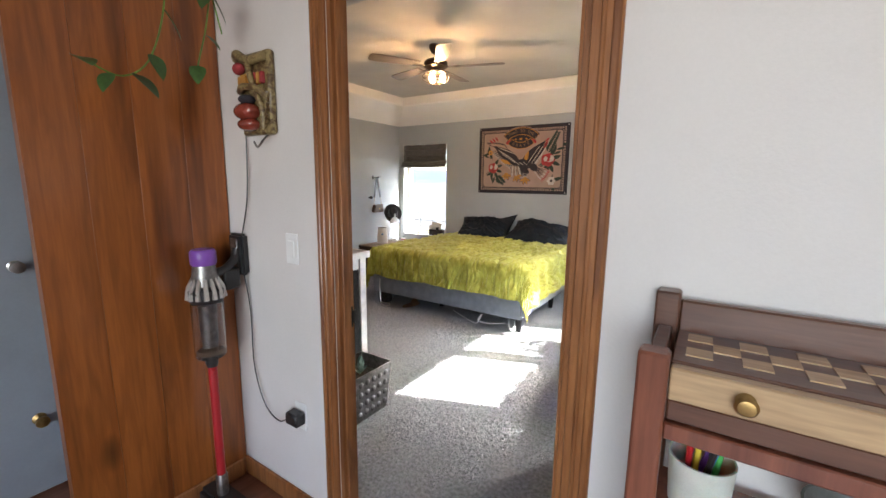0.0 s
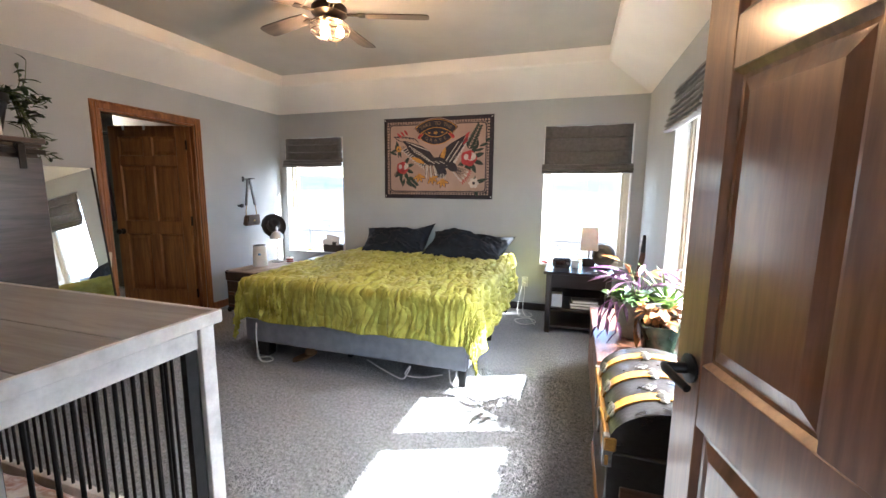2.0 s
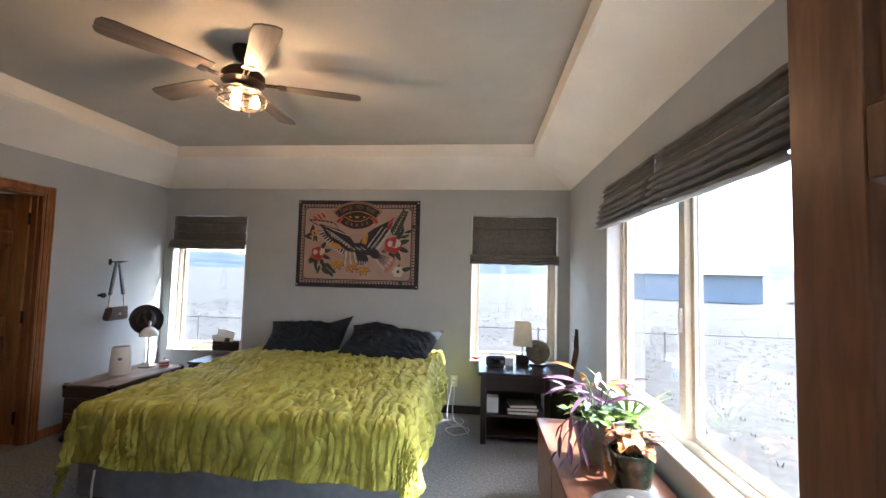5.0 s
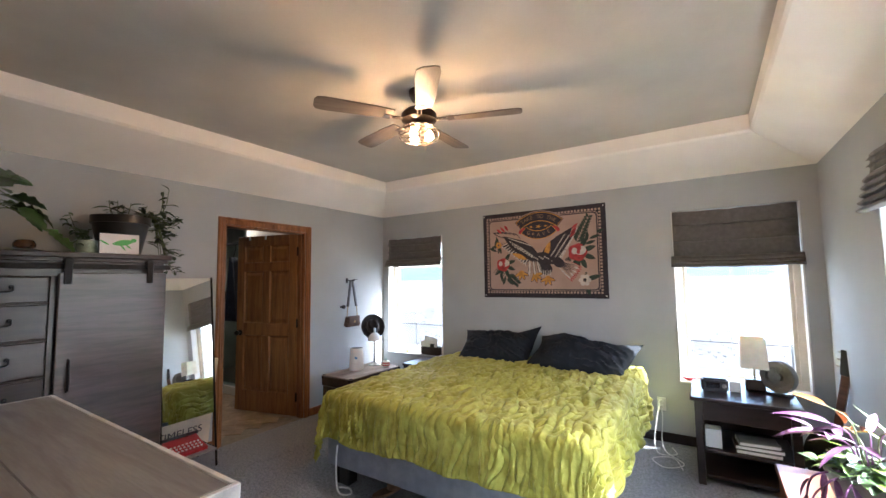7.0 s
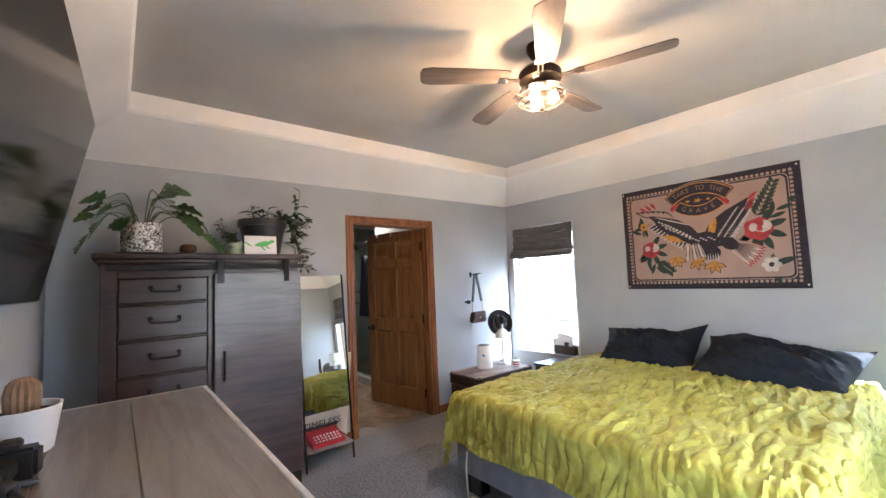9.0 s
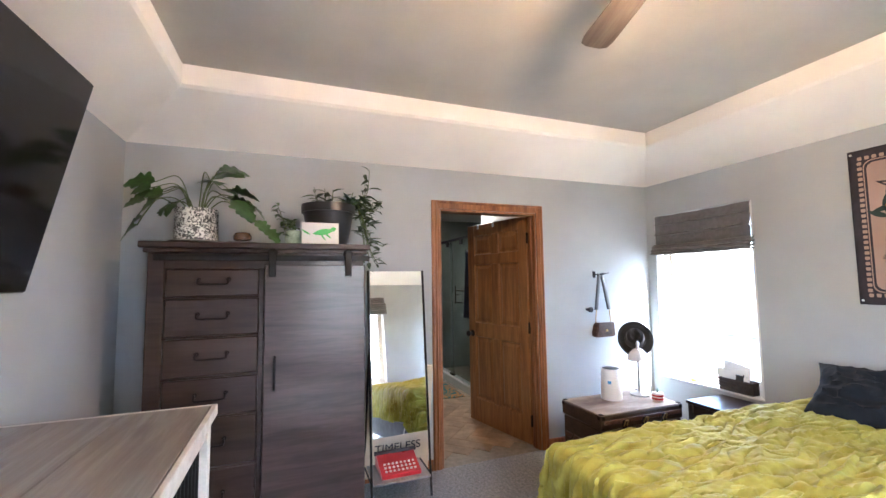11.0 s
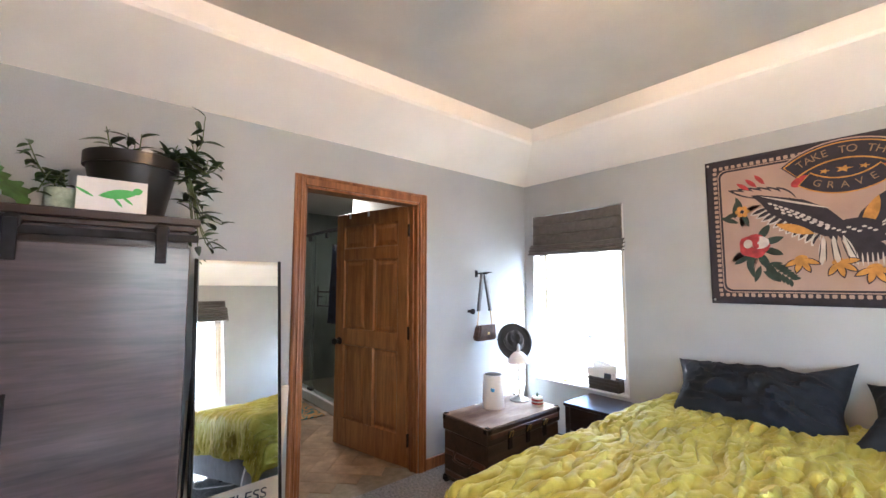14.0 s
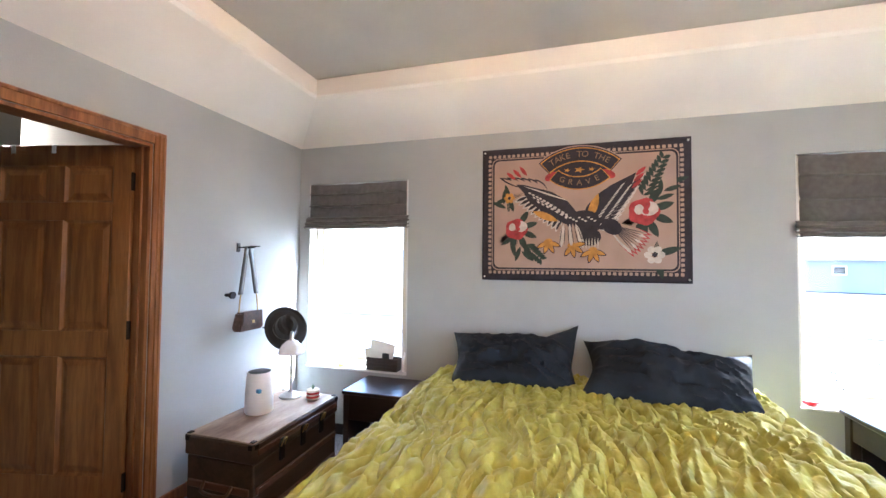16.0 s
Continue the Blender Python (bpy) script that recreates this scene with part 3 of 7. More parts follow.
roman_blind("y", W3[0] - 0.02, 3.91, W3[3] + 0.005, 1.81, XE, "charcoal cloth roman blind drawn up over the wide window", 5, step=0.032)


# ---- doors ----
def casing(name, axis, a0, a1, top, face, out, label, mat):
    """Flat-moulded casing with two raised beads round a doorway; out is the way it stands proud of the wall face."""
    t = thing(name, label, "door casing", kind="structure")
    w = 0.068
    def b(p0, p1, d0, d1, z0, z1, bev):
        d0, d1 = sorted((face + out * d0, face + out * d1))
        return box(p0, p1, d0, d1, z0, z1, bev) if axis == "x" else box(d0, d1, p0, p1, z0, z1, bev)
    for p0, p1, bead in ((a0 - w, a0, 1), (a1, a1 + w, -1)):
        part("casing_leg", b(p0, p1, 0.0, 0.014, 0, top + w, 0.003), mat, t)
        o = p0 if bead == 1 else p1
        for k, ww in ((0.004, 0.018), (0.034, 0.012)):
            q = sorted((o + bead * k, o + bead * (k + ww)))
            part("bead", b(q[0], q[1], 0.0135, 0.021, 0, top + 0.05, 0.004), mat, t)
    part("casing_head", b(a0, a1, 0.0, 0.014, top, top + w, 0.003), mat, t)
    part("bead", b(a0 - 0.01, a1 + 0.01, 0.0135, 0.021, top + w - 0.022, top + w - 0.004, 0.004), mat, t)
    return t


def jamb(name, axis, a0, a1, top, d0, d1, mat, stop):
    t = thing(name, "stained oak door jamb with stop strip", "door jamb", kind="structure")
    def b(p0, p1, q0, q1, z0, z1, bev=0.002):
        return box(p0, p1, q0, q1, z0, z1, bev) if axis == "x" else box(q0, q1, p0, p1, z0, z1, bev)
    part("jamb_side", b(a0 - 0.001, a0 + 0.018, d0, d1, 0, top), mat, t)
    part("jamb_side", b(a1 - 0.018, a1 + 0.001, d0, d1, 0, top), mat, t)
    part("jamb_head", b(a0 + 0.018, a1 - 0.018, d0, d1, top - 0.018, top + 0.001), mat, t)
    for p0, p1 in ((a0 + 0.018, a0 + 0.03), (a1 - 0.03, a1 - 0.018)):
        part("stop", b(p0, p1, stop, stop + 0.035, 0, top - 0.018), mat, t)
    return t


def panel_door(name, width, height, mat, label, m, knob_z, lever=False):
    """Six-panel door along +x from its hinge, thickness along y."""
    d = thing(name, label, "door", m, kind="structure")
    T = 0.036
    st, mid = 0.105, 0.10
    rails = [(0.0, 0.23), (0.86, 1.00), (1.60, 1.70), (height - 0.115, height)]
    part("stile", box(0, st, -T / 2, T / 2, 0, height, 0.003), mat, d)
    part("stile", box(width - st, width, -T / 2, T / 2, 0, height, 0.003), mat, d)
    for z0, z1 in rails:
        part("rail", box(st, width - st, -T / 2, T / 2, z0, z1, 0.002), mat, d)
    cx = width / 2
    for (z0, z1) in ((0.23, 0.86), (1.00, 1.60), (1.70, height - 0.115)):
        part("mullion", box(cx - mid / 2, cx + mid / 2, -T / 2, T / 2, z0, z1, 0.002), mat, d)
        for x0, x1 in ((st, cx - mid / 2), (cx + mid / 2, width - st)):
            bm = bmesh.new()
            for s in (-1, 1):
                def ring(o, y):
                    return [bm.verts.new((xx, s * y, zz)) for xx, zz in ((x0 + o, z0 + o), (x1 - o, z0 + o), (x1 - o, z1 - o), (x0 + o, z1 - o))]
                loops = [ring(0, T / 2 - 0.002), ring(0.012, T / 2 - 0.013), ring(0.02, T / 2 - 0.014), ring(0.05, T / 2 - 0.005)]
                for a, c in zip(loops, loops[1:]):
                    for i in range(4):
                        bm.faces.new((a[i], a[(i + 1) % 4], c[(i + 1) % 4], c[i]))
                bm.faces.new(loops[-1])
            part("panel", bm, mat, d, smooth=False)
    for s in (-1, 1):
        knob = [(0.032, 0), (0.033, 0.006), (0.013, 0.012), (0.012, 0.05), (0.008, 0.056), (0.0, 0.058)] if lever else [(0.032, 0), (0.033, 0.006), (0.012, 0.012), (0.012, 0.035), (0.020, 0.04), (0.029, 0.05), (0.030, 0.062), (0.022, 0.072), (0.0, 0.075)]
        k = part("door_handle", lathe(knob, 24), M_BLACK, d, "black door handle",
                 place=Matrix.Translation((width - 0.065, s * T / 2, knob_z)) @ Euler((radians(-90 * s), 0, 0)).to_matrix().to_4x4())
        if lever:
            part("lever", tube(curve_pts([(width - 0.055, s * (T / 2 + 0.05), knob_z), (width - 0.075, s * (T / 2 + 0.056), knob_z - 0.001), (width - 0.105, s * (T / 2 + 0.052), knob_z - 0.006), (width - 0.145, s * (T / 2 + 0.046), knob_z - 0.011)], 6), 0.011, 10, taper=0.8), M_BLACK, k, place=k.matrix_basis.inverted())
    for z in (0.2, height / 2, height - 0.2):
        part("hinge", box(-0.008, 0.004, -T / 2 - 0.006, T / 2, z - 0.05, z + 0.05, 0.002), M_BLACK, d, "black butt hinge")
    return d


casing("door_casing_1", "x", ENTRY[0], ENTRY[1], 2.035, HALL_Y, -1, "stained oak casing round the entry doorway, hall side", M_OAKTRIM)
jamb("door_jamb_1", "x", ENTRY[0], ENTRY[1], 2.035, HALL_Y, HALL_Y + 0.075, M_OAKTRIM, HALL_Y + 0.015)
casing("door_casing_3", "y", BATH[0], BATH[1], 2.035, XW, 1, "stained oak casing round the bathroom doorway", M_OAKTRIM)
jamb("door_jamb_2", "y", BATH[0], BATH[1], 2.035, XW - 0.12, XW, M_OAKTRIM, XW - 0.075)
strike = thing("strike_plate", "black strike plate on the oak jamb", "strike plate")
part("plate", box(-0.556, -0.5535, 1.452, 1.478, 0.87, 0.95, 0.001), M_BLACK, strike)
part("lip", box(-0.5545, -0.549, 1.472, 1.492, 0.885, 0.935, 0.001), M_BLACK, strike)
free = Vector((0.07, 2.412, 0))
hinge = Vector((0.272, 1.535, 0))
panel_door("door_1", 0.90, 2.02, M_DOOR, "open dark-stained oak six-panel door with black knob", pose(hinge.x, hinge.y, 0.008, 0, 0, math.degrees(math.atan2(free.y - hinge.y, free.x - hinge.x))), 0.975, lever=True)
panel_door("door_2", 0.86, 2.015, M_BATHDOOR, "half-open golden oak six-panel bathroom door", pose(-4.165, 4.70, 0.012, 0, 0, math.degrees(math.atan2(4.50 - 4.70, -4.98 + 4.165))), 0.885)


# ---- hall, bathroom, outdoors: the shell round the room ----
setting("floor_hall", box(-3.4, 2.2, -2.6, HALL_Y + 0.05, -0.12, -0.004), M_CABINET, "reddish-brown wooden hallway floor", "floor")
# unseen walls and ceiling close the hall; the south opening is made up for the lamp
setting("wall_hall_south", wall_cells("x", -3.4, 2.4, -2.6, -2.4, -0.3, TOP, [(0.2, 2.1, 0.7, 2.3)]), M_HALL, "unseen off-white hallway wall with an added opening for the lamp", "wall")
setting("wall_hall_east", box(2.2, 2.4, -2.4, YS, -0.3, TOP), M_HALL, "plain off-white hallway wall", "wall")
setting("wall_hall_west", box(-3.6, -3.4, -2.6, HALL_Y, -0.3, TOP), M_HALL, "plain off-white hallway wall", "wall")
setting("ceiling_hall", box(-3.4, 2.2, -2.4, HALL_Y, 2.55, 2.6), M_HALL, "plain off-white hallway ceiling", "ceiling")
setting("baseboard_hall", box(-1.24, -0.645, HALL_Y - 0.014, HALL_Y, 0, 0.09, 0.004), M_OAKTRIM, "stained oak baseboard along the hall wall", "baseboard")


def pine_panel():
    t = thing("wood_panel", "knotty pine plank panel with warm varnish", "wood panel", kind="structure")
    rng = random.Random(2)
    y = HALL_Y - 0.005
    for w in (0.155, 0.165, 0.155, 0.15):
        part("plank", box(-1.29, -1.24 + rng.uniform(-0.001, 0.001), y - w + 0.0005, y, 0, 2.545, 0.0008), M_PINE, t)
        y -= w
    return y


panel_end = pine_panel()
setting("baseboard_panel", box(-1.24, -1.226, panel_end, HALL_Y - 0.015, 0, 0.085, 0.004), M_OAKTRIM, "stained oak baseboard at the foot of the panel", "baseboard")


def white_door():
    d = thing("hall_closet_door", "pale grey painted closet door with a round knob", "door", kind="structure")
    part("slab", box(-1.9, -1.86, -0.2, panel_end + 0.15, 0.01, 2.03, 0.004), M_CLOSET, d)
    for z, m in ((1.05, M_NICKEL), (0.36, M_BRASS)):
        part("knob", lathe([(0.025, 0), (0.01, 0.01), (0.01, 0.03), (0.024, 0.04), (0.024, 0.055), (0.0, 0.06)], 20), m, d, place=Matrix.Translation((-1.86, 0.83, z)) @ Euler((0, radians(90), 0)).to_matrix().to_4x4())
    part("frame", box(-1.93, -1.85, panel_end + 0.151, HALL_Y, 0, 2.545, 0.003), M_CLOSET, d)


white_door()

# bathroom
BX, BY0, BY1 = -7.4, 2.6, 5.95
setting("floor_bath", box(BX, XW, BY0, BY1, -0.12, -0.006), M_GROUT, "grout bed under sandstone tiles", "floor")
setting("wall_bath_west", box(BX - 0.1, BX, BY0, BY1, -0.3, TOP), M_SHOWERTILE, "grey-green tiled shower wall", "wall")
setting("wall_bath_south", box(BX, XW - 0.12, BY0 - 0.1, BY0, -0.3, TOP), M_SHOWERTILE, "grey-green tiled shower wall", "wall")
setting("wall_bath_north", box(BX, XW - 0.12, BY1, BY1 + 0.1, -0.3, TOP), M_SHOWERTILE, "grey-green tiled shower wall", "wall")
setting("wall_bath_inner", box(-5.58, XW - 0.12, 4.93, BY1 - 0.01, 0, 2.45), M_HALL, "off-white bathroom wall end beside the shower", "wall")
setting("ceiling_bath", box(BX, XW - 0.12, BY0, BY1, 2.45, 2.5), M_HALL, "off-white bathroom ceiling", "ceiling")


# ---- bed ----
def drape(name, half, length, top, over_side, over_foot, seed):
    """A blanket over the mattress, its hang at the sides and foot, with gathered folds."""
    bm = bmesh.new()
    nu, nv = 400, 380
    s0, s1 = -half - over_side[0], half + over_side[1]
    v1 = length + over_foot
    r = 0.07
    grid = []
    for i in range(nu + 1):
        s = s0 + (s1 - s0) * i / nu
        row = []
        for j in range(nv + 1):
            v = v1 * j / nv
            es = max(0.0, abs(s) - (half - r)) * (1 if s > 0 else -1)
            et = max(0.0, v - (length - r))
            e = math.hypot(es, et)
            px, py = s - es, v - et
            if e > 1e-6:
                dx, dy = es / e, et / e
                q = r * math.pi / 2
                if e < q:
                    out, drop = r * math.sin(e / r), r * (1 - math.cos(e / r))
                else:
                    out, drop = r + (e - q) * 0.16, r + (e - q) * 0.985
            else:
                dx = dy = out = drop = 0.0
            px += dx * out
            py += dy * out
            hang = min(1.0, max(0.0, (e - 0.05) / 0.2))
            p = Vector((s, v, 0))
            # long gathers that run from head to foot, broken up by short cross creases
            warp = 0.10 * noise.noise(Vector((s * 2.1, v * 1.7, seed)))
            g = noise.noise(Vector(((s + warp) * 15, v * 2.4, seed + 3.1)))
            g2 = noise.noise(Vector(((s + warp) * 34, v * 7, seed + 7.7)))
            g3 = noise.noise(Vector((s * 14 + v * 9, v * 22, seed + 1.7)))
            ridge = (1 - abs(g) * 2.2)
            patch = 0.6 + 0.8 * noise.noise(Vector((s * 1.6, v * 1.6, seed + 20)))
            # sharp pinched creases, short and wavy, across and between the gathers
            bend = 0.05 * noise.noise(Vector((s * 5, v * 5, seed + 31)))
            pinch = max(0.0, 1 - 4.6 * abs(noise.noise(Vector(((s + 1.6 * bend) * 13, (v + bend) * 2.2, seed + 40))))) ** 1.2
            cross = max(0.0, 1 - 3.4 * abs(noise.noise(Vector(((s + bend) * 21, (v - bend) * 9, seed + 52))))) ** 1.8
            amp = 0.026 * max(0.0, ridge) ** 3 * patch + 0.008 * g2 + 0.006 * g3 * patch - 0.022 * pinch - 0.009 * cross
            low = 0.014 * noise.noise(Vector((s * 2.4, v * 2.4, seed + 9)))
            along = s if abs(et) > abs(es) else v
            fold = 0.020 * noise.noise(Vector((along * 7.5, hang * 0.6, seed + 13))) + 0.012 * math.sin(along * 17 + 3 * noise.noise(Vector((along * 2, 0, seed))))
            z = top - drop + (amp + low) * (1 - 0.65 * hang)
            px += dx * hang * (fold + amp * 0.8)
            py += dy * hang * (fold + amp * 0.8)
            z += hang * 0.02 * noise.noise(Vector((along * 3, 5, seed)))
            row.append(bm.verts.new((px, py, z)))
        grid.append(row)
    for a, b in zip(grid, grid[1:]):
        for j in range(nv):
            bm.faces.new((a[j], a[j + 1], b[j + 1], b[j]))
    return bm


BED_X, BED_Y1, BED_Y0 = -1.79, 5.93, 3.90
bed = thing("bed", "king bed with a grey upholstered base", "bed", pose(BED_X, BED_Y0, 0))
part("base", box(-0.95, 0.95, 0.0, 2.0, 0.13, 0.34, 0.018, seg=2), M_BEDBASE, bed, "grey cloth-covered box base")
part("mattress", box(-0.945, 0.945, -0.01, 1.93, 0.34, 0.565, 0.05, seg=3), M_SHEET, bed, "white mattress")
for lx in (-0.87, 0.90):
    for ly in (0.06, 1.0, 1.93):
        part("leg", lathe([(0.024, 0), (0.034, 0.13)], 16, (lx, ly, 0)), M_BLACK, bed)
part("slat_rail", box(-0.02, 0.02, 0.05, 1.95, 0.09, 0.13, 0.004), M_BLACK, bed)
blanket = drape("blanket", 0.985, 2.02, 0.662, (0.36, 0.36), 0.29, 2.0)
for v in blanket.verts:
    v.co.y = 1.99 - v.co.y
bl = tagged(part("blanket", blanket, M_BLANKET, place=pose(BED_X, BED_Y0, 0)), "crumpled chartreuse velvet blanket spread over the bed", "blanket")
so = bl.modifiers.new("thick", "SOLIDIFY")
so.thickness, so.offset = 0.008, 1


def pillow(w, h, t, seed, name="pillow"):
    bm = bmesh.new()
    n = 44
    for side in (1, -1):
        g = []
        for i in range(n + 1):
            u = -1 + 2 * i / n
            row = []
            for j in range(n + 1):
                v = -1 + 2 * j / n
                k = max(0.0, (1 - u * u)) ** 0.55 * max(0.0, (1 - v * v)) ** 0.55
                pinch = 1 - 0.15 * (1 - abs(v) ** 1.5) * abs(u) ** 3
                pinch_v = 1 - 0.17 * (1 - abs(u) ** 1.5) * abs(v) ** 3
                f = noise.noise(Vector((u * 2.2, v * 2.2, seed))) * 0.45 + 0.22 * max(0.0, 1 - 4 * abs(noise.noise(Vector((u * 3.4 + v * 2.2, v * 2.6 - u, seed + 14))))) + 0.14 * (1 - abs(noise.noise(Vector((u * 4 + v, v * 3.5, seed + 4)))) * 3)
                z = side * t / 2 * k * (1 + f)
                ear = max(0.0, u * v - 0.45) * (0.42 if u > 0 else 0.10)
                z += 0.012 * k * noise.noise(Vector((u * 7 + v * 3, v * 6, seed + 9)))
                row.append(bm.verts.new((u * w / 2 * pinch, v * h / 2 * pinch_v + ear * h * (1 if v > 0 else -0.3), z)))
            g.append(row)
        for a, b in zip(g, g[1:]):
            for j in range(n):
                bm.faces.new((a[j], a[j + 1], b[j + 1], b[j]) if side > 0 else (a[j + 1], a[j], b[j], b[j + 1]))
    bmesh.ops.remove_doubles(bm, verts=bm.verts, dist=0.0004)
    return bm


tagged(part("pillow", pillow(0.86, 0.47, 0.30, 3), M_PILLOW, place=pose(-2.22, 5.75, 0.735, 44, 0, 3)), "rumpled charcoal cotton pillow propped against the wall", "pillow", "pillows on the bed")
tagged(part("pillow", pillow(0.96, 0.50, 0.31, 8), M_PILLOW, place=pose(-1.33, 5.68, 0.72, 30, 5, -5)), "rumpled charcoal cotton pillow slumped on the bed", "pillow", "pillows on the bed")


# ---- ceiling fan ----
FAN = Vector((-1.808, 3.841, ZC))
fan = thing("ceiling_fan", "dark bronze ceiling fan with five wooden blades and caged lights", "ceiling fan", pose(*FAN))
part("canopy", lathe([(0.065, 0), (0.065, -0.03), (0.045, -0.07), (0.018, -0.085)], 28), M_BRONZE, fan)
part("downrod", lathe([(0.013, -0.08), (0.013, -0.14)], 14), M_BRONZE, fan)
part("motor", lathe([(0.03, -0.12), (0.09, -0.135), (0.115, -0.16), (0.115, -0.20), (0.08, -0.222), (0.05, -0.235)], 32), M_BRONZE, fan)
for k in range(5):
    a = radians(72 * k + 20)
    R = Matrix.Rotation(a, 4, "Z")
    br = bmesh.new()
    box(0.085, 0.20, -0.016, -0.008, -0.204, -0.196, 0.002, br)
    box(0.085, 0.20, 0.008, 0.016, -0.204, -0.196, 0.002, br)
    box(0.19, 0.235, -0.03, 0.03, -0.204, -0.198, 0.002, br)
    part("blade_bracket", br, M_BRONZE, fan, place=R)
    outline = [(0.18, -0.045), (0.30, -0.058), (0.60, -0.068), (0.645, -0.06), (0.66, -0.03), (0.66, 0.03), (0.645, 0.06), (0.60, 0.068), (0.30, 0.058), (0.18, 0.045)]
    part("blade", prism(outline, 0.007, "z", -0.198), M_FANBLADE, fan, place=R @ Matrix.Rotation(radians(9), 4, "X"))
part("light_plate", lathe([(0.05, -0.232), (0.085, -0.24), (0.085, -0.252), (0.03, -0.26)], 28), M_BRONZE, fan)
for zc, rr in ((-0.255, 0.112), (-0.285, 0.132), (-0.315, 0.126), (-0.335, 0.095)):
    part("cage_ring", tube([(rr * math.cos(2 * math.pi * i / 32), rr * math.sin(2 * math.pi * i / 32), zc) for i in range(33)], 0.0028, 6), M_BRONZE, fan)
for k in range(8):
    a = 2 * math.pi * k / 8
    part("cage_wire", tube(curve_pts([(r_ * math.cos(a + tw), r_ * math.sin(a + tw), z_) for r_, z_, tw in ((0.085, -0.25, 0), (0.132, -0.285, 0.15), (0.126, -0.315, 0.3), (0.06, -0.345, 0.4), (0.0, -0.348, 0.4))], 5), 0.0024, 6), M_BRONZE, fan)
part("finial", lathe([(0.0, -0.372), (0.012, -0.366), (0.014, -0.35), (0.006, -0.335), (0.006, -0.25)], 14), M_BRONZE, fan)
part("pull_chain", tube([(0.03, 0.02, -0.25), (0.032, 0.022, -0.40)], 0.0015, 5), M_BRASS, fan)
for k in range(3):
    a = 2 * math.pi * k / 3 + 0.6
    c = (0.066 * math.cos(a), 0.066 * math.sin(a), -0.292)
    part("socket", lathe([(0.014, 0.0), (0.014, 0.035)], 14, (c[0], c[1], -0.268)), M_BRASS, fan)
    part("bulb", lathe([(0.0, -0.042), (0.015, -0.038), (0.024, -0.02), (0.022, 0.0), (0.012, 0.02)], 18, c), M_BULB, fan, "glowing warm filament bulb")


# ---- dresser ----
def dresser():
    d = thing("dresser", "dark-stained wooden dresser with five drawers and a sliding barn door", "dresser", pose(-3.61, 1.95, 0))
    W, D, H = 1.20, 0.43, 1.69
    part("top", box(-D - 0.005, 0.03, -0.02, W + 0.02, H - 0.035, H, 0.006), M_DRESSER, d)
    part("cornice", box(-D, 0.015, 0.0, W, H - 0.06, H - 0.035, 0.004), M_DRESSER, d)
    part("side", box(-D, -0.03, 0.02, 0.045, 0.06, H - 0.06, 0.003), M_DRESSER, d)
    part("side", box(-D, -0.03, W - 0.045, W - 0.02, 0.06, H - 0.06, 0.003), M_DRESSER, d)
    part("back", box(-D, -D + 0.012, 0.045, W - 0.045, 0.06, H - 0.06), M_DRESSER, d)
    for y0, y1 in ((0.02, 0.10), (W - 0.10, W - 0.02)):
        part("post", box(-0.04, 0.0, y0, y1, 0.0, H - 0.06, 0.004), M_DRESSER, d)
    for y in (0.02, W - 0.10):
        part("foot", box(-D, -D + 0.07, y, y + 0.08, 0, 0.08, 0.004), M_DRESSER, d)
        part("foot", box(-0.035, 0.012, y, y + 0.08, 0, 0.10, 0.004), M_DRESSER, d)
    part("divider", box(-0.04, -0.004, 0.575, 0.60, 0.06, H - 0.06, 0.002), M_DRESSER, d)
    part("frieze", box(-0.04, -0.002, 0.10, W - 0.10, H - 0.15, H - 0.06, 0.002), M_DRESSER, d)
    part("plinth", box(-0.04, -0.002, 0.10, W - 0.10, 0.06, 0.14, 0.003), M_DRESSER, d)
    zs = [(1.385, 1.535), (1.165, 1.370), (0.945, 1.150), (0.725, 0.930), (0.45, 0.710), (0.155, 0.435)]
    for z0, z1 in zs:
        part("drawer_rail", box(-0.04, -0.004, 0.10, 0.575, z1 + 0.003, z1 + 0.012, 0.002), M_DRESSER, d)
        dr = part("drawer", box(-0.05, -0.008, 0.104, 0.571, z0, z1, 0.005), M_DRESSER, d)
        c, zz = 0.3375, (z0 + z1) / 2 + 0.006
        part("handle", tube(curve_pts([(0.0, c - 0.075, zz + 0.012), (0.022, c - 0.075, zz + 0.012), (0.03, c - 0.07, zz - 0.012), (0.03, c, zz - 0.014), (0.03, c + 0.07, zz - 0.012), (0.022, c + 0.075, zz + 0.012), (0.0, c + 0.075, zz + 0.012)], 4), 0.0055, 8), M_IRON, dr, "black iron bail handle")
        for s in (-1, 1):
            part("rosette", lathe([(0.013, 0), (0.011, 0.005), (0, 0.007)], 14), M_IRON, dr, place=Matrix.Translation((-0.001, c + s * 0.075, zz + 0.012)) @ Euler((0, radians(90), 0)).to_matrix().to_4x4())
    door = part("sliding_door", box(0.008, 0.032, 0.605, W - 0.015, 0.11, H - 0.13, 0.005), M_DRESSDOOR, d, "sliding plank door with bluish sheen")
    part("handle", tube([(0.034, 0.665, 0.84), (0.052, 0.665, 0.85), (0.052, 0.665, 1.02), (0.034, 0.665, 1.03)], 0.007, 8), M_IRON, door)
    part("track", box(0.012, 0.02, 0.05, W + 0.015, H - 0.105, H - 0.072, 0.002), M_IRON, d, "flat iron track")
    for y in (0.645, W - 0.12):
        hg = part("hanger", box(0.033, 0.040, y - 0.02, y + 0.02, H - 0.20, H - 0.05, 0.003), M_IRON, d)
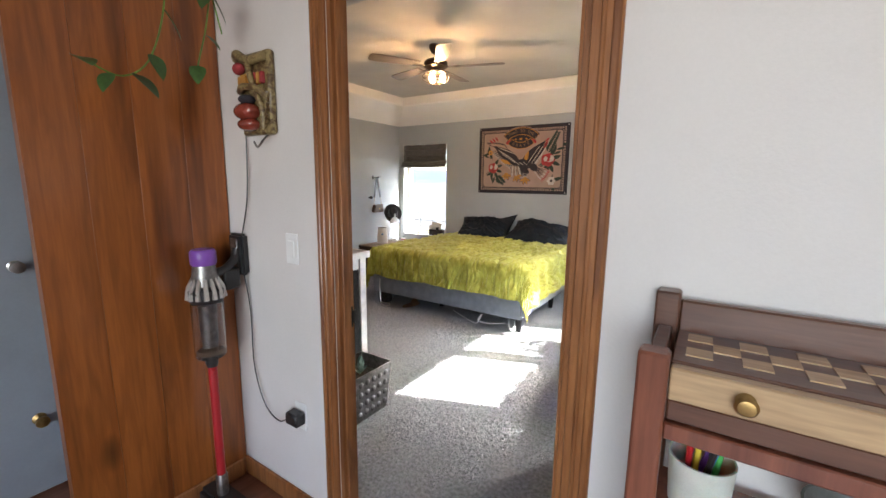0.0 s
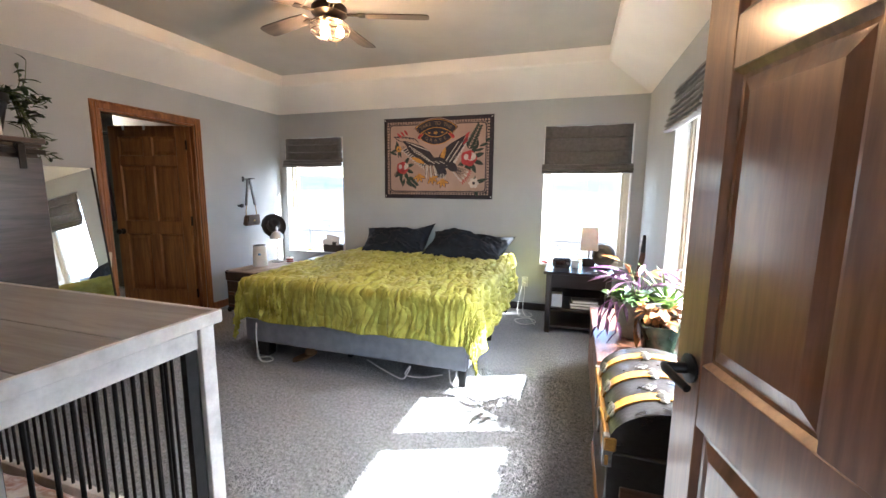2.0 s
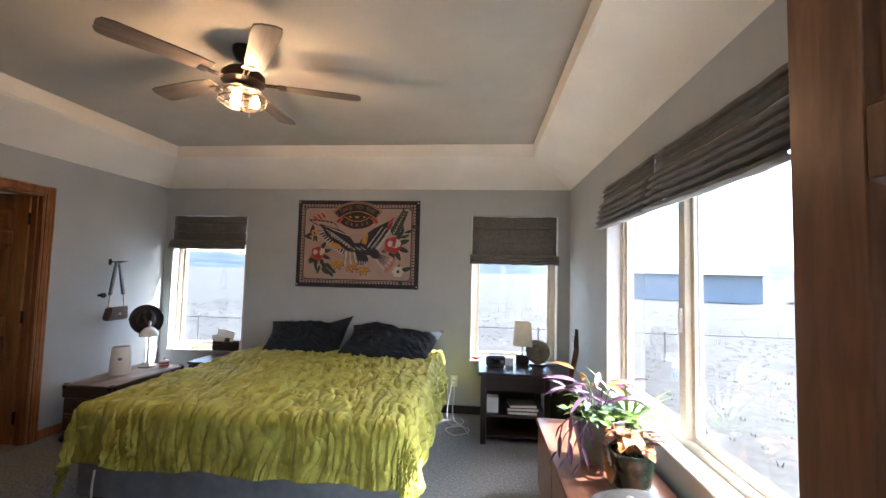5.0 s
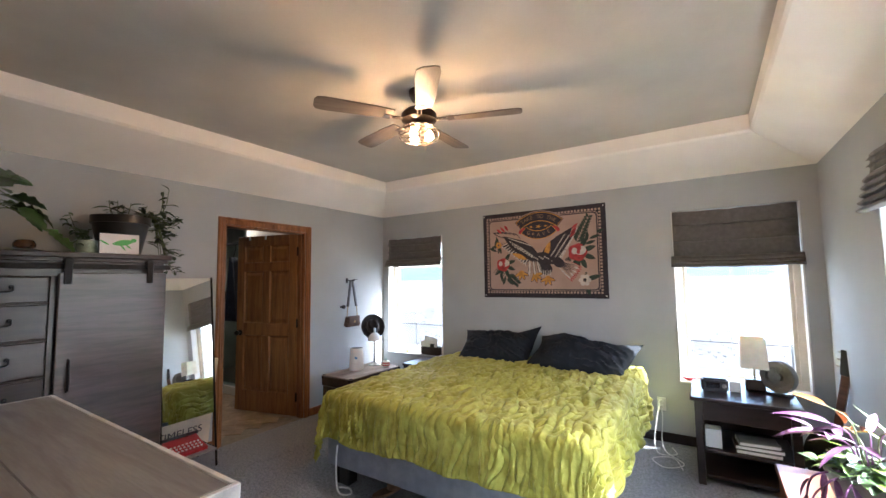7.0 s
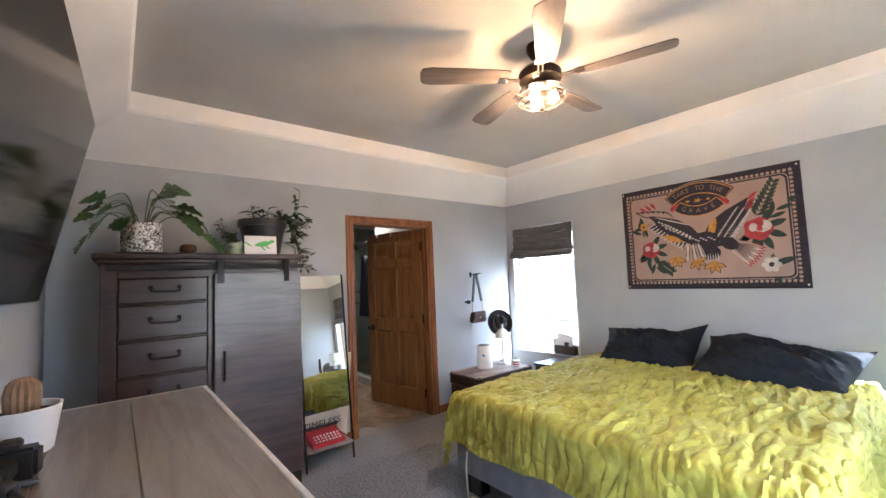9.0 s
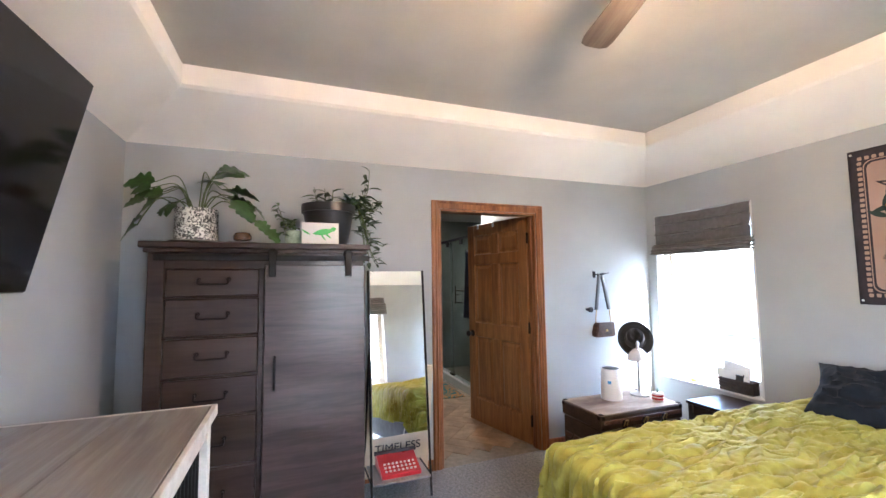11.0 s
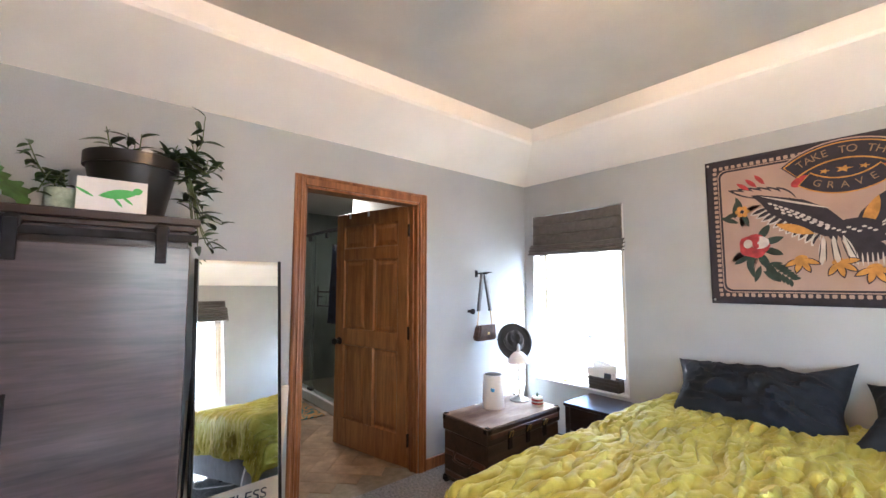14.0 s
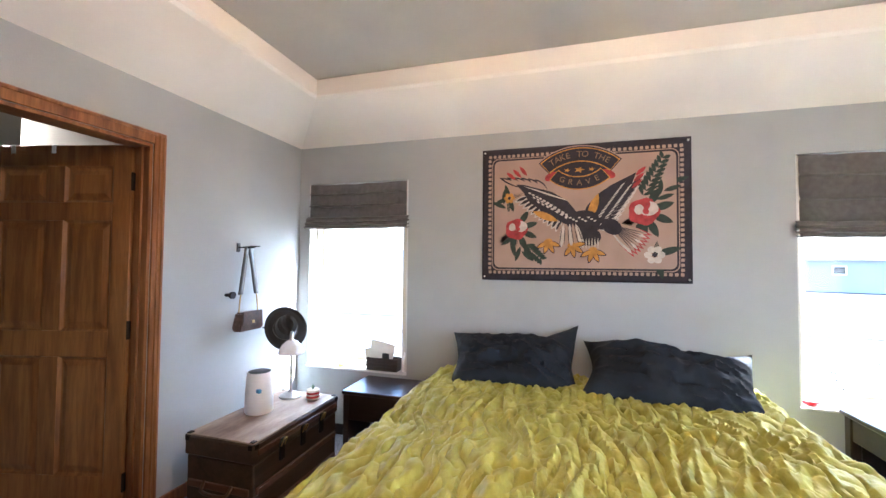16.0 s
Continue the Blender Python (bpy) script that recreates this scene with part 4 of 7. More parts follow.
        part("wheel", lathe([(0.022, 0), (0.028, 0.003), (0.028, 0.012), (0.022, 0.015)], 20), M_IRON, hg, place=Matrix.Translation((0.016, y, H - 0.06)) @ Euler((0, radians(90), 0)).to_matrix().to_4x4())
    return d


dresser()


# ---- dog crate table ----
def crate():
    t = thing("crate_table", "white wooden dog crate with black bars and a grey plank top", "dog crate", pose(0, 0, 0))
    x0, x1, y0, y1, z = -2.98, -1.36, 1.705, 2.42, 0.955
    ym = 2.10
    for a, b in ((y0, 1.875), (1.877, ym), (ym + 0.003, y1 - 0.022)):
        part("plank", box(x0 + 0.02, x1 - 0.02, a, b, z - 0.03, z, 0.0025), M_CRATETOP, t)
    for q in (box(x0, x0 + 0.018, y0, y1, z - 0.045, z, 0.003), box(x1 - 0.018, x1, y0, y1, z - 0.045, z, 0.003), box(x0 + 0.019, x1 - 0.019, y1 - 0.019, y1, z - 0.045, z, 0.003)):
        part("edging", q, M_CRATEWHITE, t, "worn white edge strip")
    for x in (x0 + 0.02, x1 - 0.075):
        for y in (y0 + 0.01, y1 - 0.075):
            part("post", box(x, x + 0.055, y, y + 0.055, 0, z - 0.046, 0.003), M_CRATEWHITE, t)
    for a in ((x0 + 0.076, x1 - 0.076, y1 - 0.065, y1 - 0.03), (x0 + 0.076, x1 - 0.076, y0 + 0.02, y0 + 0.055)):
        part("rail", box(*a, z - 0.12, z - 0.046, 0.003), M_CRATEWHITE, t)
        part("rail", box(*a, 0.03, 0.10, 0.003), M_CRATEWHITE, t)
    for x in (x0 + 0.03, x1 - 0.065):
        part("rail", box(x, x + 0.035, y0 + 0.066, y1 - 0.076, z - 0.12, z - 0.046, 0.003), M_CRATEWHITE, t)
        part("rail", box(x, x + 0.035, y0 + 0.066, y1 - 0.076, 0.03, 0.10, 0.003), M_CRATEWHITE, t)
        part("black_stile", box(x + 0.005, x + 0.03, y1 - 0.125, y1 - 0.078, 0.10, z - 0.12, 0.002), M_BLACK, t)
        for k in range(10):
            y = y0 + 0.08 + k * 0.05
            part("bar", lathe([(0.006, 0.10), (0.006, z - 0.12)], 8, (x + 0.017, y, 0)), M_BLACK, t)
    for k in range(26):
        part("bar", lathe([(0.006, 0.10), (0.006, z - 0.12)], 8, (x0 + 0.12 + k * 0.054, y1 - 0.047, 0)), M_BLACK, t)
    part("floor_board", box(x0 + 0.08, x1 - 0.08, y0 + 0.07, y1 - 0.08, 0.02, 0.035), M_CRATEWHITE, t)
    cushion = bmesh.new()
    bmesh.ops.create_grid(cushion, x_segments=40, y_segments=24, size=1)
    for v in cushion.verts:
        u, w = v.co.x, v.co.y
        k = max(0, (1 - u ** 4)) * max(0, (1 - w ** 4))
        v.co = Vector(((x0 + x1) / 2 + u * 0.68, (y0 + y1) / 2 + w * 0.28, 0.045 + 0.10 * k ** 0.5 + 0.02 * noise.noise(Vector((u * 4, w * 3, 1)))))
    tagged(part("dog_cushion", cushion, two_tone("cushion_print", (0.30, 0.17, 0.14), (0.55, 0.50, 0.46), 12, 0.15, 0.95)), "patterned pet cushion inside the crate", "cushion")


crate()


# ---- low cabinet and chest under the wide window ----
def low_cabinet():
    t = thing("low_cabinet", "red-brown wooden low cabinet under the window", "cabinet", pose(0, 0, 0))
    x0, x1, y0, y1, z = -0.035, 0.455, 3.50, 4.56, 0.50
    part("top", box(x0 - 0.012, x1, y0, y1 + 0.01, z - 0.03, z, 0.005), M_CABINET, t)
    part("body", box(x0 + 0.01, x1, y0 + 0.01, y1, 0.06, z - 0.03, 0.003), M_CABINET, t)
    part("plinth", box(x0 + 0.03, x1, y0 + 0.03, y1 - 0.02, 0, 0.06), M_ESPRESSO, t)
    for a, b in ((y0 + 0.02, 4.02), (4.03, y1 - 0.012)):
        part("door", box(x0, x0 + 0.012, a, b, 0.075, z - 0.04, 0.004), M_CABINET, t)


low_cabinet()


def dome_chest():
    t = thing("dome_chest", "black leather dome-top chest with honey wood straps and steel fittings", "chest", pose(0, 0, 0))
    x0, x1, y0, y1, zb, rise = -0.04, 0.42, 2.83, 3.475, 0.43, 0.17
    part("body", box(x0, x1, y0, y1, 0.0, zb, 0.006), M_LEATHER, t)
    n = 20
    cx, hw = (x0 + x1) / 2, (x1 - x0) / 2
    def arc(k, off=0.0):
        a = math.pi * k / n
        return (cx - (hw + off) * math.cos(a), zb + 0.012 + (rise + off) * math.sin(a) ** 0.85)
    part("lid", prism([arc(k) for k in range(n + 1)], y1 - y0, "y", y0), M_LEATHER, t, smooth=True)
    for yy, w in ((2.93, 0.05), (3.13, 0.055), (3.33, 0.05)):
        pts = [arc(k, 0.008) for k in range(n + 1)]
        strap = part("strap", prism(pts + [arc(k, -0.004) for k in range(n, -1, -1)], w, "y", yy), M_ORANGEWOOD, t, "curved honey-coloured wooden strap")
        for kk in (3, 9, 15):
            px, pz = arc(kk, 0.008)
            q = bmesh.new()
            for dy, rr in ((0, 0.026), (0.034, 0.016), (-0.034, 0.016)):
                bmesh.ops.create_uvsphere(q, u_segments=12, v_segments=6, radius=rr, matrix=Matrix.Translation((0, dy, 0)) @ Matrix.Diagonal((1, 1, 0.28, 1)))
            part("steel_fitting", q, M_STEEL, strap, place=Matrix.Translation((px, yy + w / 2, pz)) @ Matrix.Rotation(radians(-90 + 180 * kk / n), 4, "Y"))
    part("front_rail", box(x0 - 0.014, x0 + 0.03, y0 - 0.006, y1 + 0.006, zb + 0.004, zb + 0.06, 0.006), M_ORANGEWOOD, t)
    part("front_rail", box(x0 - 0.012, x0 + 0.01, y0 - 0.004, y1 + 0.004, zb - 0.055, zb - 0.006, 0.006), M_ORANGEWOOD, t)
    part("foot_rail", box(x0 - 0.01, x0 + 0.01, y0, y1, 0.02, 0.07, 0.006), M_ORANGEWOOD, t)
    for z in (0.12, 0.26):
        part("end_slat", box(x0 + 0.05, x1 - 0.05, y0 - 0.012, y0 + 0.002, z, z + 0.045, 0.004), M_CHESS_DARK, t)
    for y in (y0, y1 - 0.03):
        part("corner_iron", box(x0 - 0.016, x0 + 0.02, y - 0.002, y + 0.032, zb - 0.06, zb + 0.062, 0.004), M_STEEL, t)
    for y in (3.05, 3.26):
        part("hasp", box(x0 - 0.022, x0 - 0.01, y - 0.02, y + 0.02, zb - 0.05, zb + 0.05, 0.005), M_STEEL, t)
    for yy in (3.04, 3.24):
        q = bmesh.new()
        for a in range(4):
            bmesh.ops.create_uvsphere(q, u_segments=10, v_segments=6, radius=0.014, matrix=Matrix.Translation((0.014 * math.cos(a * 1.571), 0.014 * math.sin(a * 1.571), 0)) @ Matrix.Diagonal((1, 1, 0.3, 1)))
        px, pz = arc(8, 0.002)
        part("star_stud", q, M_STEEL, t, place=Matrix.Translation((px, yy, pz)) @ Matrix.Rotation(radians(-18), 4, "Y"))


dome_chest()


# ---- nightstands ----
def nightstand():
    t = thing("nightstand", "espresso wooden nightstand with an open shelf", "nightstand", pose(0, 0, 0))
    x0, x1, y0, y1, z = -0.42, 0.17, 5.29, 5.86, 0.615
    part("top", box(x0 - 0.025, x1 + 0.025, y0 - 0.025, y1, z - 0.028, z, 0.006), M_ESPRESSO, t)
    for x in (x0, x1 - 0.05):
        for y in (y0, y1 - 0.05):
            part("leg", box(x, x + 0.05, y, y + 0.05, 0, z - 0.028, 0.004), M_ESPRESSO, t)
    part("apron", box(x0 + 0.05, x1 - 0.05, y0 + 0.008, y0 + 0.026, z - 0.16, z - 0.028, 0.003), M_ESPRESSO, t, "plain drawer front")
    for x in (x0 + 0.008, x1 - 0.026):
        part("side_panel", box(x, x + 0.018, y0 + 0.05, y1 - 0.05, z - 0.16, z - 0.028, 0.003), M_ESPRESSO, t)
    part("back_panel", box(x0 + 0.05, x1 - 0.05, y1 - 0.03, y1 - 0.012, 0.10, z - 0.028, 0.002), M_ESPRESSO, t)
    part("shelf", box(x0 + 0.02, x1 - 0.02, y0 + 0.03, y1 - 0.03, 0.225, 0.245, 0.003), M_ESPRESSO, t)
    part("shelf", box(x0 + 0.02, x1 - 0.02, y0 + 0.03, y1 - 0.03, 0.05, 0.07, 0.003), M_ESPRESSO, t)


nightstand()


def old_trunk():
    t = thing("steamer_trunk", "old dark wooden trunk with a worn pale top", "trunk", pose(0, 0, 0))
    x0, x1, y0, y1, z = -3.86, -3.41, 4.79, 5.59, 0.47
    part("body", box(x0 + 0.01, x1 - 0.01, y0 + 0.01, y1 - 0.01, 0.02, z - 0.115, 0.006), M_TRUNK, t)
    part("lid", box(x0, x1, y0, y1, z - 0.11, z - 0.008, 0.008), M_TRUNK, t)
    part("lid_top", box(x0 + 0.006, x1 - 0.006, y0 + 0.006, y1 - 0.006, z - 0.009, z, 0.003), M_TRUNKTOP, t, "worn and scratched pale top")
    part("slat", box(x1 - 0.012, x1 + 0.006, y0 + 0.03, y1 - 0.03, z - 0.07, z - 0.04, 0.003), M_CHESS_DARK, t)
    for z0 in (0.06, 0.20):
        part("slat", box(x1 - 0.012, x1 + 0.004, y0 + 0.03, y1 - 0.03, z0, z0 + 0.035, 0.003), M_CHESS_DARK, t)
        part("slat", box(x0 + 0.03, x1 - 0.03, y0 - 0.004, y0 + 0.012, z0, z0 + 0.035, 0.003), M_CHESS_DARK, t)
    for x in (x0 - 0.004, x1 - 0.045):
        for y in (y0 - 0.004, y1 - 0.045):
            part("corner_cap", box(x, x + 0.049, y, y + 0.049, z - 0.045, z + 0.004, 0.012, seg=2), M_IRON, t)
            part("corner_cap", box(x, x + 0.049, y, y + 0.049, 0.0, 0.05, 0.012, seg=2), M_IRON, t)
    for y in (5.0, 5.19, 5.38):
        part("latch", box(x1 - 0.002, x1 + 0.014, y - 0.02, y + 0.02, z - 0.17, z - 0.05, 0.005), M_IRON, t)
        part("latch_loop", tube(curve_pts([(x1 + 0.012, y - 0.014, z - 0.09), (x1 + 0.03, y - 0.012, z - 0.05), (x1 + 0.03, y + 0.012, z - 0.05), (x1 + 0.012, y + 0.014, z - 0.09)], 5), 0.004, 6), M_BRASS, t)
    part("handle", tube(curve_pts([(-3.72, y0 + 0.0, 0.24), (-3.70, y0 - 0.03, 0.20), (-3.56, y0 - 0.03, 0.20), (-3.54, y0, 0.24)], 6), 0.009, 8), M_BROWNBAG, t, "leather carrying handle")


old_trunk()


def black_table():
    t = thing("side_table", "black wooden side table between the trunk and the bed", "side table", pose(0, 0, 0))
    part("top", box(-3.39, -2.93, 5.60, 6.0, 0.475, 0.50, 0.004), M_ESPRESSO, t)
    for x in (-3.38, -2.98):
        for y in (5.61, 5.95):
            part("leg", box(x, x + 0.04, y, y + 0.04, 0, 0.475, 0.003), M_ESPRESSO, t)
    part("apron", box(-3.35, -2.97, 5.615, 5.63, 0.30, 0.475, 0.002), M_ESPRESSO, t)
    part("side_panel", box(-3.375, -3.36, 5.65, 5.95, 0.12, 0.475, 0.002), M_ESPRESSO, t)


black_table()


# ---- leaning mirror on a ladder stand ----
def mirror_stand():
    t = thing("standing_mirror", "full-length mirror on a black ladder stand with a bottom shelf", "mirror", pose(0, 0, 0))
    ya, yb = 3.215, 3.60
    top = Vector((-3.885, 0, 1.53))
    foot = Vector((-3.715, 0, 0.0))
    def front(z, y, off=0.0):
        p = foot.lerp(top, z / 1.53)
        return (p.x + off - 0.06 * (y - 3.41), y, z)
    for y in (ya - 0.012, yb + 0.012):
        part("front_leg", tube([front(0, y), front(1.53, y)], 0.009, 6), M_BLACK, t)
        part("rear_leg", tube([(-4.03, y, 0.0), front(0.95, y, -0.03)], 0.008, 6), M_BLACK, t)
        part("side_brace", tube([front(0.14, y), (-4.0, y, 0.14)], 0.006, 6), M_BLACK, t)
    bm = bmesh.new()
    a, b = 0.42, 1.525
    vs = [bm.verts.new(front(z, y, o)) for o in (0.006, -0.012) for z, y in ((a, ya), (a, yb), (b, yb), (b, ya))]
    for f in ((0, 1, 2, 3), (7, 6, 5, 4), (0, 4, 5, 1), (1, 5, 6, 2), (2, 6, 7, 3), (3, 7, 4, 0)):
        bm.faces.new([vs[i] for i in f])
    part("mirror_glass", bm, M_MIRROR, t, "frameless mirror sheet", smooth=False)
    part("shelf", box(-3.99, -3.70, ya, yb, 0.135, 0.15, 0.003), M_CRATETOP, t)
    q = thing("canvas_print", "cream canvas print with dark lettering behind the mirror stand", "canvas", pose(-4.02, 3.46, 0.05, 0, 10, 0))
    part("panel", box(-0.012, 0.012, -0.27, 0.22, 0.0, 0.80, 0.003), M_CANVAS, q)
    words("lettering", "TIMELESS", 0.085, M_INK, q, Matrix.Translation((0.0135, -0.02, 0.21)) @ Euler((radians(90), 0, radians(90))).to_matrix().to_4x4())
    b1 = thing("red_typewriter", "small red portable typewriter on the mirror's shelf", "typewriter", pose(-3.85, 3.41, 0.151))
    part("body", prism([(-0.12, 0.0), (0.11, 0.0), (0.11, 0.025), (0.0, 0.05), (-0.08, 0.085), (-0.12, 0.075)], 0.27, "y", -0.135), M_RED, b1)
    for r_ in range(3):
        for c_ in range(8):
            part("key", lathe([(0.0085, 0), (0.0085, 0.008), (0.005, 0.01)], 8, (0.085 - r_ * 0.03, -0.10 + c_ * 0.0285, 0.034 + r_ * 0.011)), M_PAPER, b1)
    part("roller", tube([(-0.09, -0.15, 0.092), (-0.09, 0.15, 0.092)], 0.014, 12), M_PLASTIC, b1)


mirror_stand()


# ---- television ----
tv_w, tv_h = 1.45, 0.84
p_far, p_near = Vector((-2.955, 1.785, 1.43)), Vector((-1.53, 1.74, 1.43))
ux = (p_near - p_far).normalized()
lean = radians(12)
back = Vector((ux.y, -ux.x, 0)).normalized()
if back.y > 0:
    back = -back
uz = (Vector((0, 0, 1)) * math.cos(lean) - back * math.sin(lean)).normalized()
uy = uz.cross(ux).normalized()
tvm = Matrix((ux, uy, uz)).transposed().to_4x4()
tvm.translation = p_far
tv = thing("television", "large black flat television tilted forward on the wall", "television", tvm)
sgn = 1 if uy.dot(back) < 0 else -1
part("screen", box(0.008, tv_w - 0.008, *sorted((sgn * 0.001, -sgn * 0.006)), 0.008, tv_h - 0.008, 0.0), M_SCREEN, tv, "glossy dark screen", smooth=False)
part("bezel", box(0, tv_w, *sorted((-sgn * 0.006, -sgn * 0.03)), 0, tv_h, 0.003), M_PLASTIC, tv)
part("electronics_box", box(0.3, 1.15, *sorted((-sgn * 0.03, -sgn * 0.045)), 0.1, 0.5, 0.01), M_PLASTIC, tv)
arm = thing("wall_bracket", "black television wall bracket", "bracket", pose(0, 0, 0))
part("wall_plate", box(-2.5, -2.0, YS, YS + 0.02, 1.55, 2.1, 0.003), M_BLACK, arm)
part("arm", box(-2.28, -2.22, YS + 0.02, 1.72, 1.80, 1.86, 0.003), M_BLACK, arm)


# ---- tapestry ----
TAP = thing("tapestry", "dusty pink cloth banner with dark border, roses and spread wings", "tapestry", pose(-2.477, YN, 1.276))
TW, TH = 1.37, 0.957


def cloth_sheet(w, h, off):
    bm = bmesh.new()
    nx, nz = 60, 40
    g = [[bm.verts.new((w * i / nx, off - 0.004 * math.sin(i * 0.35) * (1 - j / nz) - 0.003 * noise.noise(Vector((i * 0.12, j * 0.12, 3))), h * j / nz)) for j in range(nz + 1)] for i in range(nx + 1)]
    for a, b in zip(g, g[1:]):
        for j in range(nz):
            bm.faces.new((a[j], a[j + 1], b[j + 1], b[j]))
    return bm


c = part("cloth", cloth_sheet(TW, TH, -0.010), M_INK, TAP, "dark border cloth")
c.modifiers.new("thick", "SOLIDIFY").thickness = 0.002
LAYER = [0]


def flat(name, outline, mat, lift, parent=None):
    """A patch of colour on the cloth, in metres from its lower left corner."""
    LAYER[0] += 1
    return part(name, prism(outline, 0.0012, "y", -0.018 - lift * 0.0016 - (LAYER[0] % 7) * 0.0001), mat, parent or TAP, smooth=False)


def rounded(x0, x1, z0, z1, r):
    o = []
    for cx, cz, a0 in ((x1 - r, z1 - r, 0), (x0 + r, z1 - r, 90), (x0 + r, z0 + r, 180), (x1 - r, z0 + r, 270)):
        o += [(cx + r * math.cos(radians(a0 + k * 22.5)), cz + r * math.sin(radians(a0 + k * 22.5))) for k in range(5)]
    return o


def ell(cx, cz, a, b, rot=0.0, n=18, wob=0.0, cnt=5):
    o = []
    for k in range(n):
        t = 2 * math.pi * k / n
        q = 1 + wob * math.cos(cnt * t)
        x, z = a * q * math.cos(t), b * q * math.sin(t)
        o.append((cx + x * math.cos(rot) - z * math.sin(rot), cz + x * math.sin(rot) + z * math.cos(rot)))
    return o


def blade(cx, cz, ang, length, width):
    o = []
    for s in (1, -1):
        ks = range(0, 9) if s == 1 else range(8, -1, -1)
        for k in ks:
            t = k / 8
            w = s * width / 2 * math.sin(math.pi * t) ** 0.8
            o.append((cx + math.cos(ang) * length * t - math.sin(ang) * w, cz + math.sin(ang) * length * t + math.cos(ang) * w))
    return o[:9] + o[10:-1]


for q in range(38):
    for zz in (0.057, TH - 0.057):
        flat("border_dash", rounded(0.050 + q * (TW - 0.12) / 37, 0.050 + q * (TW - 0.12) / 37 + 0.021, zz - 0.011, zz + 0.011, 0.005), M_CLOTHPINK, 1)
for q in range(25):
    for xx in (0.057, TW - 0.057):
        flat("border_dash", rounded(xx - 0.011, xx + 0.011, 0.076 + q * (TH - 0.174) / 24, 0.076 + q * (TH - 0.174) / 24 + 0.021, 0.005), M_CLOTHPINK, 1)
flat("border_line", rounded(0.073, TW - 0.073, 0.073, TH - 0.073, 0.045), M_CLOTHPINK, 2)
flat("frame_line", rounded(0.079, TW - 0.079, 0.079, TH - 0.079, 0.043), M_INK, 3)
flat("inner_field", rounded(0.091, TW - 0.091, 0.091, TH - 0.091, 0.038), M_CLOTHPINK, 4)


def arc_band(cx, cz, r0, r1, a0, a1, n=16):
    o = [(cx + r1 * math.cos(radians(a0 + (a1 - a0) * k / n)), cz + r1 * math.sin(radians(a0 + (a1 - a0) * k / n))) for k in range(n + 1)]
    return o + [(cx + r0 * math.cos(radians(a1 - (a1 - a0) * k / n)), cz + r0 * math.sin(radians(a1 - (a1 - a0) * k / n))) for k in range(n + 1)]


BX_, BZ_ = 0.68, 0.529
flat("banner_halo", arc_band(BX_, BZ_, 0.20, 0.416, 133, 47), M_CLOTHPINK, 5)
flat("banner_line", arc_band(BX_, BZ_, 0.295, 0.408, 132, 48), M_INK, 6)
flat("banner_edge", arc_band(BX_, BZ_, 0.300, 0.400, 131, 49), M_INKGOLD, 7)
flat("banner", arc_band(BX_, BZ_, 0.308, 0.392, 130.4, 49.6), M_INK, 8)
flat("banner_oval", ell(BX_, 0.772, 0.185, 0.062), M_INK, 6)
flat("banner_fold", ell(BX_ - 0.185, 0.735, 0.05, 0.028, 0.45), M_INKRED, 7)
flat("banner_fold", ell(BX_ + 0.185, 0.735, 0.05, 0.028, -0.45), M_INKRED, 7)
flat("banner_edge", arc_band(BX_, 0.94, 0.212, 0.306, 229, 311), M_INKGOLD, 8)
flat("banner", arc_band(BX_, 0.94, 0.220, 0.299, 230, 310), M_INK, 9)
for k, sz in ((-0.08, 0.017), (0, 0.026), (0.08, 0.017)):
    flat("star", ell(BX_ + k, 0.772, sz, sz * 0.62, n=10, wob=0.4, cnt=5), M_INKGOLD, 10)
for i, ch in enumerate("TAKE TO THE"):
    if ch != " ":
        a = radians(121 - i * 6.2)
        words("letter", ch, 0.058, M_LETTER, TAP, Matrix.Translation((BX_ + 0.350 * math.cos(a), -0.0375, BZ_ + 0.350 * math.sin(a))) @ Euler((radians(90), -(a - math.pi / 2), 0)).to_matrix().to_4x4())
for i, ch in enumerate("GRAVE"):
    a = radians(244 + i * 13)
    words("letter", ch, 0.054, M_LETTER, TAP, Matrix.Translation((BX_ + 0.259 * math.cos(a), -0.0385, 0.94 + 0.259 * math.sin(a))) @ Euler((radians(90), -(a - 1.5 * math.pi), 0)).to_matrix().to_4x4())


def feathers(p0, p1, n, a0, a1, l0, l1, width, lift, core=M_INK, edge=M_INKPALE):
    """A row of feathers rooted along a line, each a dark vane in a pale outline."""
    for k in range(n):
        t = k / max(1, n - 1)
        x, z = p0[0] + (p1[0] - p0[0]) * t, p0[1] + (p1[1] - p0[1]) * t
        ang, ln = a0 + (a1 - a0) * t, l0 + (l1 - l0) * t
        flat("feather", blade(x, z, ang, ln, width), edge, lift)
        flat("feather", blade(x, z, ang, ln * 0.86, width * 0.58), core, lift + 1)


# the wing spread to one side
feathers((0.47, 0.63), (0.33, 0.66), 6, 2.35, 2.75, 0.13, 0.22, 0.042, 5, M_CLOTHPINK, M_INK)
feathers((0.33, 0.60), (0.56, 0.42), 11, -2.75, -2.05, 0.10, 0.085, 0.036, 5)
flat("wing_base", [(0.67, 0.47), (0.60, 0.56), (0.50, 0.625), (0.40, 0.655), (0.30, 0.685), (0.25, 0.69), (0.30, 0.63), (0.34, 0.56), (0.42, 0.50), (0.50, 0.45), (0.58, 0.40), (0.66, 0.38)], M_INK, 7)
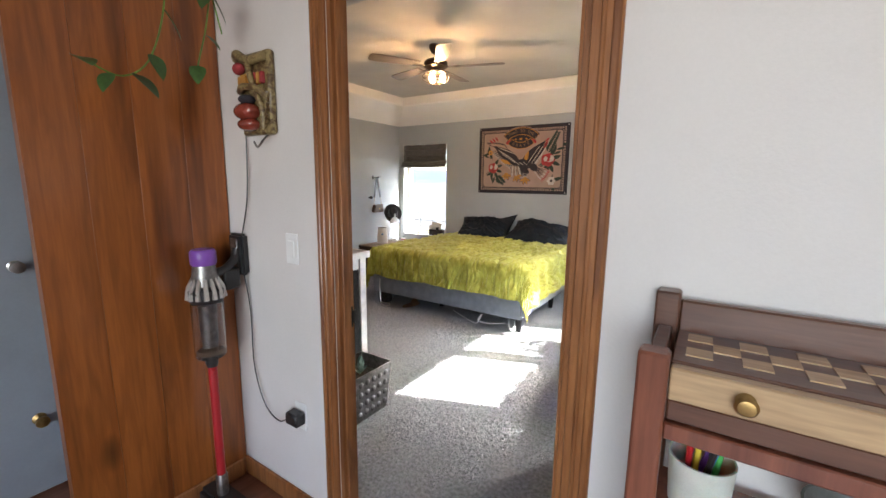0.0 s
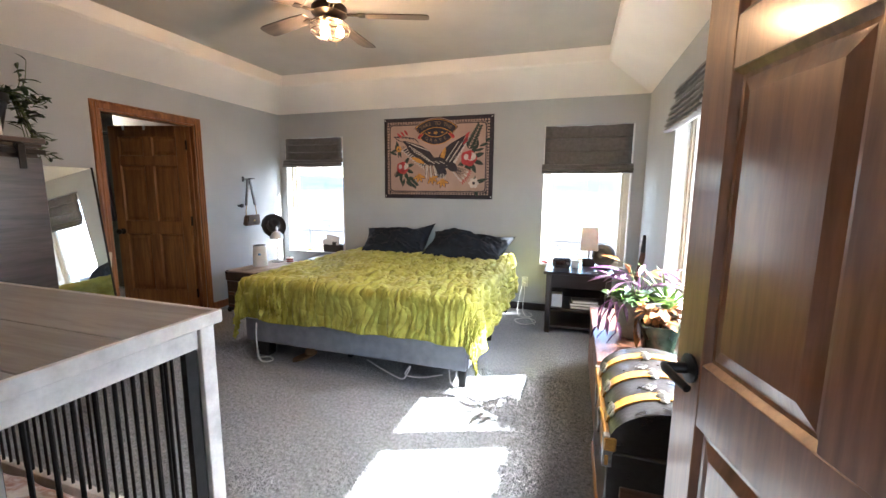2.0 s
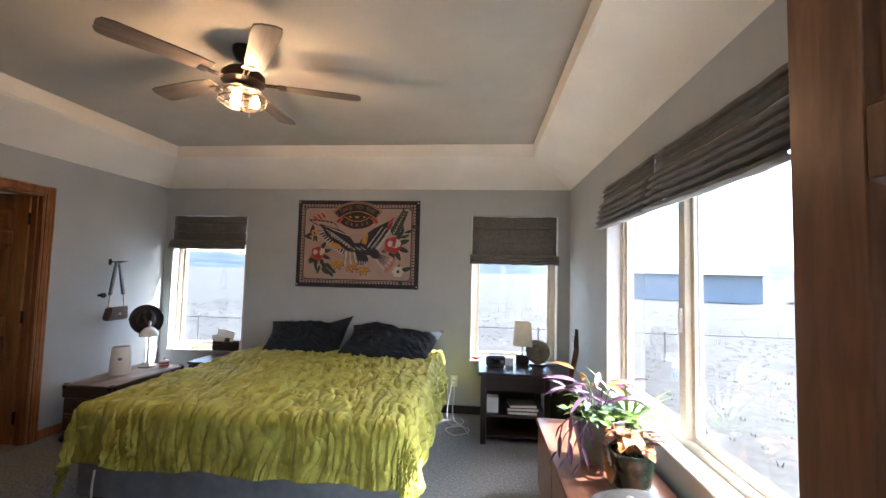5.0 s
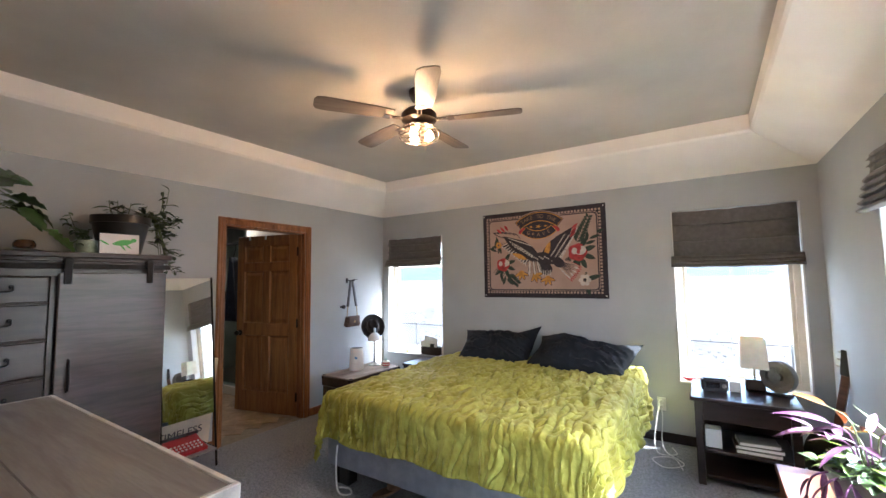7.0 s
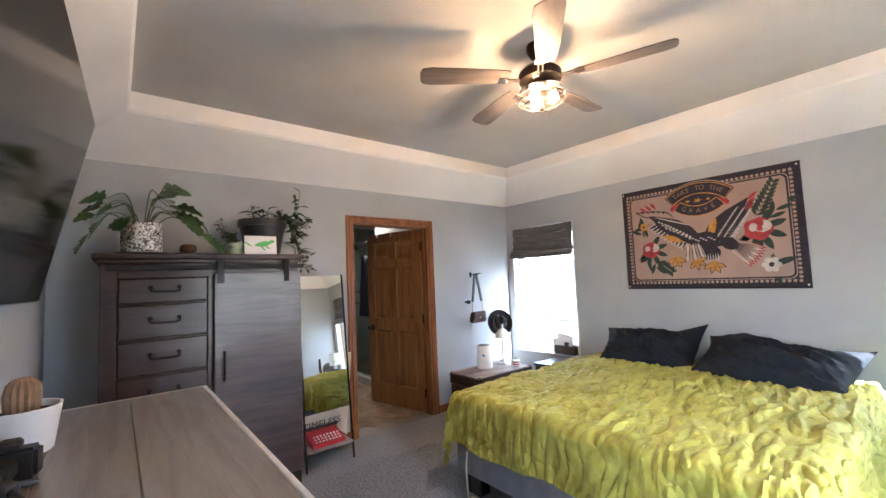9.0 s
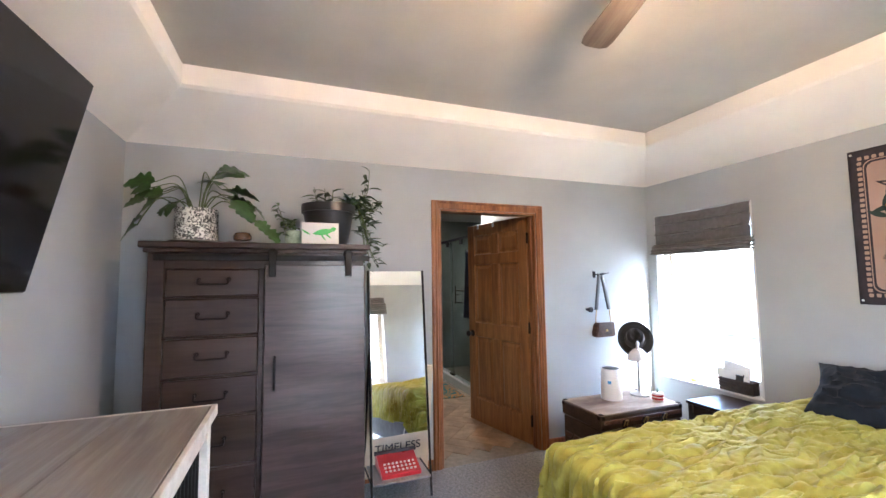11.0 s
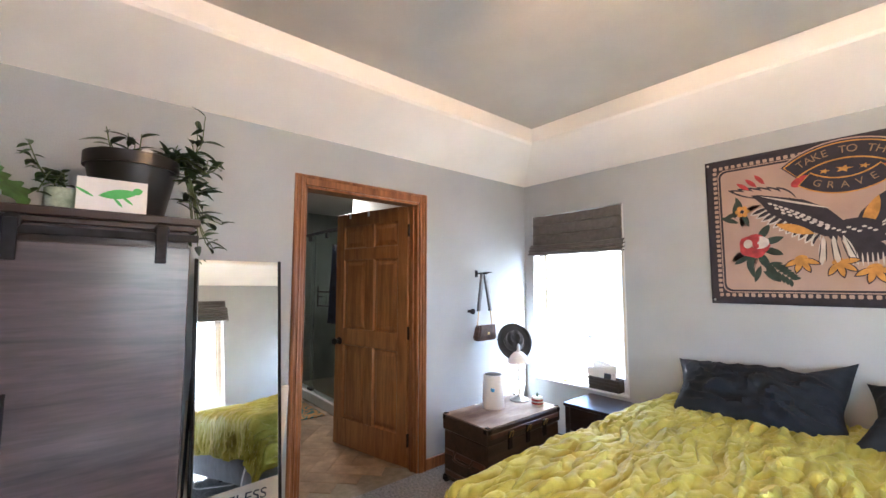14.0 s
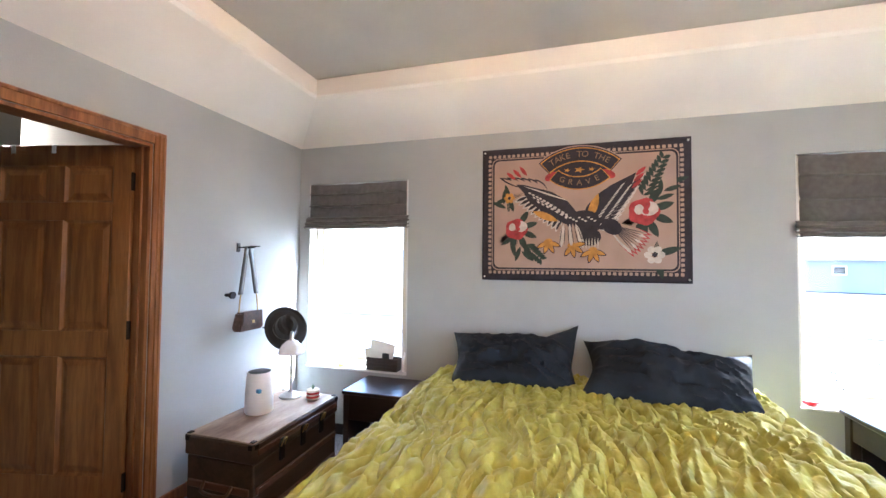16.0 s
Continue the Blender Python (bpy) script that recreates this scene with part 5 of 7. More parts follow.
for row, n_ in enumerate((11, 10, 9)):
    for k in range(n_):
        t = k / (n_ - 1)
        flat("scale", ell(0.345 + 0.03 * row + 0.25 * t, 0.622 - 0.033 * row - 0.13 * t - 0.03 * t * t, 0.012, 0.0065, -0.5, n=8), M_INKPALE, 8)
flat("wing_line", blade(0.30, 0.675, -0.36, 0.34, 0.012), M_INKPALE, 9)
flat("gold_band", blade(0.365, 0.492, -0.40, 0.19, 0.05), M_INKGOLD, 9)
for k in range(3):
    flat("wing_tip", blade(0.245 + k * 0.04, 0.725 + k * 0.012, 2.45 - k * 0.12, 0.085, 0.026), M_INKRED, 9)
# the raised wing
feathers((0.80, 0.36), (1.00, 0.64), 13, 0.10, 0.72, 0.10, 0.13, 0.032, 5)
flat("wing_base", [(0.68, 0.40), (0.73, 0.52), (0.80, 0.60), (0.88, 0.655), (0.97, 0.70), (1.04, 0.735), (1.01, 0.65), (0.94, 0.55), (0.88, 0.44), (0.82, 0.36), (0.74, 0.34)], M_INK, 7)
for row in range(3):
    for k in range(10):
        t = k / 9
        flat("vane_line", blade(0.765 + 0.045 * row + 0.17 * t, 0.40 + 0.235 * t - 0.012 * row, 0.55 + 0.25 * t, 0.05, 0.009), M_INKPALE, 8)
flat("gold_band", blade(0.735, 0.415, 1.22, 0.20, 0.055), M_INKGOLD, 9)
for k in range(3):
    flat("wing_tip", blade(1.035 - 0.012 * k, 0.715 - k * 0.042, 0.72, 0.085, 0.026), M_INKRED, 9)
# body, plumes and tail
flat("dark_body", ell(0.70, 0.42, 0.11, 0.07, 0.1), M_INK, 10)
for k in range(9):
    flat("scale", ell(0.62 + 0.02 * k, 0.44 - 0.012 * (k % 3), 0.010, 0.006, 0.1, n=8), M_INKPALE, 11)
flat("dark_plume", ell(0.735, 0.31, 0.085, 0.065, -0.1), M_INK, 9)
for k in range(7):
    flat("plume_line", blade(0.685 + 0.019 * k, 0.30, -1.57, 0.075, 0.007), M_INKPALE, 11)
for k in range(6):
    flat("pale_plume", blade(0.555 + k * 0.02, 0.40, -1.75 + k * 0.09, 0.17, 0.034), M_INKPALE if k % 2 else M_CLOTHPINK, 12)
    flat("plume_line", blade(0.565 + k * 0.02, 0.38, -1.7 + k * 0.09, 0.13, 0.006), M_INK, 13)
for k in range(8):
    a = -0.95 + k * 0.092
    flat("tail_edge", blade(0.86, 0.40, a, 0.285, 0.046), M_INKRED, 8)
    flat("tail_plume", blade(0.86, 0.40, a, 0.262, 0.044), M_INKPALE if k % 2 == 0 else M_CLOTHPINK, 9)
    flat("tail_line", blade(0.88, 0.385, a + 0.045, 0.21, 0.006), M_INK, 10)
flat("tail_shadow", ell(0.885, 0.375, 0.07, 0.05, -0.6), M_INK, 11)
for cx, cz, ang in ((0.472, 0.275, -1.5), (0.63, 0.25, -1.0), (0.765, 0.215, -1.5)):
    flat("gold_shape", ell(cx, cz, 0.030, 0.022, 0.3), M_INKGOLD, 12)
    for k in range(4):
        flat("talon_line", blade(cx, cz, ang + (k - 1.5) * 0.75, 0.094, 0.036), M_INK, 12)
        flat("gold_shape", blade(cx, cz, ang + (k - 1.5) * 0.75, 0.085, 0.028), M_INKGOLD, 13)


def rose(cx, cz, r):
    for k in range(9):
        a = k * 0.698 + 0.3
        flat("rose_leaf", blade(cx + r * 0.5 * math.cos(a), cz + r * 0.5 * math.sin(a), a, r * 1.5, r * 0.55), M_INKGREEN, 4)
    flat("rose", ell(cx, cz, r, r * 0.95, wob=0.07, cnt=5), M_INKRED, 6)
    for k in range(4):
        flat("rose_petal", ell(cx + 0.03 * math.cos(k * 1.7), cz + 0.02 + 0.02 * math.sin(k * 1.7), r * (0.62 - 0.13 * k), r * (0.5 - 0.1 * k), k * 0.7), (M_INKPALE, M_INKRED)[k % 2], 7 + k)


rose(0.25, 0.366, 0.078)
rose(1.084, 0.471, 0.095)
for cx, cz, a0 in ((0.235, 0.31, -2.0), (0.26, 0.31, -1.3), (0.23, 0.43, 2.1), (1.10, 0.40, -1.1), (1.16, 0.55, 0.9)):
    for k in range(5):
        flat("leaf", blade(cx + math.cos(a0) * k * 0.035, cz + math.sin(a0) * k * 0.035, a0 + (0.6 if k % 2 else -0.6), 0.11, 0.032), M_INKGREEN, 4)
for k in range(9):
    t = k / 8
    for s in (-0.75, 0.75):
        flat("fern", blade(1.08 + 0.12 * t, 0.58 + 0.24 * t, 1.1 + s, 0.085 * (1.1 - 0.5 * t), 0.026), M_INKGREEN, 5)
        if k < 7:
            flat("fern", blade(0.31 + 0.14 * t, 0.25 - 0.12 * t, -0.7 + s, 0.07 * (1.1 - 0.5 * t), 0.022), M_INKGREEN, 5)
for cx, cz, r in ((1.147, 0.185, 0.040), (0.20, 0.592, 0.025)):
    for k in range(4):
        flat("leaf", blade(cx, cz, k * 1.57 + 0.3, r * 4.2, r * 1.2), M_INKGREEN, 4)
    for k in range(6):
        a = k * 1.047
        flat("blossom_petal", ell(cx + r * math.cos(a), cz + r * math.sin(a), r * 0.6, r * 0.55, n=10), M_INKGOLD if r < 0.03 else M_INKPALE, 6)
    flat("blossom_eye", ell(cx, cz, r * 0.4, r * 0.4, n=10), M_INK, 8)
for x in (0.02, TW - 0.02):
    for z in (0.025, TH - 0.025):
        part("pin", lathe([(0.007, 0), (0.006, 0.004), (0, 0.006)], 12), M_PAPER, TAP, place=Matrix.Translation((x, -0.02, z)) @ Euler((radians(90), 0, 0)).to_matrix().to_4x4())


# ---- things on the trunk and the window sill ----
def purifier():
    t = thing("air_purifier", "white cylindrical air purifier with a blue badge on the trunk", "air purifier", pose(-3.71, 5.17, 0.471))
    part("shell", lathe([(0.078, 0), (0.082, 0.008), (0.080, 0.12), (0.073, 0.235), (0.068, 0.245)], 40), M_WHITEPL, t)
    part("grille", lathe([(0.066, 0.2455), (0.05, 0.25), (0.0, 0.248)], 32), M_PLASTIC, t, "dark round top grille")
    part("badge", box(0.055, 0.0835, -0.056, -0.034, 0.135, 0.158, 0.003), M_BLUE, t, place=Matrix.Rotation(radians(-18), 4, "Z"))


purifier()


def trunk_lamp():
    t = thing("table_lamp", "brass-stemmed table lamp with a white opal glass shade", "table lamp", pose(-3.70, 5.46, 0.471))
    part("base", lathe([(0.075, 0), (0.075, 0.012), (0.05, 0.022), (0.018, 0.034), (0.011, 0.05)], 32), M_NICKEL, t)
    part("stem", lathe([(0.010, 0.04), (0.0085, 0.36)], 14), M_NICKEL, t)
    part("shade", lathe([(0.018, 0.385), (0.035, 0.38), (0.065, 0.35), (0.082, 0.31), (0.083, 0.295), (0.079, 0.296), (0.06, 0.345), (0.02, 0.375)], 36, ridge=0.02, count=12), M_OPAL, t, "fluted white glass shade")
    part("finial", lathe([(0.02, 0.385), (0.012, 0.40), (0.014, 0.43), (0.006, 0.445), (0.0, 0.45)], 16), M_NICKEL, t)


trunk_lamp()


def hat():
    t = thing("felt_hat", "black wide-brimmed felt hat hung behind the lamp", "hat", Matrix.Translation((-3.86, 5.60, 0.90)) @ Euler((radians(15), radians(62), radians(-28))).to_matrix().to_4x4())
    bm = lathe([(0.16, 0.018), (0.165, 0.022), (0.16, 0.026), (0.12, 0.012), (0.088, 0.01), (0.084, 0.06), (0.075, 0.10), (0.045, 0.115), (0.0, 0.098)], 40)
    for v in bm.verts:
        v.co.y *= 0.88
        v.co.z += 0.30 * v.co.y ** 2 * (1 if v.co.z < 0.04 else 0)
        if v.co.z > 0.08:
            v.co.z -= 0.02 * math.exp(-(v.co.y / 0.02) ** 2)
    part("crown_and_brim", bm, M_FELT, t)
    part("band", lathe([(0.0885, 0.013), (0.0875, 0.035)], 40), M_LEATHER, t)
    hk = thing("hat_peg", "black metal hat peg on the wall", "hook", pose(XW, 5.60, 0.90))
    part("peg", tube([(0, 0, 0), (0.13, 0, 0.01)], 0.006, 8), M_BLACK, hk)


hat()


def candle_pot():
    t = thing("plaid_tin", "small red and white checked tin with a succulent", "tin", pose(-3.53, 5.47, 0.471))
    part("can", lathe([(0.04, 0), (0.042, 0.005), (0.042, 0.06), (0.04, 0.064)], 24), M_PAPER, t)
    for z in (0.012, 0.036):
        part("red_stripe", lathe([(0.0425, z), (0.0427, z + 0.002), (0.0427, z + 0.012), (0.0425, z + 0.014)], 24), M_RED, t)
    me = leaf_data("succulent_leaf", leaf_mesh(0.035, 0.014, -0.3, 0.4), M_LEAFGREY)
    for k in range(14):
        leaf_at("leaf", me, t, (0, 0, 0.06), k * 137.5, 35 + k * 3, 0.7 + 0.03 * k)


candle_pot()


def sill_things():
    z = W1[2] + 0.016
    b = thing("wicker_basket", "dark woven basket filled with letters on the window sill", "basket", pose(-3.28, YN + 0.045, z))
    for q in (box(-0.13, 0.13, -0.05, -0.04, 0, 0.10, 0.003), box(-0.13, 0.13, 0.04, 0.05, 0, 0.10, 0.003), box(-0.13, -0.12, -0.04, 0.04, 0, 0.10, 0.003), box(0.12, 0.13, -0.04, 0.04, 0, 0.10, 0.003), box(-0.12, 0.12, -0.04, 0.04, 0, 0.01)):
        part("wall", q, M_WICKER, b)
    for k in range(4):
        part("rib", box(-0.135, 0.135, -0.055, -0.05, 0.01 + k * 0.025, 0.022 + k * 0.025, 0.003), M_WICKER, b)
    rng = random.Random(6)
    for k in range(7):
        e = thing("envelope", "white envelope standing in the basket", "envelope", pose(-3.33 + rng.uniform(-0.03, 0.05), YN + 0.02 + 0.009 * k, z + 0.02, rng.uniform(-6, 6), rng.uniform(-12, 12), rng.uniform(-8, 8)), group="letters")
        part("paper", box(-0.075, 0.075, 0, 0.0015, 0.0, 0.13 + 0.012 * k, 0), M_PAPER, e)
        part("print", box(0.02, 0.055, -0.0006, 0.0001, 0.10, 0.12, 0), M_BLUE if k == 0 else M_INK, e)
    for nm, x, h, r_, m, lab in (("lotion_bottle", -3.11, 0.12, 0.022, M_WHITEPL, "white lotion bottle with pump on the sill"), ("glass_jar", -3.88, 0.07, 0.03, M_OPAL, "small pale jar on the window sill"), ("white_cup", -3.78, 0.06, 0.034, M_WHITEPL, "white cup on the window sill")):
        t = thing(nm, lab, nm.split("_")[-1], pose(x, YN + 0.05, z))
        part("body", lathe([(r_ * 0.9, 0), (r_, 0.006), (r_, h * 0.8), (r_ * 0.6, h * 0.9), (r_ * 0.5, h)], 22), m, t)
        part("cap", lathe([(r_ * 0.35, h), (r_ * 0.35, h + 0.02), (r_ * 0.2, h + 0.03)], 14), m, t)
    t = thing("yellow_tin", "flat yellow tin on the window sill", "tin", pose(-3.65, YN + 0.045, z))
    part("body", lathe([(0.042, 0), (0.044, 0.004), (0.044, 0.02), (0.04, 0.026)], 26), M_YELLOW, t)
    t = thing("scissors_pouch", "dark phone in the letter basket", "phone", pose(-3.25, YN + 0.0, z + 0.04, -6, 0, 0))
    part("body", box(-0.03, 0.03, -0.006, 0.0, 0, 0.10, 0.003), M_PLASTIC, t)


sill_things()


def bag_and_hook():
    h = thing("wall_hook", "black iron bracket hook on the wall", "hook", pose(XW, 5.34, 1.49))
    part("plate", box(0, 0.008, -0.015, 0.015, -0.03, 0.03, 0.002), M_IRON, h)
    part("arm", box(0.008, 0.14, -0.008, 0.008, -0.004, 0.006, 0.002), M_IRON, h)
    for k in range(3):
        part("tip", tube([(0.07 + 0.032 * k, 0, 0.004), (0.075 + 0.032 * k, 0.05, 0.012)], 0.004, 6), M_IRON, h)
    h2 = thing("wall_peg", "black round wall peg", "hook", pose(XW, 5.245, 1.17))
    part("peg", tube([(0, 0, 0), (0.05, 0, 0)], 0.012, 10), M_IRON, h2)
    part("knob", tube([(0.045, 0, 0), (0.062, 0, 0)], 0.024, 14), M_IRON, h2)
    b = thing("shoulder_bag", "small brown leather shoulder bag hanging by a black strap", "handbag", pose(-3.96, 5.34, 0.93))
    bm = prism([(-0.105, 0.0), (0.105, 0.0), (0.112, 0.03), (0.085, 0.125), (-0.085, 0.125), (-0.112, 0.03)], 0.07, "x", -0.035)
    bmesh.ops.bevel(bm, geom=bm.edges[:], offset=0.010, segments=2, affect="EDGES")
    part("body", bm, M_BROWNBAG, b)
    part("flap", prism([(-0.09, 0.04), (0.09, 0.04), (0.085, 0.132), (-0.085, 0.132)], 0.006, "x", 0.036), M_BROWNBAG, b)
    part("clasp", box(0.042, 0.046, -0.012, 0.012, 0.05, 0.07, 0.002), M_BRASS, b)
    for s in (-1, 1):
        pts = curve_pts([(0, s * 0.085, 0.125), (0.0, s * 0.075, 0.22), (-0.005, s * 0.035, 0.45), (-0.01, s * 0.012, 0.567)], 8)
        bm = bmesh.new()
        w = 0.02
        rows = [[bm.verts.new((p.x, p.y - w, p.z)), bm.verts.new((p.x, p.y + w, p.z))] for p in pts[9:]]
        for a, c_ in zip(rows, rows[1:]):
            bm.faces.new((a[0], a[1], c_[1], c_[0]))
        st = part("strap", bm, M_LEATHER, b, "wide black strap")
        st.modifiers.new("thick", "SOLIDIFY").thickness = 0.004
        part("chain", tube(pts[:10], 0.004, 6), M_BRASS, b, "thin metal chain")


bag_and_hook()


# ---- things on the nightstand ----
def nightstand_things():
    z = 0.616
    t = thing("desk_lamp", "small table lamp with a square linen shade", "table lamp", pose(-0.03, 5.70, z))
    part("base", box(-0.06, 0.06, -0.05, 0.05, 0, 0.085, 0.006), M_ESPRESSO, t)
    part("stem", lathe([(0.008, 0.08), (0.008, 0.22)], 12), M_NICKEL, t)
    bm = bmesh.new()
    lo = [bm.verts.new((x, y, 0.17)) for x, y in ((-0.085, -0.085), (0.085, -0.085), (0.085, 0.085), (-0.085, 0.085))]
    hi = [bm.verts.new((x, y, 0.39)) for x, y in ((-0.075, -0.075), (0.075, -0.075), (0.075, 0.075), (-0.075, 0.075))]
    for i in range(4):
        bm.faces.new((lo[i], lo[(i + 1) % 4], hi[(i + 1) % 4], hi[i]))
    s = part("shade", bm, M_SHADE, t, "cream linen shade", smooth=False)
    s.modifiers.new("thick", "SOLIDIFY").thickness = 0.003
    r = thing("clock_radio", "black clock radio on the nightstand", "clock radio", pose(-0.29, 5.52, z, 0, 0, 8))
    part("body", box(-0.085, 0.085, -0.045, 0.045, 0, 0.10, 0.014, seg=2), M_PLASTIC, r)
    part("display", box(-0.06, 0.03, -0.047, -0.044, 0.03, 0.075, 0.002), M_SCREEN, r)
    part("knob", tube([(0.055, -0.044, 0.05), (0.055, -0.054, 0.05)], 0.014, 14), M_STEEL, r)
    q = thing("tissue_pack", "white and black box beside the radio", "box", pose(-0.16, 5.58, z))
    part("carton", box(-0.035, 0.035, -0.03, 0.03, 0, 0.075, 0.003), M_WHITEPL, q)
    f = thing("desk_fan", "small round grey desk fan on the nightstand", "desk fan", pose(0.105, 5.62, z, 0, 0, -35))
    part("foot", box(-0.07, 0.07, -0.05, 0.05, 0, 0.016, 0.006), M_PLASTIC, f)
    up = Matrix.Translation((0, 0, 0.13)) @ Euler((radians(90), 0, 0)).to_matrix().to_4x4()
    part("ring", lathe([(0.075, -0.03), (0.11, -0.028), (0.115, 0), (0.11, 0.028), (0.075, 0.03), (0.07, 0)], 32), M_POTGREY, f, place=up)
    part("hub", lathe([(0.03, -0.03), (0.03, 0.03)], 18), M_POTGREY, f, place=up)
    for k in range(12):
        a = k * 0.5236
        part("grille_wire", tube([(0.025 * math.cos(a), 0.025 * math.sin(a), 0.03), (0.08 * math.cos(a), 0.08 * math.sin(a), 0.03)], 0.0022, 5), M_POTGREY, f, place=up)
    for k, (zz, m, w) in enumerate(((0.246, M_POTGREY, 0.19), (0.276, M_TRUNK, 0.21), (0.303, M_POTGREY, 0.17))):
        b = thing("book", "book lying on the nightstand's shelf", "book", pose(-0.06, 5.42, zz, 0, 0, 3 * k), group="books on the shelf")
        part("cover", box(-w / 2 - 0.03, w / 2 + 0.03, -0.07, 0.08, 0, 0.026, 0.003), m, b)
        part("pages", box(-w / 2 - 0.025, w / 2 + 0.032, -0.072, 0.07, 0.004, 0.022, 0), M_PAPER, b)
    b = thing("white_box", "small white box on the nightstand's shelf", "box", pose(-0.315, 5.42, 0.246))
    part("carton", box(-0.05, 0.05, -0.05, 0.05, 0, 0.13, 0.003), M_PAPER, b)
    t = thing("red_trinket", "small red and white trinkets on the sill", "trinket", pose(-0.47, YN + 0.05, W2[2] + 0.016, 0, 0, 20))
    part("dish", lathe([(0.02, 0), (0.045, 0.012), (0.05, 0.03), (0.046, 0.03), (0.0, 0.008)], 22), M_RED, t)
    part("card", box(-0.03, 0.03, -0.02, 0.02, 0.02, 0.034, 0.002), M_PAPER, t)
    g = thing("guitar", "dark guitar leaning in the corner behind the nightstand", "guitar", Matrix.Translation((0.34, 5.66, 0.0)) @ Euler((radians(-6), radians(8), radians(-40))).to_matrix().to_4x4())
    part("body", prism(ell(0, 0.22, 0.15, 0.22, n=28, wob=0.12, cnt=2), 0.07, "y", -0.035), M_ESPRESSO, g)
    part("neck", box(-0.025, 0.025, -0.03, -0.008, 0.42, 0.80, 0.004), M_CHESS_DARK, g)
    hd = part("headstock", prism([(-0.03, 0.80), (0.03, 0.80), (0.045, 0.97), (-0.045, 0.97)], 0.016, "y", -0.028), M_PLASTIC, g)
    for k in range(6):
        s = -1 if k % 2 else 1
        part("tuner", tube([(s * 0.035, -0.02, 0.83 + 0.024 * k), (s * 0.06, -0.02, 0.83 + 0.024 * k)], 0.006, 8), M_NICKEL, hd)


nightstand_things()
o = thing("wall_outlet", "white duplex outlet with a plugged-in cord", "outlet", pose(-0.70, YN, 0.33))
part("plate", box(-0.036, 0.036, -0.006, 0, -0.058, 0.058, 0.003), M_WHITEPL, o)
part("plug", box(-0.016, 0.016, -0.04, -0.006, -0.035, -0.005, 0.005), M_WHITEPL, o)
part("plug", box(-0.016, 0.016, -0.03, -0.006, 0.008, 0.038, 0.005), M_WHITEPL, o)


def cable(name, ctrl, r_, mat, label):
    t = thing(name, label, "cable", pose(0, 0, 0), group="loose cables")
    part("cord", tube(curve_pts(ctrl, 10), r_, 6), mat, t)


cable("extension_cord", [(-0.70, 5.98, 0.31), (-0.69, 5.93, 0.22), (-0.70, 5.90, 0.06), (-0.66, 5.75, 0.012), (-0.52, 5.55, 0.012), (-0.64, 5.42, 0.012), (-0.74, 5.55, 0.012), (-0.60, 5.62, 0.02), (-0.52, 5.44, 0.012)], 0.004, M_WHITEPL, "white cord trailing from the outlet onto the carpet")
cable("extension_cord", [(-0.71, 5.98, 0.34), (-0.73, 5.90, 0.25), (-0.75, 5.82, 0.05), (-0.70, 5.68, 0.012), (-0.58, 5.72, 0.015), (-0.62, 5.86, 0.012)], 0.0035, M_WHITEPL, "white cord coiled on the carpet by the wall")
cable("power_strap", [(-2.60, 3.88, 0.30), (-2.585, 3.855, 0.20), (-2.56, 3.84, 0.05), (-2.50, 3.82, 0.012), (-2.44, 3.86, 0.012), (-2.50, 3.90, 0.015), (-2.58, 3.88, 0.012)], 0.006, M_WHITEPL, "white strap hanging at the bed's foot corner")
cable("power_strap", [(-1.72, 4.10, 0.02), (-1.50, 3.98, 0.012), (-1.33, 3.90, 0.012), (-1.28, 3.89, 0.07), (-1.26, 3.895, 0.12), (-1.30, 3.90, 0.05), (-1.20, 3.95, 0.02), (-1.05, 4.0, 0.04)], 0.005, M_WHITEPL, "white cord looped under the bed")
cable("power_strap", [(-0.98, 3.93, 0.12), (-0.95, 3.88, 0.05), (-0.91, 3.90, 0.03), (-0.93, 3.95, 0.10)], 0.004, M_WHITEPL, "white cord looped by the bed leg")
mb = thing("bed_motor", "black motor box under the bed's foot", "motor", pose(-2.58, 3.97, 0.0))
part("housing", box(-0.05, 0.05, -0.05, 0.05, 0.005, 0.14, 0.012), M_PLASTIC, mb)
sh = thing("brown_slipper", "brown slipper lying under the bed", "slipper", pose(-2.25, 4.02, 0.0, 0, 0, 75))
part("sole", prism(ell(0, 0, 0.12, 0.042, n=20), 0.018, "z", 0.0), M_CARDBOARD, sh)
part("upper", lathe([(0.042, 0), (0.04, 0.03), (0.024, 0.05), (0, 0.056)], 18, (0.05, 0, 0.016)), M_CARDBOARD, sh)


# ---- plants ----
def pot(t, r0, r1, h, mat, ridge=0.0, count=0):
    part("pot", lathe([(r0 * 0.9, 0), (r0, 0.006), ((r0 + r1) / 2, h * 0.5), (r1, h - 0.02), (r1 * 1.03, h - 0.015), (r1 * 1.03, h), (r1 * 0.92, h), (r1 * 0.9, h - 0.03), (0.0, h - 0.03)], 36, ridge=ridge, count=count), mat, t)
    part("soil", lathe([(0.0, h - 0.026), (r1 * 0.9, h - 0.028)], 24), M_SOIL, t)


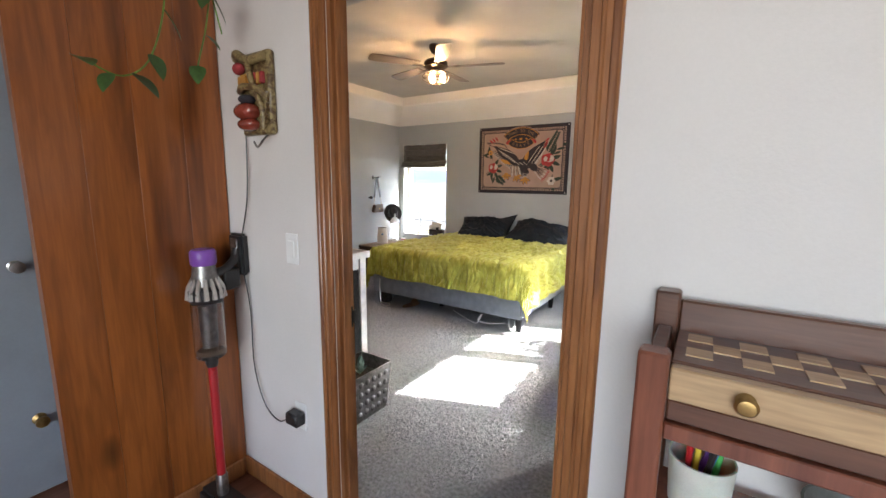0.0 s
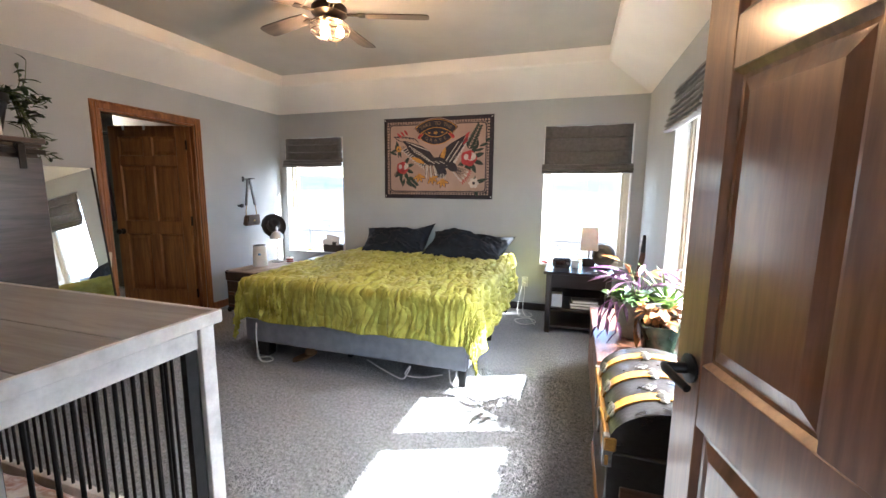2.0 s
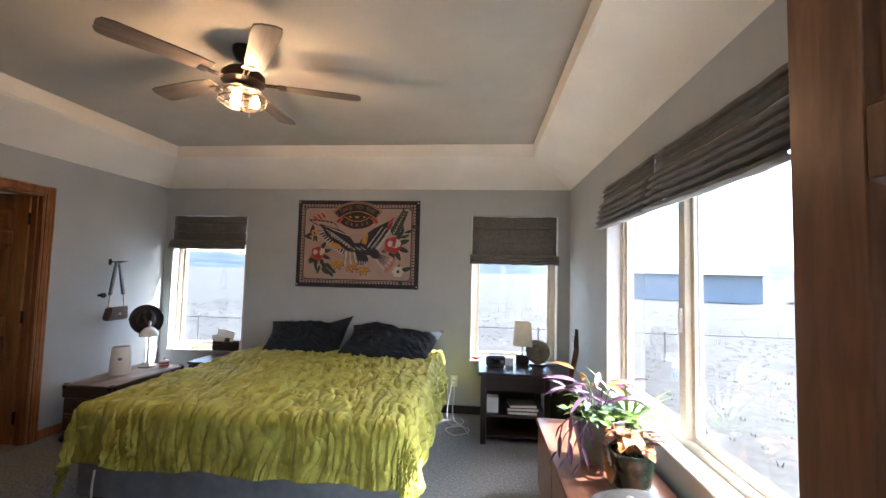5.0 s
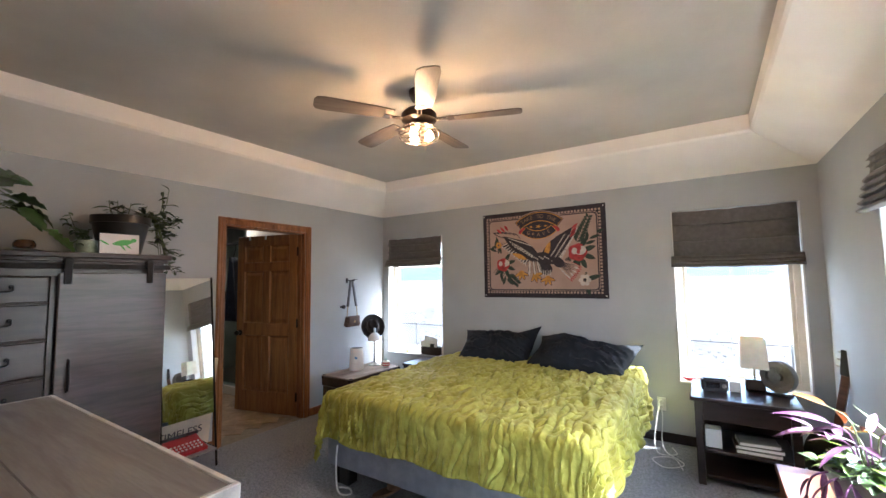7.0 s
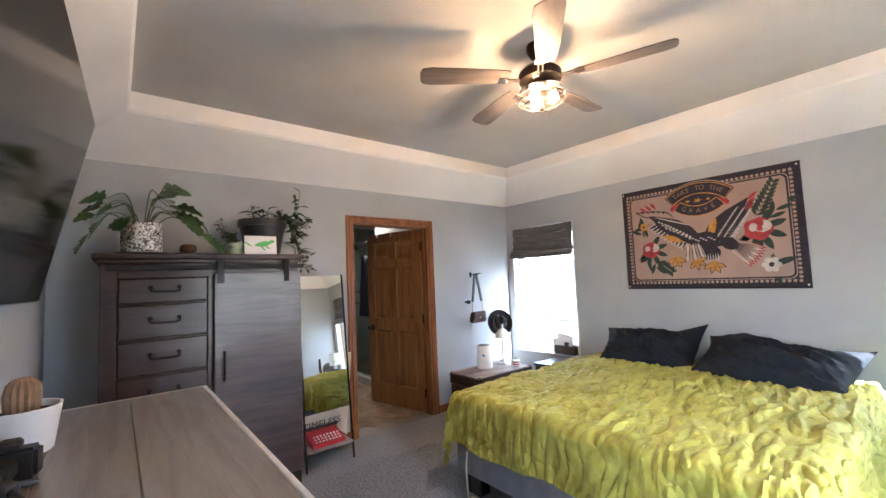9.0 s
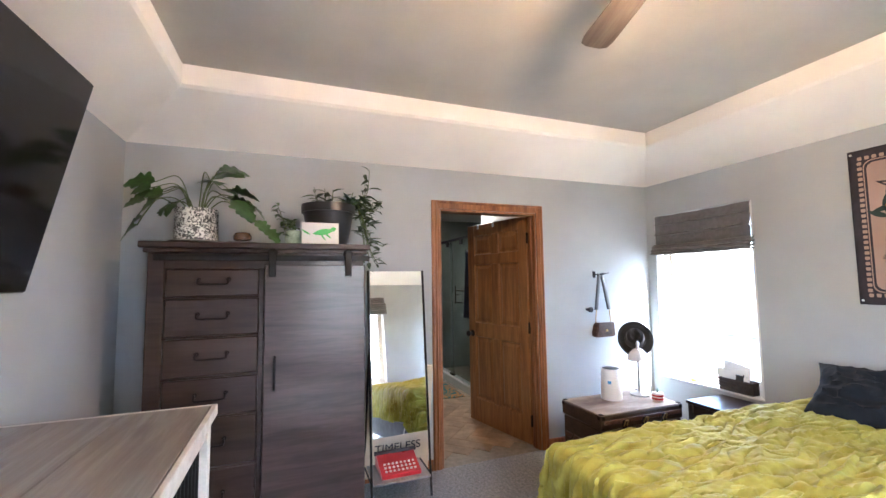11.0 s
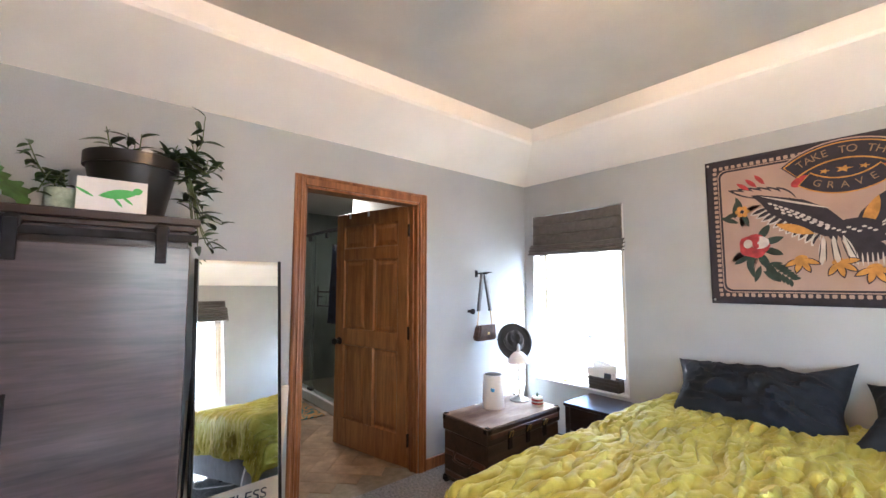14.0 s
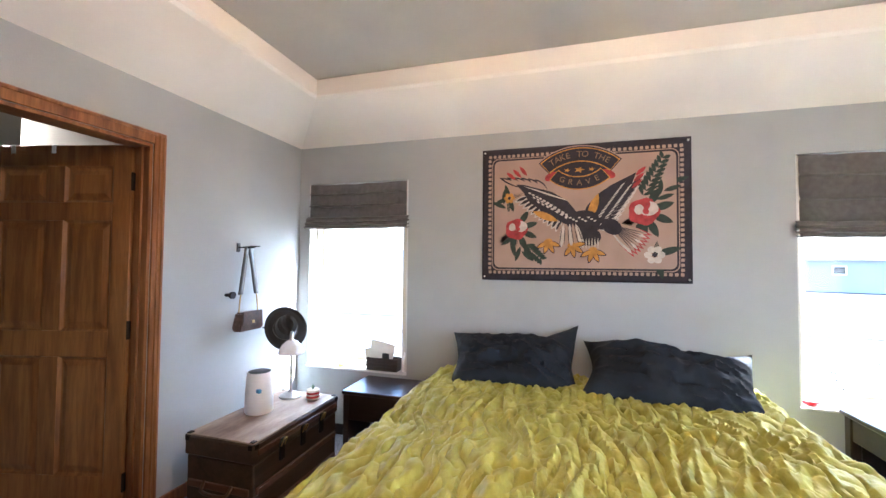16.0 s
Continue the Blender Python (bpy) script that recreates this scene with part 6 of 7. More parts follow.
def stems(t, h, n, reach, rise, me, size, rng, droop=0.3, r0=0.004, per=3, stem_mat=None):
    for k in range(n):
        a = rng.uniform(0, 6.283)
        d = rng.uniform(0.35, 1) * reach
        up = rise * rng.uniform(0.5, 1)
        pts = curve_pts([(0.02 * math.cos(a), 0.02 * math.sin(a), h), (d * 0.4 * math.cos(a), d * 0.4 * math.sin(a), h + up * 0.75), (d * math.cos(a), d * math.sin(a), h + up * (1 - droop))], 5)
        st = part("stem", tube(pts, r0, 5, taper=0.5), stem_mat or M_STEM, t)
        for q in range(per):
            p = pts[-1 - q * 2]
            leaf_at("leaf", me, t if per == 1 else st, p, math.degrees(a) - 90 + rng.uniform(-70, 70) * (1 if q else 0.3), rng.uniform(-20, 35), size * rng.uniform(0.7, 1.25), rng.uniform(-25, 25))


def window_plants():
    rng = random.Random(11)
    big = thing("potted_plant", "mixed purple and green trailing plant in a grey stoneware pot", "potted plant", pose(0.19, 3.97, 0.501), group="plants under the window")
    pot(big, 0.085, 0.135, 0.24, M_POTGREY, 0.012, 24)
    purple = leaf_data("purple_leaf", leaf_mesh(0.15, 0.032, 0.25, 0.5), M_LEAFPURPLE)
    green = leaf_data("lime_leaf", leaf_mesh(0.06, 0.042, 0.2, 0.3), M_LEAFLIME)
    dark = leaf_data("dark_leaf", leaf_mesh(0.055, 0.036, 0.2, 0.3), M_LEAF)
    pale = leaf_data("pale_leaf", leaf_mesh(0.05, 0.034, 0.1, 0.3), M_LEAFGREY)
    blush = leaf_data("blush_leaf", leaf_mesh(0.14, 0.035, 0.2, 0.4), M_LEAFORANGE)
    stems(big, 0.21, 9, 0.20, 0.22, purple, 1.0, rng, 0.1, 0.004, 3, M_LEAFPURPLE)
    stems(big, 0.21, 3, 0.16, 0.26, blush, 1.0, rng, 0.1, 0.004, 2)
    stems(big, 0.21, 16, 0.17, 0.10, green, 1.0, rng, 0.5, 0.003, 4)
    stems(big, 0.21, 12, 0.16, 0.09, dark, 1.0, rng, 0.5, 0.003, 4)
    stems(big, 0.21, 8, 0.15, 0.12, pale, 1.0, rng, 0.5, 0.003, 4)
    for k in range(3):
        a = 3.4 + 0.35 * k
        pts = curve_pts([(0.10 * math.cos(a), 0.10 * math.sin(a), 0.235), (0.19 * math.cos(a), 0.19 * math.sin(a), 0.20), (0.22 * math.cos(a), 0.22 * math.sin(a), 0.06)], 6)
        st = part("trailing_stem", tube(pts, 0.004, 5), M_LEAFPURPLE, big)
        for q in range(3, 13, 3):
            leaf_at("leaf", purple, st, pts[q], math.degrees(a) - 90 + (60 if q % 2 else -60), -50, 0.7)
    sm = thing("potted_plant", "orange-leaved coleus in a dark green glazed pot", "potted plant", pose(0.27, 3.70, 0.513), group="plants under the window")
    part("saucer", lathe([(0.07, -0.012), (0.105, -0.004), (0.105, 0.002), (0.09, 0.0), (0, 0.0)], 30), M_POTGREY, sm)
    pot(sm, 0.078, 0.098, 0.165, M_POTGREEN, 0.006, 18)
    orange = leaf_data("orange_leaf", leaf_mesh(0.06, 0.042, 0.3, 0.3, lobes=5), M_LEAFORANGE)
    stems(sm, 0.14, 26, 0.10, 0.15, orange, 1.0, rng, 0.3, 0.003, 5, M_LEAFORANGE)
    for k in range(8):
        a = 2.7 + 0.12 * k
        leaf_at("leaf", orange, sm, (0.105 * math.cos(a), 0.105 * math.sin(a), 0.17 - 0.012 * k), math.degrees(a) - 90, -60, 1.0)
    sp = thing("potted_plant", "spider plant with long lime leaves in a white pot", "potted plant", pose(0.375, 4.03, 0.501), group="plants under the window")
    pot(sp, 0.06, 0.075, 0.17, M_WHITEPL)
    for k in range(26):
        a, L_ = k * 2.4, rng.uniform(0.18, 0.36)
        me = leaf_data("strap_leaf", leaf_mesh(L_, 0.02, rng.uniform(0.2, 0.7), 0.5, n=10), M_LEAFLIME)
        leaf_at("leaf", me, sp, (0.01 * math.cos(a), 0.01 * math.sin(a), 0.15), math.degrees(a), rng.uniform(35, 80))


window_plants()


def dresser_plants():
    rng = random.Random(5)
    z = 1.69
    a = thing("potted_plant", "leafy philodendron in a black and white printed pot", "potted plant", pose(-3.74, 2.17, z) @ Matrix.Scale(1.22, 4), group="plants on the dresser")
    part("saucer", lathe([(0.08, 0), (0.115, 0.008), (0.115, 0.013), (0.0, 0.01)], 30), M_POTGREY, a)
    part("pot", lathe([(0.088, 0.011), (0.092, 0.014), (0.092, 0.165), (0.084, 0.165), (0.084, 0.14), (0, 0.14)], 36), M_POTPRINT, a)
    part("soil", lathe([(0.0, 0.146), (0.083, 0.145)], 20), M_SOIL, a)
    lobed = leaf_data("lobed_leaf", leaf_mesh(0.125, 0.115, 0.25, 0.15, lobes=7, n=12), M_LEAF)
    n_l = 15
    for k in range(n_l):
        ang = radians(75 + 205 * (k / (n_l - 1))) if k % 3 else radians(rng.uniform(-80, 100))
        d, up = rng.uniform(0.12, 0.26), rng.uniform(0.02, 0.17)
        ca, sa = math.cos(ang) * 0.55, math.sin(ang)
        sgn_ = 1 if k % 2 else -1
        ca, sa = abs(ca) * 0.8 + 0.05, sgn_ * (0.3 + 0.7 * abs(sa))
        pts = curve_pts([(0.01 * ca, 0.02 * sa, 0.14), (d * 0.45 * ca, d * 0.45 * sa, 0.17 + up), (d * ca, d * sa, 0.16 + up * 0.8)], 6)
        part("stem", tube(pts, 0.0032, 5, taper=0.6), M_STEM, a)
        leaf_at("leaf", lobed, a, pts[-1], math.degrees(math.atan2(sa, ca)) - 90, rng.uniform(-45, -5), rng.uniform(0.65, 1.15), rng.uniform(-30, 30))
    for k in range(3):
        leaf_at("leaf", lobed, a, (0.03, 0.05 + 0.02 * k, 0.30 + 0.03 * k), -60 + 40 * k, 10, 1.2, 30)
        part("stem", tube([(0.0, 0.01, 0.14), (0.02, 0.03, 0.24), (0.03, 0.05 + 0.02 * k, 0.30 + 0.03 * k)], 0.003, 5), M_STEM, a)
    for s in (-1, 1):
        pts = curve_pts([(0.05, s * 0.05, 0.15), (0.08, s * 0.13, 0.20), (0.10, s * (0.21 + 0.03 * s), 0.13), (0.10, s * (0.26 + 0.05 * s), 0.07)], 6)
        part("stem", tube(pts, 0.003, 5), M_STEM, a)
        for q in (9, 14, 18):
            leaf_at("leaf", lobed, a, pts[q], -90 + s * 60, -40, 0.8, 20)
    bwl = thing("brown_bowl", "small glossy brown ceramic bowl on a plate", "bowl", pose(-3.70, 2.42, z))
    part("plate", lathe([(0.05, 0), (0.085, 0.006), (0.085, 0.01), (0.0, 0.008)], 28), M_POTGREY, bwl)
    part("bowl", lathe([(0.03, 0.009), (0.05, 0.025), (0.052, 0.045), (0.042, 0.065), (0.03, 0.07), (0.03, 0.06), (0.0, 0.05)], 28), surface("brown_glaze", (0.16, 0.07, 0.025), 0.12, 0.2, vary=0.3, scale=14, bump=0.05, coat=0.8), bwl)
    j = thing("small_planter", "small green-white glazed pot with a trailing succulent", "potted plant", pose(-3.71, 2.715, z) @ Matrix.Scale(1.15, 4), group="plants on the dresser")
    part("pot", lathe([(0.04, 0), (0.05, 0.02), (0.05, 0.075), (0.045, 0.075), (0.045, 0.06), (0, 0.06)], 26), surface("celadon_glaze", (0.55, 0.60, 0.48), 0.25, vary=0.25, scale=14, bump=0.05, col2=(0.18, 0.26, 0.16)), j)
    tiny = leaf_data("tiny_leaf", leaf_mesh(0.028, 0.02, 0.2, 0.3), M_LEAF)
    for k in range(6):
        aa = k * 1.05
        pts = curve_pts([(0, 0, 0.06), (0.03 * math.cos(aa), -0.03 + 0.03 * math.sin(aa), 0.13), (0.05 * math.cos(aa), -0.06 + 0.04 * math.sin(aa), 0.05 + 0.035 * k)], 6)
        st = part("stem", tube(pts, 0.002, 5), M_STEM, j)
        for q in range(2, 13, 1):
            leaf_at("leaf", tiny, st, pts[q], rng.uniform(0, 360), rng.uniform(-30, 30), rng.uniform(0.8, 1.4))
    b = thing("potted_plant", "sprawling succulent with narrow leaves in a black plastic pot", "potted plant", pose(-3.82, 2.93, z) @ Matrix.Scale(1.18, 4), group="plants on the dresser")
    part("pot", lathe([(0.10, 0), (0.102, 0.004), (0.14, 0.19), (0.15, 0.19), (0.15, 0.235), (0.14, 0.235), (0.135, 0.20), (0, 0.20)], 36), M_PLASTIC, b)
    part("soil", lathe([(0.0, 0.206), (0.134, 0.205)], 20), M_SOIL, b)
    narrow = leaf_data("narrow_leaf", leaf_mesh(0.09, 0.029, 0.25, 0.4), M_LEAFDARK)
    for k in range(30):
        if k < 9:
            e_ = (rng.uniform(-0.08, 0.12), rng.uniform(-0.14, 0.16), 0.26 + rng.uniform(0, 0.09))
            pts = curve_pts([(e_[0] * 0.3, e_[1] * 0.4, 0.2), (e_[0] * 0.7, e_[1] * 0.8, 0.25), e_], 5)
        else:
            yy, dz = rng.uniform(0.16, 0.30), rng.uniform(-0.36, 0.25)
            xx = rng.uniform(0.02, 0.14)
            pts = curve_pts([(0.03, 0.08, 0.2), (xx * 0.7, 0.15, 0.25), (xx, 0.19 + 0.3 * (yy - 0.16), (0.2 + dz) * 0.6 + 0.05), (xx + 0.03, yy, 0.2 + dz)], 5)
        st = part("stem", tube(pts, 0.003, 5, taper=0.6), M_STEM, b)
        for q in range(3, len(pts), 2):
            leaf_at("leaf", narrow, st, pts[q], rng.uniform(0, 360), rng.uniform(-15, 45), rng.uniform(0.6, 1.0), rng.uniform(-30, 30))
    g = thing("greeting_card", "white card with a bright green sprig shape on it", "card", pose(-3.625, 2.865, z, 0, -4, 0) @ Matrix.Scale(1.3, 4))
    part("card", box(-0.0015, 0.0015, -0.085, 0.085, 0, 0.105, 0), M_PAPER, g)
    for yy, zz, ll, ww, an in ((-0.035, 0.05, 0.10, 0.03, 0.2), (-0.045, 0.045, 0.05, 0.008, 2.6), (0.02, 0.055, 0.04, 0.008, -0.7), (0.0, 0.05, 0.04, 0.008, -0.9), (0.045, 0.07, 0.03, 0.022, 0.3)):
        o_ = blade(yy, zz, an, ll, ww)
        part("green_shape", prism(o_, 0.0008, "x", 0.0016), M_GREENPL, g, smooth=False)


dresser_plants()


# ---- things on the crate ----
def crate_things():
    z = 0.956
    t = thing("white_planter", "white ceramic planter with a brown cactus", "potted plant", pose(-2.42, 1.812, z))
    part("pot", lathe([(0.075, 0), (0.08, 0.006), (0.098, 0.14), (0.10, 0.145), (0.092, 0.145), (0.088, 0.12), (0, 0.12)], 36, ridge=0.008, count=26), M_WHITEPL, t)
    part("soil", lathe([(0.0, 0.125), (0.088, 0.124)], 20), M_SOIL, t)
    part("cactus", lathe([(0.038, 0.12), (0.043, 0.15), (0.045, 0.19), (0.038, 0.22), (0.022, 0.238), (0.0, 0.242)], 30, ridge=0.06, count=15), M_CARDBOARD, t, "brown ribbed cactus")
    c = thing("camera_body", "black camera with a lens on the crate top", "camera", pose(-2.17, 1.82, z, 0, 0, 80))
    part("body", box(-0.065, 0.065, -0.03, 0.03, 0.0, 0.085, 0.01, seg=2), M_PLASTIC, c)
    part("prism_hump", box(-0.025, 0.025, -0.028, 0.025, 0.08, 0.108, 0.008), M_PLASTIC, c)
    part("lens", lathe([(0.03, 0), (0.033, 0.01), (0.033, 0.05), (0.036, 0.055), (0.036, 0.09), (0.028, 0.092), (0.02, 0.08), (0.0, 0.078)], 26), M_PLASTIC, c, place=Matrix.Translation((0, -0.03, 0.042)) @ Euler((radians(90), 0, 0)).to_matrix().to_4x4())
    m = thing("mini_tripod", "small black tripod lying on the crate top", "tripod", pose(-2.0, 1.84, z, 0, 0, 30))
    part("head", box(-0.025, 0.025, -0.02, 0.02, 0.0, 0.05, 0.008), M_PLASTIC, m)
    for k in range(3):
        part("leg", tube([(0.02 * math.cos(k * 2.1), 0.02 * math.sin(k * 2.1), 0.03), (0.09 * math.cos(k * 2.1), 0.09 * math.sin(k * 2.1), 0.008)], 0.008, 8), M_PLASTIC, m)
    b = thing("paperback", "white paperback with a red band on the crate top", "book", pose(-1.86, 1.80, z, 0, 0, -12))
    part("cover", box(-0.08, 0.08, -0.07, 0.07, 0, 0.02, 0.002), M_PAPER, b)
    part("band", box(-0.081, 0.081, 0.02, 0.06, 0.0195, 0.021, 0), M_RED, b, "red label band")
    part("script_bar", box(-0.04, 0.04, 0.033, 0.045, 0.0205, 0.0216, 0), M_PAPER, b)


crate_things()
pl = thing("metal_planter", "embossed galvanised planter with a pale succulent on the floor", "planter", pose(-1.17, 2.06, 0.0))
bm = bmesh.new()
lo = [bm.verts.new((x, y, 0)) for x, y in ((-0.12, -0.18), (0.10, -0.18), (0.10, 0.18), (-0.12, 0.18))]
hi = [bm.verts.new((x, y, 0.30)) for x, y in ((-0.14, -0.21), (0.12, -0.21), (0.12, 0.21), (-0.14, 0.21))]
bm.faces.new(lo[::-1])
for i in range(4):
    bm.faces.new((lo[i], lo[(i + 1) % 4], hi[(i + 1) % 4], hi[i]))
tubm = part("tub", bm, M_STEEL, pl, smooth=False)
tubm.modifiers.new("thick", "SOLIDIFY").thickness = 0.006
for k in range(7):
    for q in range(4):
        part("boss", lathe([(0.02, 0), (0.012, 0.005), (0, 0.007)], 8), M_STEEL, pl, place=Matrix.Translation((0.102 + 0.018 * (0.05 + q * 0.065) / 0.3, -0.16 + k * 0.053, 0.05 + q * 0.065)) @ Euler((0, radians(86), 0)).to_matrix().to_4x4())
part("soil", box(-0.12, 0.10, -0.18, 0.18, 0.20, 0.22), M_SOIL, pl)
me = leaf_data("rosette_leaf", leaf_mesh(0.07, 0.04, -0.3, 0.5), M_LEAFGREY)
for k in range(26):
    leaf_at("leaf", me, pl, (0.0, -0.06 + 0.12 * (k % 2), 0.235 + 0.002 * k), k * 137.5, 20 + k * 2, 0.8 + 0.01 * k)


# ---- hall things ----
def stick_vacuum():
    d = thing("vacuum_dock", "black wall dock for a cordless vacuum", "wall dock", pose(-1.16, HALL_Y, 1.10))
    part("plate", box(-0.045, 0.055, -0.035, 0, -0.09, 0.09, 0.01, seg=2), M_PLASTIC, d)
    part("face", box(-0.02, 0.03, -0.042, -0.034, -0.06, 0.07, 0.004), M_STEEL, d)
    v = thing("stick_vacuum", "cordless stick vacuum, purple cap, clear bin, red wand", "vacuum", pose(-1.12, 1.225, 0))
    part("wand", lathe([(0.0175, 0.10), (0.0175, 0.66)], 20), M_RED, v, "red metal wand")
    part("wand_end", lathe([(0.022, 0.06), (0.024, 0.07), (0.024, 0.15), (0.019, 0.16)], 20), M_STEEL, v)
    part("neck", lathe([(0.02, 0.655), (0.024, 0.67), (0.024, 0.72)], 20), M_PLASTIC, v)
    part("bin", lathe([(0.052, 0.70), (0.058, 0.71), (0.06, 0.93), (0.055, 0.935), (0.053, 0.715)], 36), M_CLEAR, v, "clear plastic dust bin")
    part("bin_core", lathe([(0.026, 0.74), (0.03, 0.78), (0.034, 0.92)], 24), M_STEEL, v)
    part("dust", lathe([(0.05, 0.716), (0.05, 0.735), (0.03, 0.745), (0, 0.748)], 24), M_CARDBOARD, v)
    part("collar", lathe([(0.055, 0.93), (0.066, 0.945), (0.066, 0.985), (0.05, 1.0)], 36), M_PLASTIC, v)
    for k in range(14):
        a = 2 * math.pi * k / 14
        part("cyclone", tube([(0.066 * math.cos(a), 0.066 * math.sin(a), 0.95), (0.062 * math.cos(a), 0.062 * math.sin(a), 0.99), (0.043 * math.cos(a), 0.043 * math.sin(a), 1.03)], 0.011, 8, taper=0.6), M_NICKEL, v)
    part("body", lathe([(0.05, 0.99), (0.048, 1.03), (0.04, 1.085)], 32), M_STEEL, v)
    part("filter", lathe([(0.043, 1.083), (0.047, 1.09), (0.047, 1.135), (0.04, 1.145), (0.02, 1.147), (0, 1.143)], 32), M_PURPLE, v, "purple filter cap")
    part("handle", tube(curve_pts([(-0.005, 0.04, 1.04), (-0.01, 0.09, 1.05), (-0.02, 0.14, 1.09), (-0.02, 0.15, 1.13)], 6), 0.018, 12), M_PLASTIC, v)
    part("battery", box(-0.05, 0.01, 0.07, 0.145, 0.96, 1.05, 0.01), M_PLASTIC, v)
    fl = part("floor_head", box(-0.12, 0.12, -0.05, 0.05, 0.0, 0.065, 0.015, seg=2), M_PLASTIC, v)


stick_vacuum()


def wall_mask():
    t = thing("carved_mask", "carved wooden wall mask with a red muzzle and gold blocks", "wall plaque", pose(-0.95, HALL_Y, 1.59))
    part("board", box(-0.095, 0.095, -0.03, 0, 0.0, 0.30, 0.008), M_MASKWOOD, t)
    def lump(name, c, r, mat):
        bm = bmesh.new()
        bmesh.ops.create_uvsphere(bm, u_segments=20, v_segments=12, radius=1.0)
        for v in bm.verts:
            v.co = Vector((c[0] + v.co.x * r[0], c[1] + v.co.y * r[1], c[2] + v.co.z * r[2]))
        part(name, bm, mat, t)
    part("carved_ridge", tube(curve_pts([(-0.09, -0.04, 0.285), (-0.05, -0.06, 0.29), (0.0, -0.05, 0.265), (0.085, -0.035, 0.275)], 6), 0.017, 10), M_MASKWOOD, t)
    lump("red_bead", (-0.07, -0.045, 0.245), (0.026, 0.022, 0.022), M_INKRED)
    part("gold_block", box(-0.075, -0.005, -0.055, -0.028, 0.175, 0.222, 0.010, seg=2), M_INKGOLD, t)
    for x in (0.012, 0.034, 0.056):
        part("red_tile", box(x, x + 0.017, -0.046, -0.028, 0.180, 0.222, 0.004), M_INKRED if x != 0.034 else M_INKGOLD, t)
    part("carved_band", tube(curve_pts([(-0.08, -0.04, 0.165), (-0.02, -0.062, 0.172), (0.05, -0.05, 0.16), (0.085, -0.03, 0.13)], 8), 0.013, 10), M_MASKWOOD, t)
    part("carved_band", tube(curve_pts([(-0.005, -0.045, 0.272), (0.012, -0.055, 0.225), (0.03, -0.05, 0.165), (0.06, -0.04, 0.09), (0.055, -0.035, 0.02)], 8), 0.012, 10), M_MASKWOOD, t)
    lump("red_muzzle", (-0.028, -0.045, 0.085), (0.062, 0.045, 0.034), M_MUZZLE)
    lump("red_muzzle", (-0.028, -0.04, 0.038), (0.052, 0.04, 0.026), M_MUZZLE)
    lump("dark_mouth", (-0.02, -0.05, 0.128), (0.035, 0.03, 0.018), M_INK)
    for k in range(6):
        part("carved_leaf", tube([(0.05 + 0.006 * k, -0.034, 0.02 + 0.02 * k), (0.088, -0.036, 0.05 + 0.02 * k)], 0.007, 6), M_MASKWOOD, t)
    h = thing("coat_hook", "small steel hook under the plaque", "hook", pose(-0.91, HALL_Y, 1.57))
    part("hook", tube(curve_pts([(0, 0, 0.03), (0, -0.03, 0.0), (0, -0.055, -0.03), (0, -0.07, -0.01)], 5), 0.004, 6), M_STEEL, h)


wall_mask()
s = thing("light_switch", "cream wall switch plate beside the doorway", "light switch", pose(-0.805, HALL_Y, 1.155))
part("plate", box(-0.036, 0.036, -0.007, 0, -0.06, 0.06, 0.003), M_WHITEPL, s)
part("rocker", box(-0.016, 0.016, -0.011, -0.006, -0.032, 0.032, 0.002), M_WHITEPL, s)
s = thing("hall_outlet", "white outlet with a black charger plugged in", "outlet", pose(-0.80, HALL_Y, 0.45))
part("plate", box(-0.036, 0.036, -0.006, 0, -0.06, 0.06, 0.003), M_WHITEPL, s)
part("charger", box(-0.04, 0.035, -0.055, -0.006, -0.025, 0.03, 0.008), M_PLASTIC, s)
cable("charger_cord", [(-0.84, 1.375, 0.44), (-0.92, 1.38, 0.40), (-1.03, 1.39, 0.44), (-1.10, 1.395, 0.60), (-1.11, 1.40, 0.85), (-1.12, 1.385, 1.04)], 0.0028, M_PLASTIC, "thin dark charger cord along the wall")
cable("dock_cord", [(-1.12, 1.39, 1.18), (-1.07, 1.395, 1.35), (-1.055, 1.398, 1.58), (-1.05, 1.395, 1.72)], 0.0028, M_PLASTIC, "thin dark cord hanging down the wall")


def pothos():
    t = thing("hanging_vine", "trailing pothos vine with heart-shaped leaves", "hanging plant", pose(-1.02, 1.17, 2.22))
    part("pot", lathe([(0.06, 0.0), (0.085, 0.12), (0.078, 0.12), (0, 0.10)], 28), M_WHITEPL, t)
    part("hanger", tube([(0, 0, 0.11), (0, 0, 0.328)], 0.07, 8, taper=0.05), M_STEM, t)
    heart = leaf_data("heart_leaf", leaf_mesh(0.10, 0.062, 0.15, 0.15, tip=0.85, n=9), M_LEAF)
    rng = random.Random(9)
    for ctrl in ([(0.03, -0.05, 0.1), (0.06, -0.10, 0.05), (0.07, -0.07, -0.2), (0.06, -0.12, -0.42), (0.05, -0.2, -0.5), (0.05, -0.30, -0.47)], [(0.03, 0.05, 0.1), (0.06, 0.09, 0.0), (0.06, 0.06, -0.25), (0.05, 0.02, -0.42)], [(0, 0, 0.1), (0.08, 0.02, 0.0), (0.07, 0.10, -0.3)]):
        pts = curve_pts(ctrl, 6)
        st = part("vine", tube(pts, 0.0028, 5), M_LEAFLIME, t)
        for q in range(6, len(pts), 4):
            leaf_at("leaf", heart, st, pts[q], rng.uniform(-160, -20), rng.uniform(-60, -10), rng.uniform(0.7, 1.15))


pothos()


